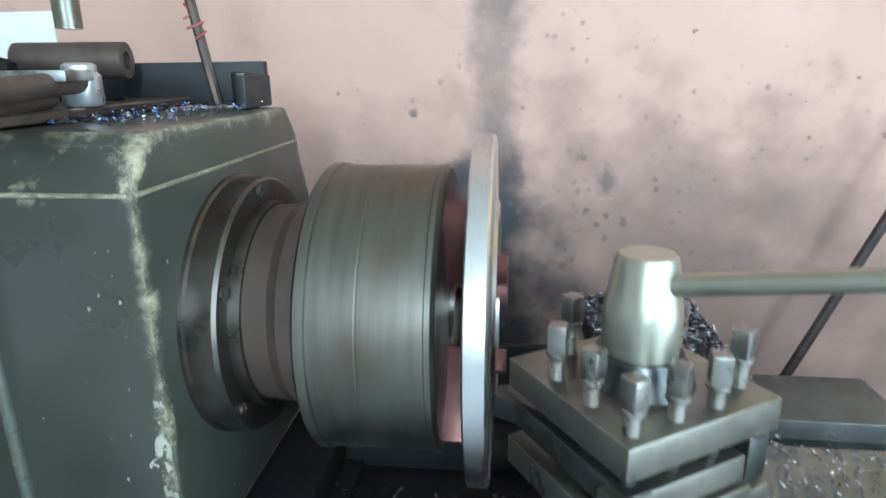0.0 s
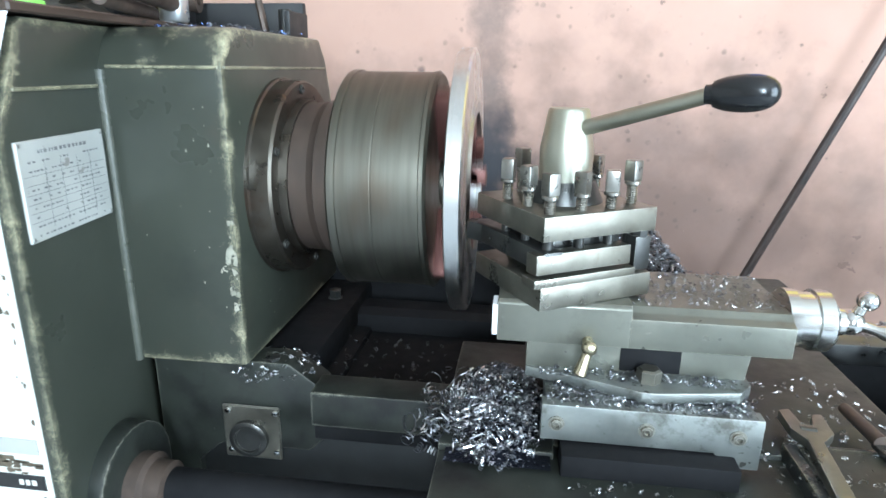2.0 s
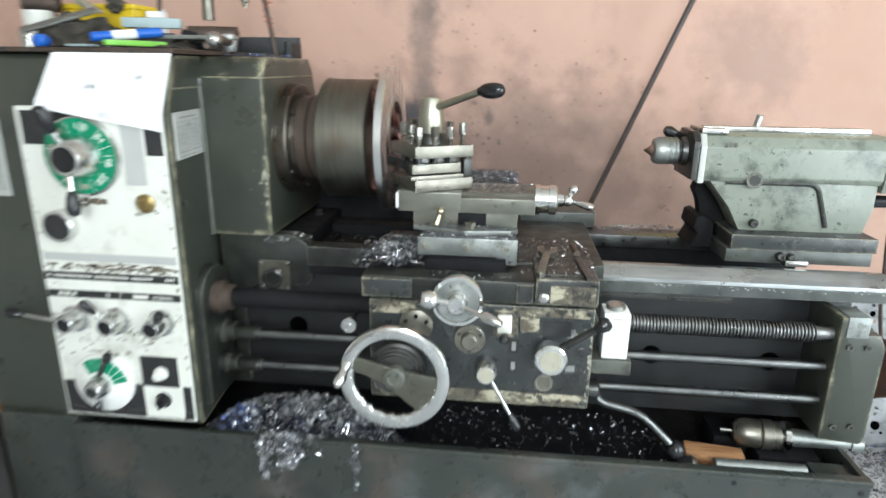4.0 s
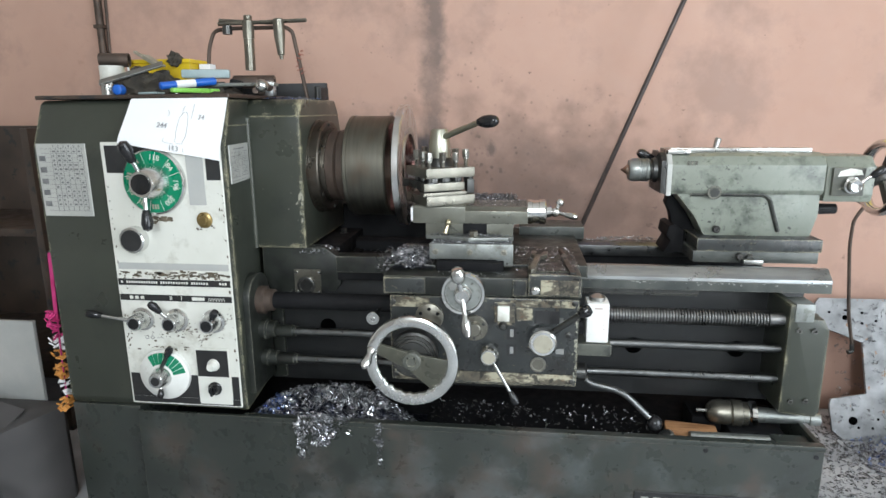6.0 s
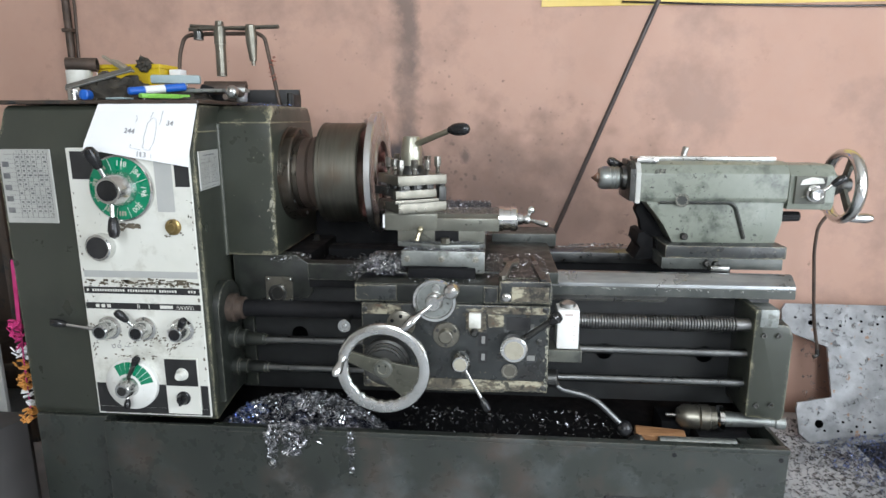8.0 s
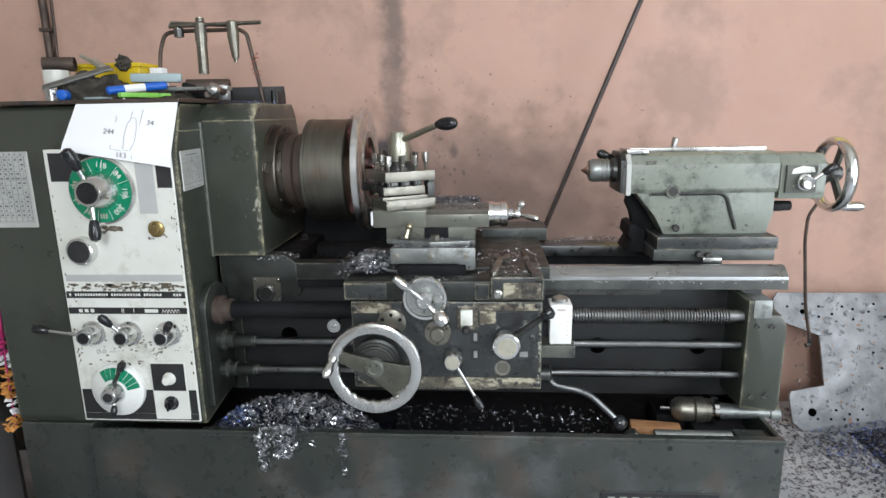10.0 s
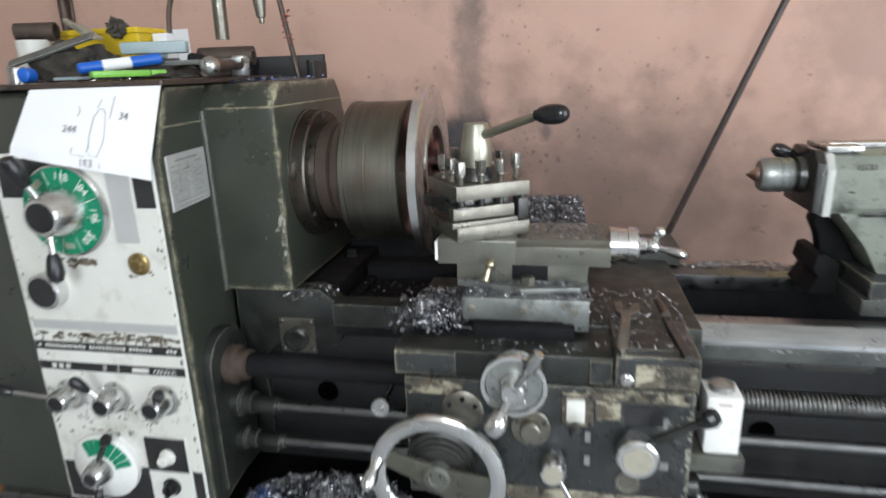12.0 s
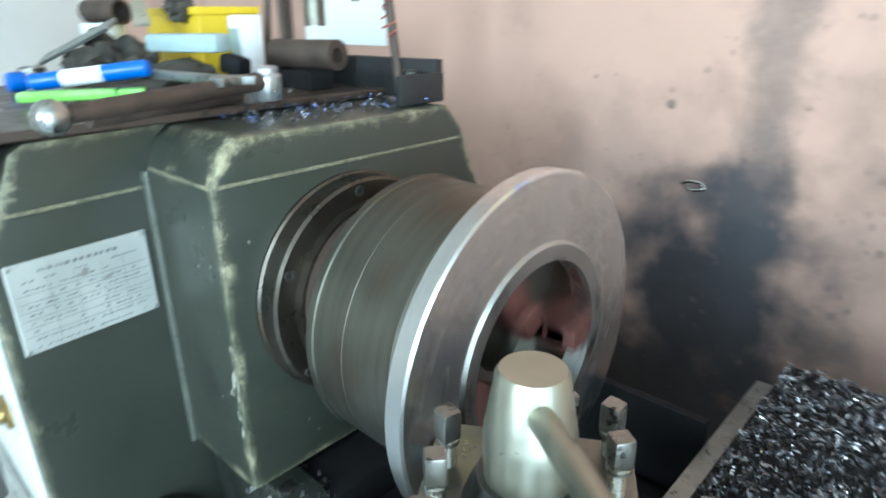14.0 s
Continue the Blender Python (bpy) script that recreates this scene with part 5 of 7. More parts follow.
# tool bits clamped between the plates
bm = B()
box(bm, -0.082, 0.045, -H - 0.004, -H + 0.020, 0.027, 0.036, 0.001, m=TM)
box(bm, -0.078, 0.040, -H - 0.002, -H + 0.018, 0.037, 0.058, 0.0015, m=TM @ Matrix.Rotation(radians(-2), 4, "X"))
part("shim_bar", bm, M_TOOL, post, "steel tool bar on a shim")
bm = B()
prism(bm, [(-H + 0.002, -H + 0.0), (-H + 0.024, -H), (-H + 0.024, H + 0.012), (-H + 0.004, H + 0.022), (-H - 0.008, H + 0.010), (-H + 0.002, H - 0.01)], "z", 0.040, 0.062, 0.0015, m=TM)
part("tool_bit", bm, M_BLUED, post)
bm = B()
box(bm, H - 0.020, H + 0.002, -H + 0.006, -H + 0.024, 0.027, 0.066, 0.003, m=TM)
turn(bm, [(0, 0.010), (0.012, 0.011), (0.015, 0.008)], TM @ Vector((H - 0.009, -H + 0.015, 0.064)), TM @ Vector((H - 0.009, -H + 0.015, 1)), 8)
part("insert_holder", bm, M_BLUED, post)


def clamp_bolt(u, v, h, twist):
    bm = B()
    pr = []
    z = 0.0
    while z < h:
        pr += [(z, 0.0062), (z + 0.0012, 0.0052)]
        z += 0.0024
    turn(bm, pr + [(h, 0.0055)], TM @ Vector((u, v, 0.094)), TM @ Vector((u, v, 1)), 12)
    turn(bm, [(0, 0.0085), (0.003, 0.0085), (0.004, 0.0075)], TM @ Vector((u, v, 0.094 + h)), TM @ Vector((u, v, 1)), 14)
    box(bm, -0.0072, 0.0072, -0.0072, 0.0072, 0.094 + h + 0.003, 0.094 + h + 0.026, 0.0022, m=TM @ Matrix.Translation((u, v, 0)) @ Matrix.Rotation(twist, 4, "Z"))
    b = part("clamp_bolt", bm, M_BOLT, post)
    bm = B()
    turn(bm, [(0, 0.0058), (0.020, 0.0058)], TM @ Vector((u, v, 0.052)), TM @ Vector((u, v, 1)), 12)
    part("bolt_shank", bm, M_BLUED, b)


E_ = 0.057
for u, v, h, tw in ((-E_, -E_, 0.020, 0.1), (-0.018, -E_, 0.020, 0.5), (0.020, -E_, 0.019, 0.9), (E_, -E_ + 0.012, 0.026, 0.2),
                    (-E_, -0.016, 0.022, 0.3), (-E_, 0.026, 0.024, 0.8), (-0.02, E_, 0.030, 0.1), (0.022, E_, 0.026, 0.6), (E_, 0.018, 0.024, 0.4), (E_ - 0.002, E_, 0.022, 1.0)):
    clamp_bolt(u, v, h, tw)
bm = B()
turn(bm, [(0.094, 0.044), (0.099, 0.043), (0.122, 0.033)], TPC, TPC + Vector((0, 0, 1)), 40)
part("clamp_collar", bm, M_BLUED, post)
bm = B()
turn(bm, [(0.119, 0.024), (0.120, 0.0285), (0.128, 0.0285), (0.152, 0.0295), (0.158, 0.0288), (0.1955, 0.0225), (0.1985, 0.0205), (0.1985, 0.0)], TPC, TPC + Vector((0, 0, 1)), 28)
hd = part("clamp_hub", bm, M_SATIN, post, "satin nickel clamp hub")
k0, k1 = TPC + Vector((0.014, -0.012, 0.178)), Vector((0.515, -0.229, 1.2215))
w = Vector((0.050, -0.026, 0.0035)).normalized()
part("clamp_lever", rod(B(), k0, k1, 0.0085, 0.0072, 18), M_SATIN, post)
bm = B()
turn(bm, [(-0.006, 0.0085), (0, 0.0088), (0.0005, 0.0112), (0.004, 0.0128), (0.010, 0.0146), (0.018, 0.0158), (0.027, 0.0162), (0.036, 0.0156), (0.043, 0.0138), (0.048, 0.0112), (0.0515, 0.0075), (0.0532, 0.0035), (0.0536, 0)], k1, k1 + w, 32)
part("lever_grip", bm, M_BLACK, post, "glossy black plastic grip")

# ---- tailstock ----
ts = thing("tailstock", "worn light green lathe tailstock with a live centre", "tailstock")
TY = 0.035
bm = B()
prism(bm, [(-0.070, 1.018), (-0.078, 1.03), (-0.078, 1.098), (-0.060, 1.122), (-0.030, 1.130), (0.03, 1.130), (0.078, 1.10), (0.078, 1.03), (0.070, 1.018)], "x", 1.035, 1.432, 0.003, m=Matrix.Translation((0, TY, 0)))
part("barrel_housing", bm, M_TAIL, ts)
bm = B()
prism(bm, [(-0.0815, 1.014), (-0.0815, 1.10), (-0.062, 1.127), (0.062, 1.127), (0.0815, 1.10), (0.0815, 1.014)], "x", 1.020, 1.034, 0.002, m=Matrix.Translation((0, TY, 0)))
part("front_rim", bm, M_PLATE, ts, "pale painted front rim")
bm = B()
prism(bm, [(-0.078, 1.02), (-0.078, 1.11), (-0.05, 1.132), (0.05, 1.132), (0.078, 1.11), (0.078, 1.02)], "x", 1.005, 1.0195, 0.002, m=Matrix.Translation((0, TY, 0)))
part("front_face", bm, M_BLUED, ts)
bm = B()
prism(bm, [(1.05, 1.022), (1.43, 1.022), (1.43, 0.96), (1.415, 0.90), (1.135, 0.90), (1.105, 0.955)], "y", TY - 0.066, TY + 0.07, 0.004)
part("body", bm, M_TAIL, ts)
# dark bar modelled for the shadow line under the barrel housing's overhang
bm = B()
wire(bm, [(1.09, TY - 0.0675, 1.017), (1.285, TY - 0.0675, 1.017), (1.30, TY - 0.0675, 1.005), (1.33, TY - 0.0675, 0.915)], 0.006, 8)
part("rib", bm, M_SOOTY, ts)
bm = B()
box(bm, 1.105, 1.43, TY - 0.115, TY + 0.12, 0.866, 0.902, 0.004)
part("base_plate", bm, M_APRON, ts)
bm = B()
box(bm, 1.098, 1.425, TY - 0.11, TY + 0.115, 0.834, 0.866, 0.003)
part("base_slide", bm, M_SLIDEWAY, ts)
bm = B()
prism(bm, [(1.10, 0.835), (1.10, 0.90), (1.07, 0.92), (1.055, 0.915), (1.05, 0.885), (1.062, 0.87), (1.045, 0.835)], "y", TY + 0.0, TY + 0.12, 0.004)
prism(bm, [(1.055, 1.015), (1.10, 0.96), (1.14, 0.90), (1.07, 0.90), (1.06, 0.95), (1.045, 0.98)], "y", TY + 0.02, TY + 0.06, 0.004)
part("clamp_casting", bm, M_DARK, ts)
bm = B()
box(bm, 1.04, 1.415, TY - 0.020, TY + 0.02, 1.130, 1.141, 0.002)
box(bm, 1.025, 1.085, TY - 0.055, TY + 0.05, 1.127, 1.139, 0.003)
part("top_strip", bm, M_STEEL, ts)
bm = B()
turn(bm, [(0, 0.008), (0.028, 0.009), (0.03, 0.007)], (1.172, TY + 0.02, 1.138), (1.185, TY + 0.02, 1.2), 14)
part("oil_pin", bm, M_STEEL, ts)
for x, z, r in ((1.150, 1.024, 0.019), (1.245, 0.853, 0.010)):
    y = TY - (0.079 if r > 0.015 else 0.111)
    part("casting_plug", turn(B(), [(0, r), (0.0012, r), (0.0012, r * 0.88), (0.0004, r * 0.86)], (x, y, z), (x, -1, z), 28), M_SOOTY, ts)
part("rear_clamp_stub", rod(B(), (1.425, TY - 0.02, 0.972), (1.492, TY - 0.03, 0.975), 0.016, 0.014, 16, 0.003), M_BLACK, ts)
for x, z, w in ((1.072, 1.098, 0.007), (1.082, 1.099, 0.006), (1.092, 1.099, 0.008)):
    mk_ = part("stamp", box(B(), x, x + w, TY - 0.0786, TY - 0.0778, z, z + 0.011), M_SOOTY, ts)
    mk_["kind"] = "stuff"
# quill and centre
bm = B()
Q = Vector((1.006, TY, 1.078))
turn(bm, [(0, 0.036), (0.012, 0.034), (0.014, 0.028), (0.02, 0.028)], Q, Q - AX, 32)
part("quill", bm, M_BLUED, ts)
bm = B()
turn(bm, [(0.018, 0.030), (0.022, 0.0335), (0.028, 0.0335), (0.029, 0.0318), (0.034, 0.0318), (0.035, 0.0335), (0.041, 0.0335), (0.042, 0.0318), (0.047, 0.0318), (0.048, 0.0335), (0.066, 0.0335), (0.076, 0.028), (0.078, 0.014), (0.082, 0.013)], Q, Q - AX, 36)
lc = part("live_centre", bm, M_STEELDULL, ts, "dark ribbed live centre")
part("centre_point", turn(B(), [(0.074, 0.0155), (0.078, 0.0155), (0.100, 0)], Q, Q - AX, 24), M_COPPERY, lc)
bm = B()
turn(bm, [(0, 0.008), (0.02, 0.013), (0.05, 0.014), (0.06, 0.009), (0.062, 0)], (1.010, TY + 0.03, 1.10), (0.96, TY + 0.02, 1.128), 16)
part("clamp_grip", bm, M_BLACK, ts)
# rear end: bracket, levers, wheel
bm = B()
prism(bm, [(-0.072, 1.000), (-0.078, 1.02), (-0.078, 1.095), (-0.05, 1.122), (0.05, 1.122), (0.072, 1.09), (0.07, 1.0)], "x", 1.434, 1.555, 0.004, m=Matrix.Translation((0, TY, 0)))
part("rear_housing", bm, M_TAIL, ts)
bm = B()
box(bm, 1.445, 1.525, TY - 0.090, TY - 0.078, 1.018, 1.094, 0.003)
lp = part("lock_plate", bm, M_CAST, ts)
c = (1.490, TY - 0.09, 1.048)
bm = B()
turn(bm, [(0, 0.024), (0.014, 0.022), (0.016, 0.018), (0.03, 0.017), (0.032, 0.014), (0.03, 0.008)], c, (c[0], -1, c[2]), 28)
part("lock_knob", bm, M_CHROME, lp)
bm = B()
prism(bm, [(1.455, 1.070), (1.518, 1.075), (1.512, 1.088), (1.485, 1.092), (1.460, 1.084)], "y", TY - 0.0925, TY - 0.09, 0.0006)
part("scale_arc", bm, M_CREAM, lp)
lever(ts, (c[0] + 0.01, c[1] - 0.02, c[2] + 0.005), (1.556, c[1] - 0.03, 1.098), 0.005, 0.012, 0.04)
bm = B()
turn(bm, [(0, 0.045), (0.022, 0.045), (0.028, 0.036), (0.05, 0.022), (0.075, 0.020)], (1.555, TY, 1.062), (2, TY, 1.062), 32)
part("dial_sleeve", bm, M_BLUED, ts)
bm = B()
T = Vector((1.612, TY, 1.058))
pr = []
for k in range(12):
    a = k * math.tau / 12
    pr.append((math.sin(a) * 0.016, 0.094 + math.cos(a) * 0.0125))
turn(bm, pr, T, T + AX, 56, True)
tw = part("tail_wheel", bm, M_RIM, ts, "polished steel tailstock hand wheel")
bm = B()
for k in range(3):
    m = Matrix.Translation(T) @ Matrix.Rotation(k * math.tau / 3 + 0.4, 4, "X")
    box(bm, -0.005, 0.005, -0.012, 0.012, 0.012, 0.088, 0.002, m=m)
turn(bm, [(-0.014, 0.020), (0.014, 0.020), (0.018, 0.015)], T, T + AX, 24)
part("spoke", bm, M_CAST, tw)
bm = B()
c = T + Vector((0.006, -0.035, -0.086))
turn(bm, [(0, 0.008), (0.012, 0.012), (0.05, 0.0145), (0.066, 0.010), (0.070, 0)], c, c + AX, 16)
part("crank_handle", bm, M_CHROME, tw)
for x, z, y in ((1.165, 0.920, TY - 0.066), (1.245, 0.850, TY - 0.11), (1.220, 0.853, TY - 0.11)):
    part("clamp_screw", turn(B(), [(0, 0.010), (0.012, 0.010), (0.014, 0.008), (0.014, 0.005), (0.01, 0.005)], (x, y, z), (x, -1, z), 16), M_BLUED, ts)
part("stop_block", box(B(), 1.225, 1.275, TY - 0.135, TY - 0.105, 0.834, 0.848, 0.002), M_STEEL, ts)

# ---- things on the lid ----
LZ = 1.2978


def marker(name, a, b, r, mat, cap_mat, label, category):
    a, b = Vector(a), Vector(b)
    n = (b - a).length
    e = thing(name, label, category, at=(a + b) / 2 - Vector((0, 0, r)))
    part("barrel", turn(B(), [(0, r * 0.7), (0.004, r), (n * 0.62, r), (n * 0.63, r * 0.96)], a, b, 16), mat, e)
    part("cap", turn(B(), [(n * 0.63, r * 1.04), (n - 0.004, r * 1.04), (n, r * 0.75)], a, b, 16), cap_mat, e)
    return e


mk = marker("marker_pen", (-0.371, -0.162, LZ + 0.0245), (-0.264, -0.050, LZ + 0.041), 0.0108, M_BLUEP, M_BLUEP, "blue marker pen with a white label lying on the lid", "marker pen")
a, b = Vector((-0.371, -0.162, LZ + 0.0245)), Vector((-0.264, -0.050, LZ + 0.041))
part("label_sleeve", rod(B(), a.lerp(b, 0.28), a.lerp(b, 0.62), 0.0112, seg=16), M_PAPER, mk, "white paper label")
hl = thing("highlighter", "flat light green highlighter pen lying on the lid", "highlighter", at=(-0.30, -0.13, LZ))
part("body", box(B(), -0.055, 0.055, -0.0095, 0.0095, 0.0, 0.013, 0.004, m=Matrix.Translation((-0.294, -0.142, LZ + 0.006)) @ Matrix.Rotation(radians(60), 4, "Z")), M_LIME, hl)
part("cap", box(B(), 0.056, 0.088, -0.009, 0.009, 0.0005, 0.0125, 0.004, m=Matrix.Translation((-0.294, -0.142, LZ + 0.006)) @ Matrix.Rotation(radians(60), 4, "Z")), M_LIME, hl)
# ball handled bar with steel head
hm = thing("hammer", "steel bar hammer with bright head and ball end", "hammer", at=(-0.115, -0.05, LZ))
part("handle", turn(B(), [(0, 0.0085), (0.03, 0.0095), (0.20, 0.0105), (0.255, 0.012), (0.27, 0.010)], (-0.0535, -0.216, LZ + 0.0195), (-0.139, 0.040, LZ + 0.025), 16), M_RUST, hm)
bm = B()
ball(bm, (-0.049, -0.230, LZ + 0.019), 0.0165, 20)
part("ball_end", bm, M_STEEL, hm)
bm = B()
turn(bm, [(0, 0.017), (0.004, 0.0195), (0.030, 0.0195), (0.034, 0.016), (0.040, 0.0165), (0.043, 0.012)], (-0.140, 0.042, LZ), (-0.139, 0.044, 1.5), 24)
part("head", bm, M_GALV, hm)
rb = thing("steel_rod", "dark rusty steel rod lying beside the hammer", "steel rod", at=(-0.11, -0.09, LZ))
part("rod", turn(B(), [(0, 0.0075), (0.002, 0.0085), (0.205, 0.0085), (0.207, 0.0075)], (-0.085, -0.190, LZ + 0.0088), (-0.150, 0.010, LZ + 0.0088), 14), M_RUST, rb)
# open spanner behind the hammer
sp2 = thing("spanner", "grey open ended spanner lying on the lid", "spanner", at=(-0.2, -0.03, LZ))
bm = B()
prism(bm, [(-0.09, -0.010), (0.07, -0.012), (0.088, -0.024), (0.112, -0.022), (0.104, -0.008), (0.104, 0.008), (0.112, 0.022), (0.088, 0.024), (0.07, 0.012), (-0.09, 0.010), (-0.105, 0.018), (-0.118, 0.0), (-0.105, -0.018)], "z", 0.0, 0.010, 0.0015, m=Matrix.Translation((-0.205, -0.030, LZ + 0.026)) @ Matrix.Rotation(radians(5), 4, "Z"))
part("spanner_body", bm, M_STEELDULL, sp2)
# rusty tube
tb2 = thing("steel_tube", "short rusty steel tube lying on the lid", "tube", at=(-0.2, 0.14, LZ))
part("tube_wall", turn(B(), [(0, 0.022), (0.13, 0.022), (0.13, 0.011), (0.0, 0.011)], (-0.310, 0.168, LZ + 0.047), (-0.190, 0.190, LZ + 0.047), 24, True), M_RUST, tb2, "rusty tube with a thick wall")
sb_ = thing("steel_block", "dark steel block under the tube", "steel block", at=(-0.23, 0.16, LZ))
part("block", box(B(), -0.30, -0.185, 0.14, 0.185, LZ, LZ + 0.026, 0.003), M_DARK, sb_)
# pale stone bar on a rag
sc = thing("sharpening_stone", "pale blue grey stone bar lying on the lid", "whetstone", at=(-0.33, 0.02, LZ))
part("stone", box(B(), -0.072, 0.068, -0.016, 0.016, 0.0, 0.026, 0.007, m=Matrix.Translation((-0.336, 0.040, LZ + 0.054)) @ Matrix.Rotation(radians(18), 4, "Z")), M_STONE, sc)
part("cloth_end", box(B(), 0.066, 0.105, -0.014, 0.014, -0.010, 0.018, 0.008, m=Matrix.Translation((-0.336, 0.040, LZ + 0.054)) @ Matrix.Rotation(radians(18), 4, "Z") @ Matrix.Rotation(radians(14), 4, "Y")), M_DARK, sc)
cl = thing("dark_cloth", "flat dark oily cloth under the pens and the stone", "cloth", at=(-0.33, -0.02, LZ))
bm = B()
bmesh.ops.create_icosphere(bm, subdivisions=4, radius=1.0)
for v in bm.verts:
    n_ = noise.noise(v.co * 2.6 + Vector((7, 0, 0))) * 0.3 + noise.noise(v.co * 6.5) * 0.14
    back = 0.5 + 0.5 * v.co.y
    v.co = Vector((v.co.x * 0.115 * (1 + n_) - 0.325, v.co.y * 0.095 * (1 + n_) - 0.025, LZ + max(0.0008, v.co.z * (0.012 + 0.050 * back) * (1 + 0.6 * n_))))
part("cloth", bm, M_RAG, cl)
# yellow box
yb = thing("parts_box", "open yellow plastic parts box", "plastic box", at=(-0.52, 0.16, LZ))
bm = B()
for a_, b_, c_, d_ in ((-0.630, -0.425, 0.105, 0.110), (-0.630, -0.425, 0.205, 0.210), (-0.630, -0.625, 0.11, 0.205), (-0.430, -0.425, 0.11, 0.205)):
    box(bm, a_, b_, c_, d_, LZ + 0.003, LZ + 0.115, 0.001, 1)
box(bm, -0.630, -0.425, 0.105, 0.210, LZ, LZ + 0.004)
part("tray", bm, M_YELLOW, yb)
bm = B()
box(bm, -0.634, -0.421, 0.100, 0.106, LZ + 0.106, LZ + 0.118, 0.001, 1)
box(bm, -0.421, -0.425, 0.106, 0.214, LZ + 0.106, LZ + 0.118, 0.001, 1)
part("rim", bm, M_YELLOW, yb)
# white card standing behind, blue white carton
wc = thing("small_carton", "small white and pale blue carton beside the parts box", "carton", at=(-0.375, 0.15, LZ))
part("carton_body", box(B(), -0.418, -0.380, 0.15, 0.19, LZ, LZ + 0.105, 0.002), M_PAPER, wc)
part("blue_label", box(B(), -0.414, -0.384, 0.1485, 0.15, LZ + 0.03, LZ + 0.085), M_STONE, wc)
wn_ = thing("wall_notice", "white paper notice stuck on the wall", "notice", at=(-0.9, WALL, 1.4))
part("notice_sheet", box(B(), -1.066, -0.705, WALL - 0.004, WALL - 0.001, 1.325, 1.458), M_PAPER, wn_)
# greasy rag lump and metal bits
rag = thing("rag", "crumpled dark greasy rag", "rag", at=(-0.44, 0.02, LZ))
bm = B()
bmesh.ops.create_icosphere(bm, subdivisions=4, radius=1.0)
for v in bm.verts:
    n_ = noise.noise(v.co * 2.2) * 0.35 + noise.noise(v.co * 5.5) * 0.2
    v.co = Vector((v.co.x * 0.10, v.co.y * 0.055, max(v.co.z, -0.5) * 0.052 + 0.022)) * (1 + n_) + Vector((-0.505, -0.01, LZ))
    v.co.z = max(v.co.z, LZ + 0.001)
part("cloth", bm, M_RAG, rag)
rg2 = thing("swarf_lump", "dark lump of swarf lodged on the parts box", "swarf", at=(-0.475, 0.095, LZ + 0.1))
bm = B()
bmesh.ops.create_icosphere(bm, subdivisions=4, radius=1.0)
for v in bm.verts:
    n_ = noise.noise(v.co * 2.4) * 0.45 + noise.noise(v.co * 7.5) * 0.3
    v.co = v.co * 0.021 * (1 + n_) + Vector((-0.468, 0.096, LZ + 0.116))
part("lump", bm, M_RAG, rg2)
# tins and small caps at the far end
tin = thing("tin_can", "small open rusty tin on the lid", "tin", at=(-0.642, 0.035, LZ))
bm = B()
turn(bm, [(0, 0.036), (0.095, 0.036), (0.095, 0.0345), (0.003, 0.0345)], (-0.642, 0.035, LZ), (-0.642, 0.035, 2), 24, True)
turn(bm, [(0, 0.033), (0.003, 0.033)], (-0.642, 0.035, LZ), (-0.642, 0.035, 2), 24)
part("can_wall", bm, M_CREAM, tin)
pipe_ = thing("bent_pipe", "rusty pipe elbow lying across the tin", "pipe", at=(-0.642, 0.035, LZ + 0.095))
part("pipe_wall", turn(B(), [(0, 0.019), (0.085, 0.021), (0.085, 0.017), (0.0, 0.016)], (-0.672, 0.025, LZ + 0.114), (-0.58, 0.055, LZ + 0.112), 20, True), M_RUST, pipe_)
nutp = thing("steel_bush", "small bright steel bush on the lid", "bush", at=(-0.57, -0.12, LZ))
part("bush_wall", turn(B(), [(0, 0.019), (0.032, 0.019), (0.034, 0.016), (0.034, 0.009), (0.02, 0.009)], (-0.560, -0.11, LZ), (-0.560, -0.11, 2), 24), M_STEEL, nutp)
bl = thing("blue_cap", "blue bottle cap lying on the lid", "cap", at=(-0.50, -0.15, LZ))
part("cap_shell", turn(B(), [(0, 0.014), (0.003, 0.015), (0.022, 0.014), (0.024, 0.011)], (-0.503, -0.135, LZ + 0.016), (-0.49, -1, LZ + 0.05), 20), M_BLUEP, bl)
fl = thing("flat_bar", "grey flat steel bar leaning on the rag", "steel bar", at=(-0.5, -0.05, LZ))
part("bar", box(B(), -0.098, 0.090, -0.013, 0.013, -0.003, 0.003, 0.001, 1, m=Matrix.Translation((-0.520, -0.050, LZ + 0.068)) @ Matrix.Rotation(radians(18), 4, "Z") @ Matrix.Rotation(radians(-17), 4, "Y") @ Matrix.Rotation(radians(35), 4, "X")), M_STEELDULL, fl)
sv = thing("glove_scrap", "pale strip of paper on the lid", "paper scrap", at=(-0.41, -0.16, LZ))
part("scrap", box(B(), -0.035, 0.03, -0.018, 0.018, 0.0, 0.006, 0.0025, m=Matrix.Translation((-0.415, -0.130, LZ + 0.004)) @ Matrix.Rotation(radians(-14), 4, "Z")), M_STONE, sv)
ty = thing("wooden_stick", "pale wooden stick lying over the parts box", "stick", at=(-0.46, 0.06, LZ))
bm = B()
box(bm, -0.06, 0.05, -0.006, 0.006, -0.004, 0.004, 0.0015, m=Matrix.Translation((-0.540, 0.060, LZ + 0.116)) @ Matrix.Rotation(radians(-25), 4, "Z") @ Matrix.Rotation(radians(24), 4, "Y"))
box(bm, -0.05, 0.03, -0.012, 0.012, -0.003, 0.003, 0.0015, m=Matrix.Translation((-0.500, 0.045, LZ + 0.105)) @ Matrix.Rotation(radians(-20), 4, "Z") @ Matrix.Rotation(radians(26), 4, "Y"))
part("stick", bm, M_FACE, ty)

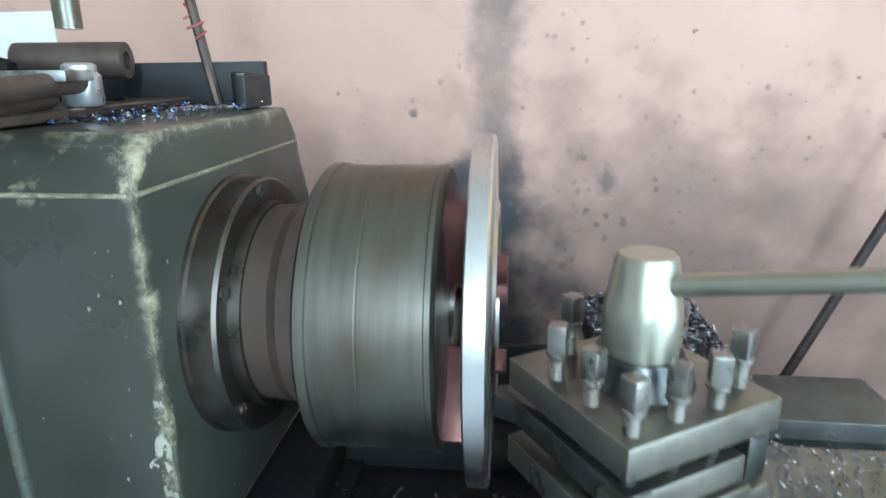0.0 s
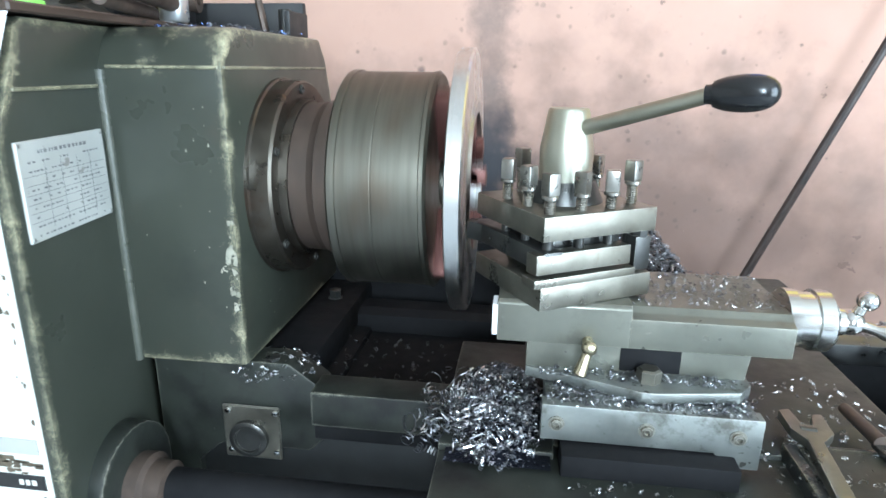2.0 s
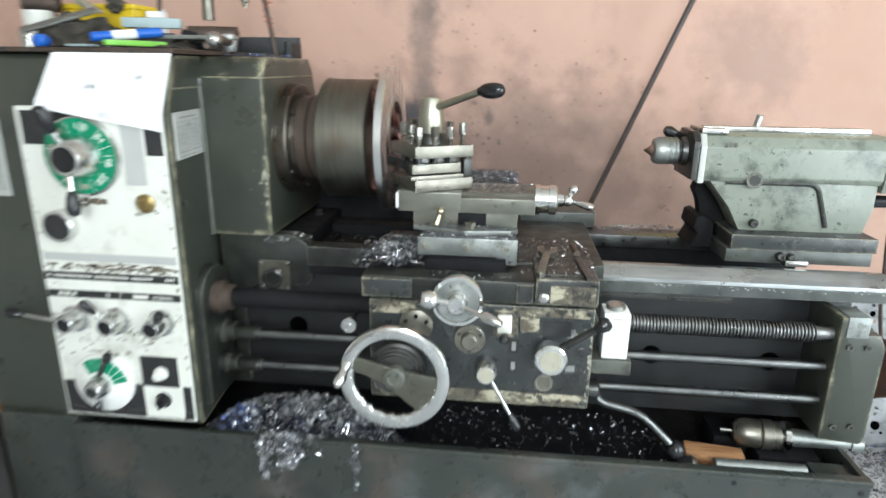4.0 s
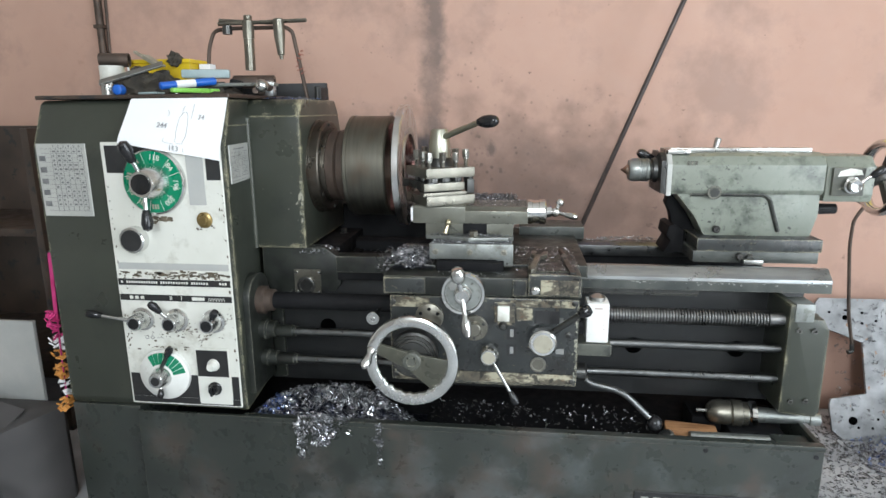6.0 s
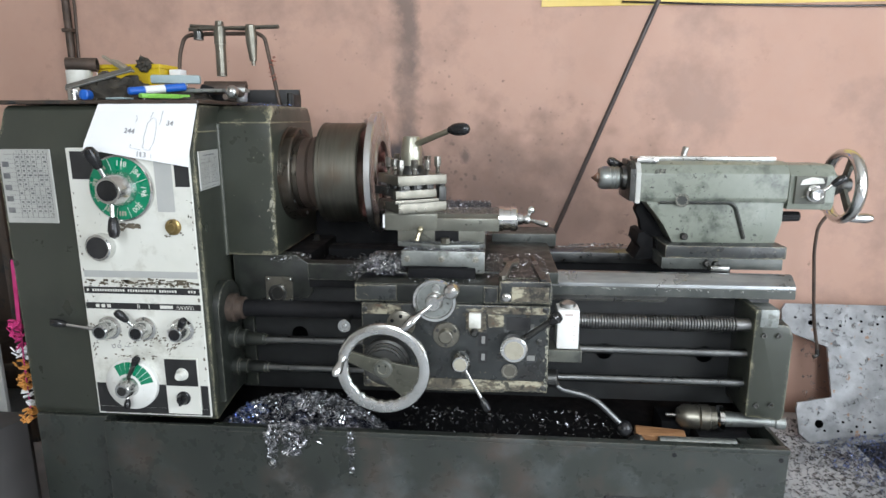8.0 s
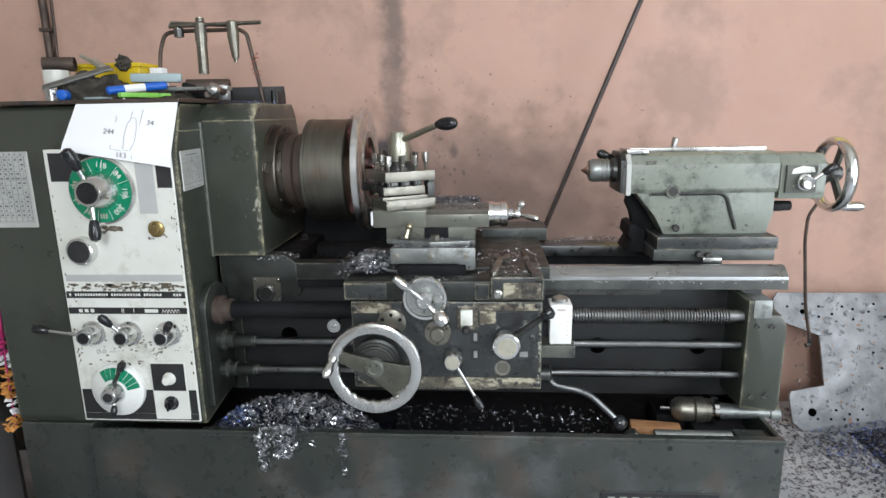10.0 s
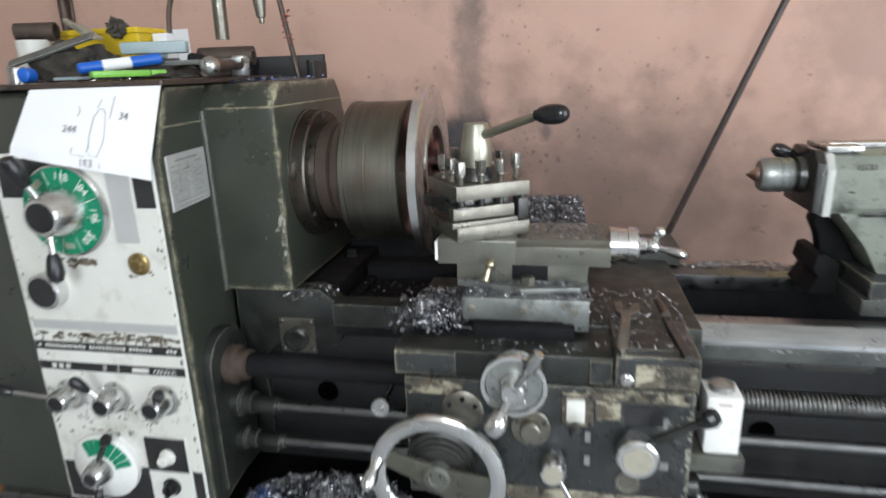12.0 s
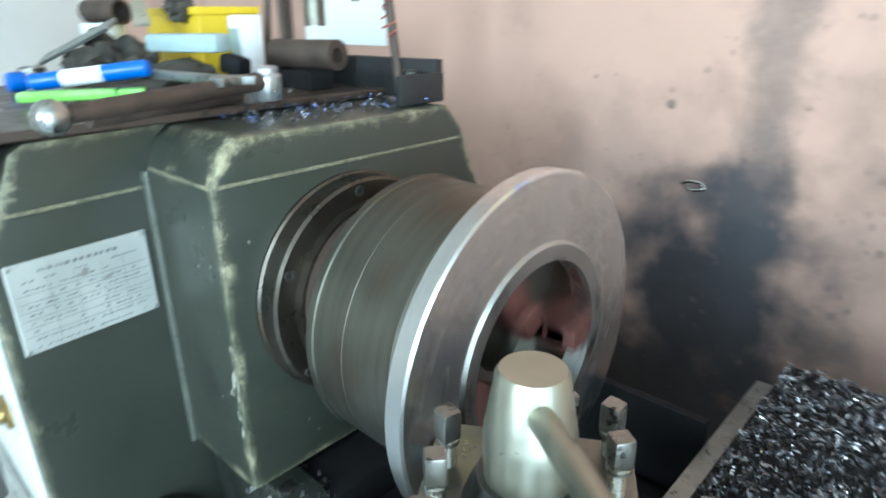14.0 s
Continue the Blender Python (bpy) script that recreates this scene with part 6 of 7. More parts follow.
# rack of bent rods with chuck key and drill hanging over the lid
rk = thing("tool_rack", "rusty bent rod tool rack standing behind the lid", "tool rack")
part("rack_rod", wire(B(), [(-0.435, 0.225, 1.298), (-0.420, 0.235, 1.46), (-0.398, 0.235, 1.515), (-0.34, 0.235, 1.52), (-0.15, 0.235, 1.52), (-0.128, 0.235, 1.505), (-0.085, 0.225, 1.287)], 0.0065, 8), M_RUST, rk)
part("cross_bar", rod(B(), (-0.375, 0.222, 1.533), (-0.075, 0.222, 1.538), 0.0065, seg=10), M_TOOL, rk)
part("cross_bar", rod(B(), (-0.372, 0.226, 1.545), (-0.19, 0.226, 1.532), 0.0055, seg=10), M_TOOL, rk)
bm = B()
for k in range(7):
    a = k * 0.9
    wire(bm, [(-0.103, 0.23, 1.375 + k * 0.011), (-0.103 + 0.016 * math.cos(a), 0.222 + 0.008 * math.sin(a), 1.38 + k * 0.011), (-0.103 - 0.014 * math.sin(a), 0.22, 1.37 + k * 0.012)], 0.0016, 5)
part("wire_twist", bm, M_REDWIRE, rk, "twisted reddish wire")
ck = thing("chuck_key", "steel chuck key hanging on the rack", "chuck key", at=(-0.27, 0.222, 1.39))
bm = B()
turn(bm, [(0, 0.0165), (0.10, 0.0165), (0.101, 0.012), (0.112, 0.0125)], (-0.275, 0.222, 1.385), (-0.265, 0.222, 2), 20)
part("shank", bm, M_TOOL, ck)
bm = B()
turn(bm, [(0.10, 0.0185), (0.155, 0.0185), (0.16, 0.014), (0.172, 0.013)], (-0.275, 0.222, 1.385), (-0.265, 0.222, 2), 20)
part("collar", bm, M_TOOL, ck)
dr = thing("drift_pin", "tapered steel drift hanging on the rack", "drift pin", at=(-0.165, 0.222, 1.42))
bm = B()
turn(bm, [(0, 0.006), (0.012, 0.007), (0.014, 0.011), (0.075, 0.018), (0.122, 0.018), (0.126, 0.014)], (-0.163, 0.215, 1.418), (-0.178, 0.215, 2), 20)
part("taper", bm, M_TOOL, dr)
nb = thing("hex_socket", "small dark socket hanging on the rack", "socket", at=(-0.35, 0.222, 1.5))
part("socket_wall", turn(B(), [(0, 0.016), (0.026, 0.016), (0.028, 0.012)], (-0.345, 0.222, 1.500), (-0.345, 0.222, 2), 12), M_BLUED, nb)

# paper with a pencil sketch, taped to the leaning face
pp = thing("sketch_sheet", "white paper with a pencil sketch hung over the panel", "paper")
bm = B()
rows_ = []
NX, NY = 14, 12
for j in range(NY + 1):
    t = j / NY
    row = []
    for i in range(NX + 1):
        s = i / NX
        x0, x1 = -0.395 - 0.018 * t, -0.130 - 0.010 * t
        if t < 0.68:
            y, z = -0.2565 - 0.050 * (t / 0.68), 1.287 - 0.113 * (t / 0.68)
        else:
            y, z = -0.3085 - 0.010 * (t - 0.68), 1.174 - 0.105 * (t - 0.68)
        z += 0.036 * (1 - s) * t - 0.010 * s * t
        row.append(bm.verts.new((x0 + (x1 - x0) * s, y - 0.004 - 0.003 * math.sin(s * 5) * t, z)))
    rows_.append(row)
for j in range(NY):
    for i in range(NX):
        bm.faces.new((rows_[j][i], rows_[j][i + 1], rows_[j + 1][i + 1], rows_[j + 1][i]))
g = bmesh.ops.extrude_face_region(bm, geom=bm.faces[:])
bmesh.ops.translate(bm, verts=[v for v in g["geom"] if isinstance(v, bmesh.types.BMVert)], vec=(0, 0.0012, 0.0004))
sheet = part("sheet", bm, M_PAPER, pp)


def on_sheet(s, t):
    x0, x1 = -0.395 - 0.018 * t, -0.130 - 0.010 * t
    if t < 0.68:
        y, z = -0.2565 - 0.050 * (t / 0.68), 1.287 - 0.113 * (t / 0.68)
    else:
        y, z = -0.3085 - 0.010 * (t - 0.68), 1.174 - 0.105 * (t - 0.68)
    return Vector((x0 + (x1 - x0) * s, y - 0.0050 - 0.003 * math.sin(s * 5) * t, z + 0.036 * (1 - s) * t - 0.010 * s * t + 0.0006))


bm = B()
strokes = [[(0.60, 0.25), (0.63, 0.22), (0.655, 0.25), (0.66, 0.40), (0.645, 0.60), (0.62, 0.68), (0.61, 0.75), (0.555, 0.75), (0.55, 0.70), (0.535, 0.69), (0.55, 0.64), (0.545, 0.55), (0.575, 0.30), (0.60, 0.28), (0.60, 0.25)],
           [(0.60, 0.22), (0.625, 0.13)], [(0.43, 0.66), (0.42, 0.76), (0.52, 0.77)],
           [(0.72, 0.10), (0.69, 0.33)], [(0.46, 0.20), (0.47, 0.26), (0.455, 0.31)], [(0.51, 0.83), (0.50, 0.93)], [(0.61, 0.85), (0.605, 0.95)]]
for st in strokes:
    wire(bm, [on_sheet(p[0] + 0.10 * (p[1] - 0.5), p[1]) for p in st], 0.0005, 4)
part("pencil_line", bm, M_PENCIL, sheet)
for words, s, t in (("244", 0.40, 0.46), ("34", 0.77, 0.30), ("113", 0.555, 0.89)):
    text_on(sheet, words, 0.019, Matrix.Translation(on_sheet(s, t) + Vector((0, -0.0006, 0.0))) @ Matrix.Rotation(radians(66 if t < 0.68 else 88), 4, "X") @ Matrix.Rotation(radians(-6), 4, "Z"), M_PENCIL, "pencil_number")

# ---- things in the tray and on the ledge ----
ch = thing("drill_chuck", "steel drill chuck on a taper shank lying in the tray", "drill chuck", at=(1.25, -0.12, 0.36))
C0, C1 = Vector((1.130, -0.150, 0.425)), Vector((1.44, -0.185, 0.432))
part("jaw_sleeve", turn(B(), [(0.018, 0.018), (0.03, 0.030), (0.045, 0.034), (0.075, 0.034), (0.078, 0.031), (0.082, 0.036), (0.105, 0.036), (0.107, 0.032), (0.122, 0.032)], C0, C1, 28), M_TOOL, ch)
part("jaw_tip", rod(B(), C0 - (C1 - C0) * 0.03, C0 + (C1 - C0) * 0.1, 0.006, seg=10), M_CHROME, ch)
part("collar", turn(B(), [(0.122, 0.029), (0.130, 0.036), (0.142, 0.036), (0.145, 0.024)], C0, C1, 24), M_CHROME, ch)
part("taper_shank", turn(B(), [(0.143, 0.022), (0.26, 0.016), (0.262, 0.014), (0.275, 0.014), (0.276, 0.018), (0.30, 0.018), (0.302, 0.015)], C0, C1, 24), M_STEELDULL, ch)
wb = thing("support_block", "dark steel block under the drill chuck", "steel block", at=(1.3, -0.1, 0.316))
part("block", box(B(), 1.12, 1.36, -0.125, -0.03, 0.3155, 0.392, 0.004), M_DARK, wb)
part("rest", box(B(), 1.20, 1.34, -0.20, -0.126, 0.3155, 0.392, 0.004), M_DARK, wb)
wo = thing("wooden_wedge", "oily orange brown wooden wedge in the tray", "wood", at=(1.11, -0.2, 0.316))
part("wedge", box(B(), -0.075, 0.06, -0.028, 0.028, 0.0, 0.080, 0.006, m=Matrix.Translation((1.105, -0.195, 0.3155)) @ Matrix.Rotation(radians(-8), 4, "Z")), M_WOOD, wo)
br = thing("round_bar", "cut steel bar lying in the tray", "steel bar", at=(1.2, -0.26, 0.316))
part("bar", rod(B(), (1.075, -0.262, 0.402), (1.275, -0.262, 0.402), 0.016, seg=20, bev=0.002), M_STEELDULL, br)
part("rest", box(B(), 1.08, 1.27, -0.285, -0.24, 0.3155, 0.388, 0.003), M_DARK, br)
ob_ = thing("oval_offcut", "slanted bright offcut of steel bar in the tray", "offcut", at=(1.03, -0.25, 0.316))
part("offcut", turn(B(), [(0, 0.026), (0.10, 0.024), (0.104, 0.02)], (1.075, -0.255, 0.330), (1.01, -0.27, 0.405), 24), M_STEEL, ob_)
cn = thing("corner_plate", "dark corner plate on the tray end", "plate", at=(1.33, -0.27, 0.4))
part("corner_sheet", box(B(), 1.285, 1.372, -0.305, -0.235, 0.402, 0.410, 0.002, 1), M_BASE, cn)
ad = thing("adjustable_spanner", "dark adjustable spanner lying on the carriage ledge", "spanner", at=(0.7, -0.25, 0.8627))
m = Matrix.Translation((0.660, -0.272, 0.8630)) @ Matrix.Rotation(radians(82), 4, "Z")
bm = B()
prism(bm, [(-0.07, -0.009), (0.065, -0.007), (0.085, -0.022), (0.125, -0.020), (0.122, -0.010), (0.098, -0.004), (0.098, 0.006), (0.128, 0.012), (0.122, 0.024), (0.085, 0.020), (0.065, 0.008), (-0.07, 0.009), (-0.082, 0.0)], "z", 0.0, 0.011, 0.0015, m=m)
part("spanner_body", bm, M_TOOL, ad)
part("worm_screw", rod(B(), m @ Vector((0.088, -0.006, 0.007)), m @ Vector((0.088, 0.010, 0.007)), 0.006, seg=10), M_BLUED, ad)
fi = thing("file", "brown handled file lying on the carriage ledge", "file", at=(0.75, -0.24, 0.8627))
m = Matrix.Translation((0.741, -0.252, 0.8632)) @ Matrix.Rotation(radians(94), 4, "Z")
part("blade", box(B(), -0.10, 0.06, -0.007, 0.007, 0.0, 0.006, 0.001, 1, m=m), M_BLUED, fi)
part("handle", rod(B(), m @ Vector((0.055, 0, 0.008)), m @ Vector((0.125, 0, 0.008)), 0.008, 0.0065, seg=12), M_RUST, fi)

# ---- wall things ----
cab = thing("wall_cable", "dark cable slanting down the wall", "cable")
part("sheath", wire(B(), [(1.225, 0.57, 1.735), (1.10, 0.57, 1.42), (0.972, 0.57, 1.097), (0.849, 0.57, 0.786), (0.80, 0.575, 0.66), (0.79, 0.60, 0.30)], 0.0092, 10), M_CABLE, cab)
part("hook_wire", wire(B(), [(1.225, 0.57, 1.735), (1.30, 0.60, 2.2), (1.31, 0.66, 3.19)], 0.0085, 10), M_CABLE, cab)
cb2 = thing("hanging_cable", "thin dark cable hanging down the wall to the plate", "cable")
part("sheath", wire(B(), [(1.62, 0.30, 0.99), (1.72, 0.38, 0.955), (1.83, 0.50, 0.912), (1.798, 0.50, 0.86), (1.796, 0.50, 0.77), (1.826, 0.50, 0.51), (1.853, 0.50, 0.392)], 0.006, 8), M_RUST, cb2)
part("hook_end", wire(B(), [(1.853, 0.50, 0.392), (1.857, 0.50, 0.366), (1.840, 0.495, 0.362)], 0.008, 8), M_BLUED, cb2)
pi = thing("conduit_pipe", "rusty conduit pipe on the wall", "pipe")
part("tube", rod(B(), (-1.150, WALL - 0.02, 3.19), (-1.158, WALL - 0.02, 1.1), 0.0150, seg=14), M_RUST, pi)
part("earth_wire", wire(B(), [(-1.120, WALL - 0.008, 3.19), (-1.126, WALL - 0.008, 1.7), (-1.136, WALL - 0.006, 1.52), (-1.150, WALL - 0.006, 1.1)], 0.006, 6), M_RUST, pi)
part("clip", box(B(), -1.175, -1.130, WALL - 0.040, WALL - 0.002, 1.60, 1.615, 0.003), M_RUST, pi)
ys = thing("poster_strip", "edge of a yellow and blue printed banner on the wall", "banner")
bm = B()
box(bm, 0.795, 2.95, WALL - 0.004, WALL - 0.0015, 1.672, 2.35)
part("banner_sheet", bm, M_BANNER, ys)
bm = B()
box(bm, 0.82, 1.05, WALL - 0.006, WALL - 0.004, 1.70, 2.30)
part("blue_field", bm, M_BLUEP, ys)
bm = B()
wire(bm, [(1.1, WALL - 0.012, 1.685), (1.4, WALL - 0.012, 1.672), (1.9, WALL - 0.012, 1.655), (2.6, WALL - 0.012, 1.66)], 0.004, 6)
part("string", bm, M_BLACK, ys)
# curled bright chip stuck to the wall
wc2 = thing("stuck_chip", "bright curled chip stuck on the sooty wall", "chip", at=(0.15, WALL - 0.01, 1.09))
bm = B()
wire(bm, [(0.128, WALL - 0.003, 1.092), (0.145, WALL - 0.010, 1.100), (0.165, WALL - 0.004, 1.097), (0.172, WALL - 0.008, 1.087), (0.150, WALL - 0.009, 1.082), (0.135, WALL - 0.004, 1.088)], 0.003, 6)
part("curl", bm, M_CHROME, wc2)

# drilled steel plate leaning on the wall
pl = thing("drilled_plate", "mottled steel plate with drilled holes leaning on the wall", "steel plate", at=(2.1, 0.5, 0.0))
PM = Matrix.Translation((1.90, 0.50, 0.0)) @ Matrix.Rotation(radians(-17), 4, "X")
outline = [(-0.065, 0.035), (-0.025, 0.0), (0.42, 0.0), (0.42, 0.545), (-0.105, 0.545), (-0.122, 0.52), (-0.118, 0.44), (0.050, 0.375), (0.060, 0.18), (-0.068, 0.155), (-0.074, 0.13)]
bm = B()
prism(bm, outline, "y", 0.0, 0.012, 0.0012, m=PM)
body = part("plate_sheet", bm, M_MOTTLE, pl)
bm = B()
rng = random.Random(9)
holes = [(-0.012, 0.47, 0.010), (0.01, 0.075, 0.016)] + [(x, z, 0.005) for x, z in ((-0.07, 0.49), (-0.01, 0.50), (0.05, 0.49), (0.05, 0.45), (0.10, 0.46), (0.14, 0.49), (0.18, 0.48), (0.24, 0.47), (0.18, 0.44), (0.03, 0.05), (0.08, 0.05), (0.13, 0.05), (0.10, 0.085), (0.15, 0.07), (0.18, 0.05), (0.20, 0.09), (0.25, 0.31), (0.28, 0.25), (0.26, 0.5), (0.3, 0.45))]
# sheet is not cut; each hole's shade is a black disc
for x, z, r in holes:
    turn(bm, [(0, r), (0.0012, r)], PM @ Vector((x, -0.0002, z)), PM @ Vector((x, -1, z)), 14)
part("drilled_hole", bm, M_VOID, body)

# left of the lathe: cabinet, sacks, garland
lc_ = thing("grey_board", "pale grey steel board standing beside the lathe", "board", at=(-1.2, -0.1, 0))
part("board_sheet", box(B(), -1.50, -0.928, -0.108, -0.094, 0.0, 0.60, 0.003), M_TAPE, lc_)
part("board_foot", box(B(), -1.46, -1.40, -0.094, 0.10, 0.0, 0.04, 0.003), M_DARK, lc_)
ds = thing("open_shelf", "dark stained wooden shelf unit against the wall", "shelf", at=(-1.7, 0.5, 0))
for nm, a in (("side_board", (-2.2, -2.17, 0.25, 0.70, 0.0, 1.20)), ("side_board", (-1.18, -1.15, 0.25, 0.70, 0.0, 1.20)), ("shelf_board", (-2.17, -1.18, 0.25, 0.70, 0.30, 0.33)), ("shelf_board", (-2.17, -1.18, 0.25, 0.70, 0.80, 0.83)),
              ("back_board", (-2.17, -1.18, 0.70, 0.715, 0.0, 1.20))):
    part(nm, box(B(), *a, 0.003), M_LID, ds)
bx = thing("cardboard_carton", "dark grey dusty cardboard carton on the floor", "carton", at=(-0.95, -0.3, 0))
bm = B()
prism(bm, [(-1.25, -0.33), (-0.90, -0.36), (-0.83, -0.15), (-0.85, -0.115), (-1.25, -0.115)], "z", 0.0, 0.33, 0.004)
part("carton_body", bm, M_CARTON, bx)
bm = B()
box(bm, -0.16, 0.13, -0.10, 0.08, -0.003, 0.003, 0.001, 1, m=Matrix.Translation((-1.03, -0.30, 0.37)) @ Matrix.Rotation(radians(14), 4, "X") @ Matrix.Rotation(radians(20), 4, "Y"))
part("flap", bm, M_CARTON, bx)
sk = thing("round_drum", "dull dark grey drum beside the carton", "drum", at=(-0.93, -0.5, 0))
part("shell", turn(B(), [(0, 0.12), (0.20, 0.12), (0.21, 0.112), (0.205, 0.105)], (-0.92, -0.50, 0.0), (-0.92, -0.50, 1), 32), M_CARTON, sk)
gl = thing("garland", "string of pink, white and orange flowers hanging beside the lathe", "garland", at=(-0.80, 0.0, 0.35))
bm = B()
part("ribbon", box(B(), -0.006, 0.006, -0.0015, 0.0015, -0.10, 0.10, 0.0005, 1, m=Matrix.Translation((-0.695, -0.27, 0.775)) @ Matrix.Rotation(radians(3), 4, "Y")), M_PINK, gl)
part("hook", wire(B(), [(-0.664, -0.27, 0.872), (-0.695, -0.27, 0.874), (-0.700, -0.27, 0.862)], 0.003, 6), M_BLUED, gl)
rng = random.Random(3)
for nm, mt, z0, z1, n_ in (("pink_bloom", M_PINK, 0.615, 0.70, 30), ("white_bloom", M_PAPER, 0.58, 0.615, 12), ("orange_bloom", M_ORANGE, 0.49, 0.58, 34), ("white_bloom", M_PAPER, 0.435, 0.49, 14), ("orange_bloom", M_ORANGE, 0.395, 0.435, 18)):
    bm = B()
    for k in range(n_):
        c = Vector((-0.706 + rng.uniform(-0.016, 0.012), -0.27 + rng.uniform(-0.016, 0.016), rng.uniform(z0, z1)))
        box(bm, -0.009, 0.009, -0.006, 0.006, -0.0015, 0.0015, 0.0012, 1, m=Matrix.Translation(c) @ Euler((rng.uniform(-1, 1), rng.uniform(-1, 1), rng.uniform(0, 6))).to_matrix().to_4x4())
    part(nm, bm, mt, gl)
part("string", wire(B(), [(-0.697, -0.27, 0.68), (-0.704, -0.27, 0.55), (-0.706, -0.27, 0.40)], 0.002, 6), M_PINK, gl)

# ---- chips ----


def curls(name, n, place, size, label, mats, seed, flat=0.5, bright=0.75):
    """Coiled ribbons of swarf: place(rng) gives the foot of each."""
    rg = random.Random(seed)
    vs, fs, mi = [], [], []
    for k in range(n):
        c = Vector(place(rg))
        L = rg.uniform(0.5, 1.3) * size
        spring = rg.random() < 0.3
        turns = rg.uniform(2.0, 4.0) if spring else rg.uniform(0.6, 1.7)
        r = L * (rg.uniform(0.16, 0.28) if spring else rg.uniform(0.22, 0.5))
        rot = Euler((rg.uniform(-1, 1) * flat * 1.6 + (1.2 if spring else 0), rg.uniform(-1, 1) * flat * 1.6, rg.uniform(0, math.tau))).to_matrix()
        w = min(0.0017, L * rg.uniform(0.07, 0.13))
        rise = L * (turns * 0.33 if spring else rg.uniform(0.1, 0.7))
        steps = max(4, int(turns * 9))
        base_ = len(vs)
        ph = rg.uniform(0, math.tau)
        for i in range(steps + 1):
            a = ph + turns * math.tau * i / steps
            p = Vector((math.cos(a) * r, math.sin(a) * r, (i / steps - 0.5) * rise))
            q = p + Vector((math.cos(a) * w * 0.3, math.sin(a) * w * 0.3, w))
            p, q = rot @ p + c, rot @ q + c
            vs += [p[:], q[:]]
        m_ = 0 if rg.random() < bright else 1
        for i in range(steps):
            fs.append((base_ + 2 * i, base_ + 2 * i + 1, base_ + 2 * i + 3, base_ + 2 * i + 2))
            mi.append(m_)
    me = bpy.data.meshes.new(name)
    me.from_pydata(vs, [], fs)
    me.polygons.foreach_set("material_index", mi)
    for m_ in mats:
        me.materials.append(m_)
    ob = new(name, me)
    return tagged(ob, label, "metal chips", kind="stuff")


def in_box(x0, x1, y0, y1, z0, z1=None):
    return lambda rg: (rg.uniform(x0, x1), rg.uniform(y0, y1), rg.uniform(z0, z1 if z1 is not None else z0))


def heap(cx, cy, rx, ry, z0, h):
    def f(rg):
        a, d = rg.uniform(0, math.tau), math.sqrt(rg.random())
        return (cx + math.cos(a) * d * rx, cy + math.sin(a) * d * ry, z0 + h * (1 - d ** 2) * rg.uniform(0.75, 1.05))
    return f


def mound(name, cx, cy, rx, ry, z0, h, mat, label, seed):
    bm = B()
    n_ = 28
    grid = {}
    for i in range(n_ + 1):
        for j in range(n_ + 1):
            u, v = i / n_ * 2 - 1, j / n_ * 2 - 1
            d = min(1.0, math.hypot(u, v))
            z = z0 + h * max(0.0, 1 - d ** 2) * (0.85 + 0.5 * noise.noise(Vector((u * 3 + seed, v * 3, 0)))) + 0.003 * noise.noise(Vector((u * 14, v * 14, seed)))
            grid[i, j] = bm.verts.new((cx + u * rx, cy + v * ry, max(z, z0 - 0.002)))
    for i in range(n_):
        for j in range(n_):
            bm.faces.new((grid[i, j], grid[i + 1, j], grid[i + 1, j + 1], grid[i, j + 1]))
    ob = solid(name, bm, mat, label, "metal chips", kind="stuff")
    return ob


CH = (M_CHIP, M_CHIPBLUE)
CHD = (M_CHIP, M_BLUED)
CHF = (M_CHIPDULL, M_CHIP)
mound("chip_mound", 0.085, -0.215, 0.27, 0.10, 0.35, 0.115, M_CHIPBED, "filler bed of the tray chip heap, dark as the shade between curls", 1)
curls("tray_chips", 2300, heap(0.085, -0.215, 0.26, 0.095, 0.36, 0.118), 0.017, "heap of curled silver steel chips in the tray", (M_CHIP, M_CHIPDULL), 11, 0.9, 0.62)
curls("large_curls", 420, heap(0.15, -0.235, 0.17, 0.085, 0.375, 0.112), 0.027, "large silver curls on top of the chip heap", (M_CHIP, M_CHIPDULL), 34, 0.9, 0.6)
curls("blue_chips", 700, heap(-0.05, -0.23, 0.095, 0.08, 0.362, 0.085), 0.013, "heat-blued curls at one end of the chip heap", (M_CHIPBLUE, M_CHIP), 35, 0.7, 0.72)


def strand(x, top, low, spread):
    def f(rg):
        t = rg.random() ** 1.4
        return (x + rg.gauss(0, spread) * (1 - 0.75 * t), -0.328 - rg.uniform(0, 0.016), top - (top - low) * t)
    return f


curls("spilled_chips", 190, strand(0.095, 0.45, 0.360, 0.032), 0.019, "silver curls spilling over the tray edge", (M_CHIP, M_CHIPDULL), 12, 0.9, 0.6)
curls("spilled_strand", 80, strand(0.036, 0.43, 0.318, 0.010), 0.016, "tangled strand of chips over the tray edge", (M_CHIP, M_CHIPDULL), 36, 0.9, 0.6)
curls("hanging_chips", 46, strand(0.254, 0.435, 0.305, 0.007), 0.015, "strand of chips hanging from the tray edge", (M_CHIP, M_CHIPDULL), 13, 0.9, 0.6)
curls("tray_litter", 700, in_box(0.35, 1.02, -0.29, 0.05, 0.317, 0.325), 0.010, "loose chips scattered over the tray floor", CHD, 14)
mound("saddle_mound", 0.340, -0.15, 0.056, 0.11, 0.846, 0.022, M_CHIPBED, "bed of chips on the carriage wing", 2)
curls("saddle_chips", 1700, heap(0.336, -0.155, 0.060, 0.115, 0.850, 0.026), 0.0085, "tangled silver chips on the carriage wing", (M_CHIP, M_CHIPDULL), 15, 0.8, 0.5)
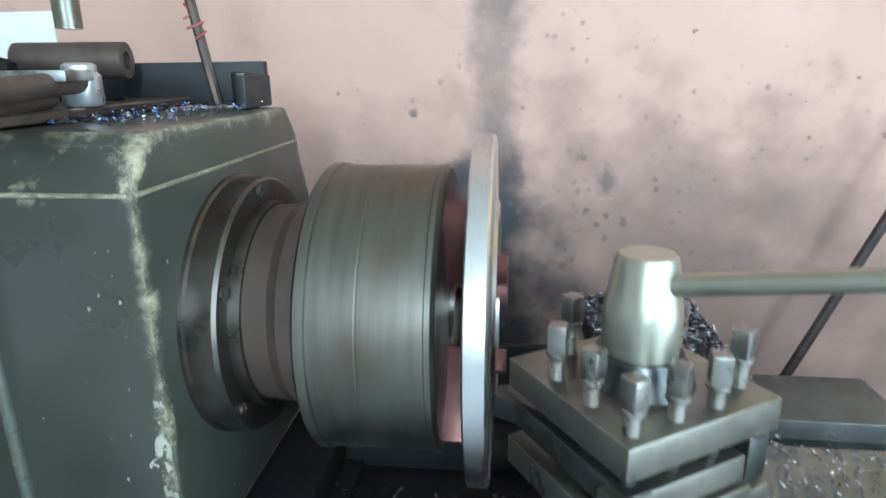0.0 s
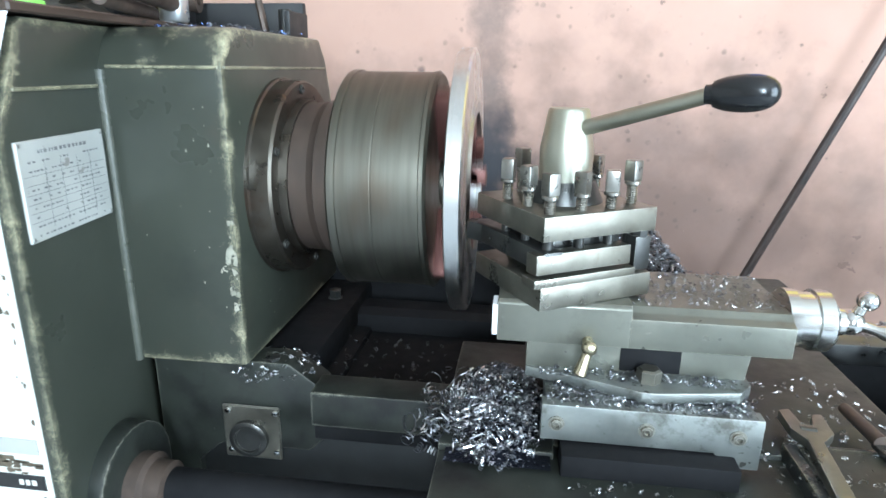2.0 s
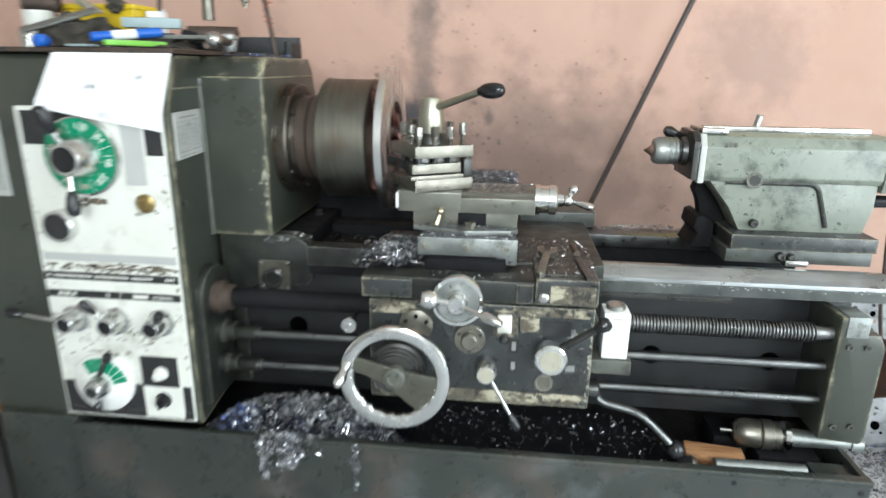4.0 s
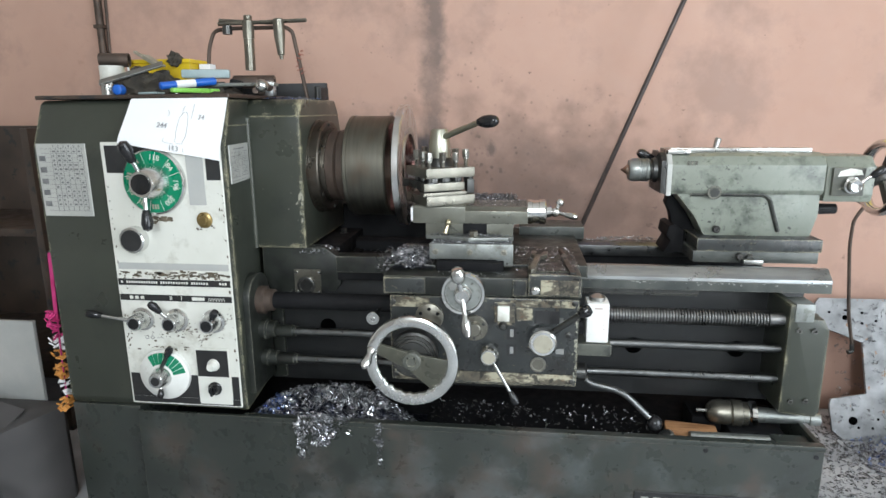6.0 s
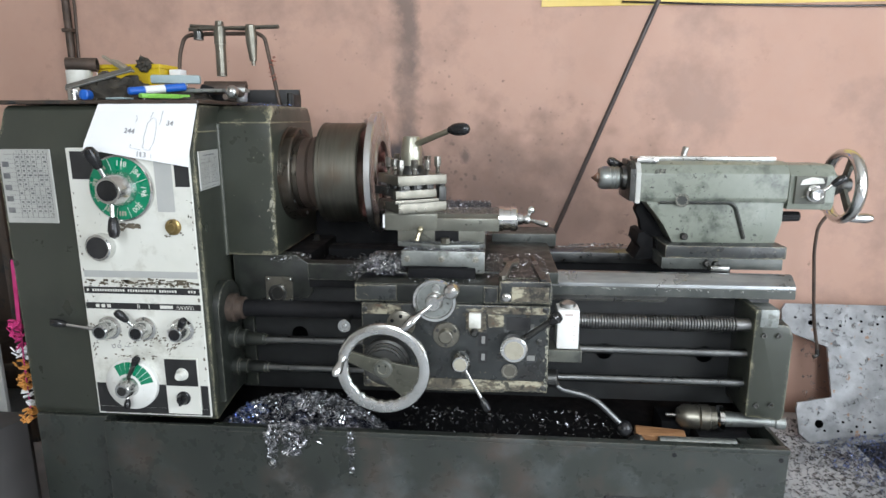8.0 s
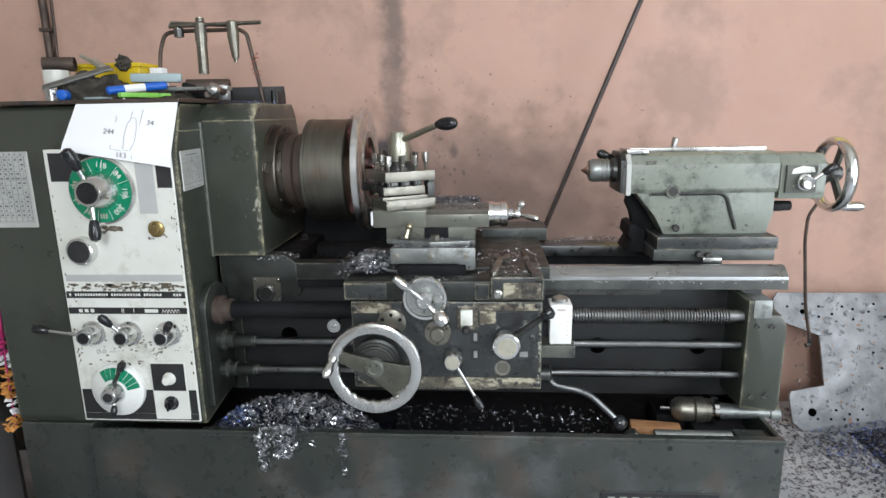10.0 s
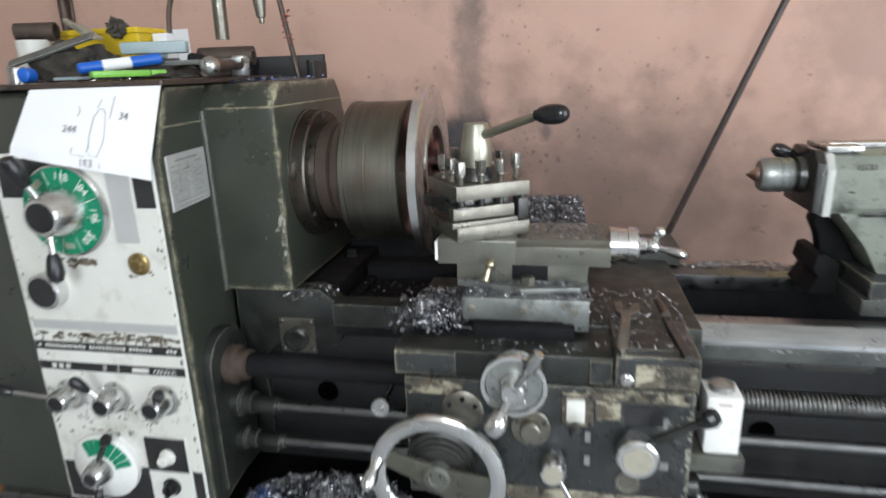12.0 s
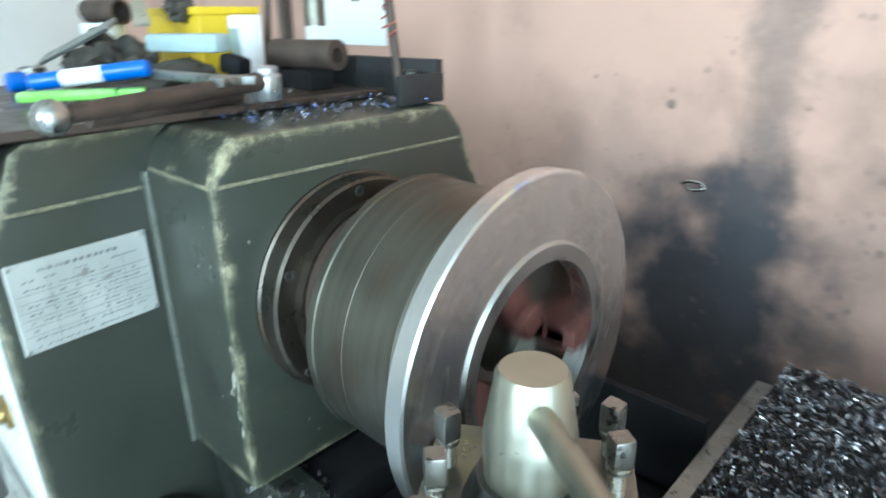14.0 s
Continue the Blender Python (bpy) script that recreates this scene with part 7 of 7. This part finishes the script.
curls("saddle_curls", 80, heap(0.318, -0.17, 0.06, 0.085, 0.855, 0.028), 0.022, "large silver curls on the carriage wing", (M_CHIP, M_CHIPDULL), 37, 0.9, 0.6)
curls("saddle_tail", 46, lambda rg: (0.285 + rg.uniform(-0.05, 0.02), -0.20 + rg.uniform(-0.03, 0.08), 0.845 + rg.uniform(-0.02, 0.025)), 0.020, "long chips trailing off the carriage wing", CHF, 16, 0.9)
curls("way_chips", 140, in_box(0.01, 0.34, -0.09, 0.10, 0.803, 0.815), 0.008, "chips lying under the chuck", (M_CHIPDULL, M_BLUED), 17)
curls("flange_chips", 130, heap(0.03, -0.09, 0.06, 0.05, 0.850, 0.012), 0.008, "chips at the foot of the headstock", CHD, 18)
curls("rear_way_chips", 220, heap(0.98, 0.21, 0.14, 0.03, 0.832, 0.012), 0.009, "chips on the rear way", CHD, 19)
curls("ledge_chips", 300, in_box(0.61, 0.77, -0.32, -0.05, 0.862, 0.866), 0.006, "fine chips on the carriage ledge", CHD, 20)
curls("apron_chips", 60, in_box(0.41, 0.60, -0.315, -0.265, 0.843, 0.846), 0.006, "fine chips on the carriage front", CHD, 21)
curls("lid_chips", 230, in_box(-0.13, -0.015, -0.04, 0.225, 1.287, 1.291), 0.008, "blue steel chips on the headstock top", (M_CHIPDULL, M_CHIPBLUE), 22)
curls("lid_litter", 70, in_box(-0.66, -0.15, -0.22, 0.2, LZ + 0.001, LZ + 0.004), 0.008, "loose chips on the lid", CHD, 23)
curls("floor_chips", 8500, lambda rg: (1.42 + 1.1 * rg.random() ** 0.7, rg.uniform(-0.35, 0.70), 0.003), 0.013, "scattered steel chips on the floor", (M_CHIPDULL, M_BLUED), 24, 0.35, 0.4)
mound("floor_mound", 2.30, 0.38, 0.26, 0.24, 0.0, 0.055, M_CHIPBED, "filler bed of the floor chip heap, dark as the shade between curls", 3)
curls("floor_heap", 2800, heap(2.24, 0.36, 0.38, 0.30, 0.004, 0.060), 0.013, "heap of blue chips on the floor before the plate", (M_CHIPDULL, M_CHIPBLUE), 25, 0.8, 0.55)
curls("plate_strands", 160, lambda rg: tuple(PM @ Vector((rg.uniform(-0.05, 0.3), -0.004, rg.uniform(0.05, 0.53)))), 0.02, "strands of chips clinging to the plate", (M_CHIPDULL, M_BLUED), 26, 0.9)
RIDE = [
    curls("slide_chips", 900, in_box(0.39, 0.598, -0.238, -0.185, 0.9095, 0.913), 0.0058, "silver chips on the cross slide", CHF, 27),
    curls("swivel_chips", 180, in_box(0.38, 0.59, -0.205, -0.184, 0.9225, 0.926), 0.0065, "chips on the swivel base", CHF, 28),
    curls("compound_chips", 430, in_box(0.478, 0.636, -0.172, -0.050, 0.9995, 1.002), 0.0052, "fine chips on the compound slide", CHF, 29, 0.5, 0.85),
    curls("rear_chips", 2200, in_box(0.424, 0.608, 0.125, 0.466, 0.941, 0.950), 0.009, "thick litter of chips on the rear of the cross slide", (M_CHIPDULL, M_CHIP, M_CHIP), 30),
    curls("middle_chips", 600, in_box(0.392, 0.598, 0.0, 0.118, 0.9095, 0.916), 0.0085, "chips on the cross slide behind the tool post", (M_CHIPDULL, M_CHIP, M_CHIP), 37),
    curls("post_chips", 60, lambda rg: tuple(TM @ Vector((rg.uniform(-0.065, 0.07), rg.uniform(-0.068, 0.03), 0.0975))), 0.004, "fine chips on the tool post", CHF, 31),
    curls("post_ledge_chips", 40, lambda rg: tuple(TM @ Vector((rg.uniform(-0.05, 0.07), rg.uniform(-0.072, -0.055), 0.0275))), 0.004, "fine chips on the lower plate", CHF, 32),
    curls("shelf_chips", 200, in_box(0.40, 0.62, -0.015, 0.12, 0.9095, 0.914), 0.009, "chips on the cross slide behind the post", CHD, 33),
]


# ---- what moves ----
def motions():
    # spindle: one sixth of a turn each fifteenth of a second
    n_ = 14 * 15
    for ob in (chuck, ring):
        walk(ob, [(k / 15, Matrix.Translation(X0) @ Matrix.Rotation(radians(60 * k), 4, "X")) for k in range(n_ + 1)])
    # power cross feed: the crank turns and the slide creeps
    turns_ = [(0.0, -205), (1.2, -165), (2.4, -128), (3.6, -90), (4.5, -58), (5.4, -28), (6.3, 0), (6.9, 21), (7.5, 38), (8.2, 58), (9.2, 100), (10.3, 147), (11.0, 172), (11.9, 203), (13.0, 240), (14.0, 275)]
    walk(cfw, [(t, Matrix.Translation(CW) @ Matrix.Rotation(radians(a), 4, "Y")) for t, a in turns_])
    for ob in (cs, comp, post, *RIDE):
        base_ = Vector(ob.location)
        walk(ob, [(t, Matrix.Translation(base_ + Vector((0, -0.005 * (a - 38) / 360, 0)))) for t, a in turns_])


motions()
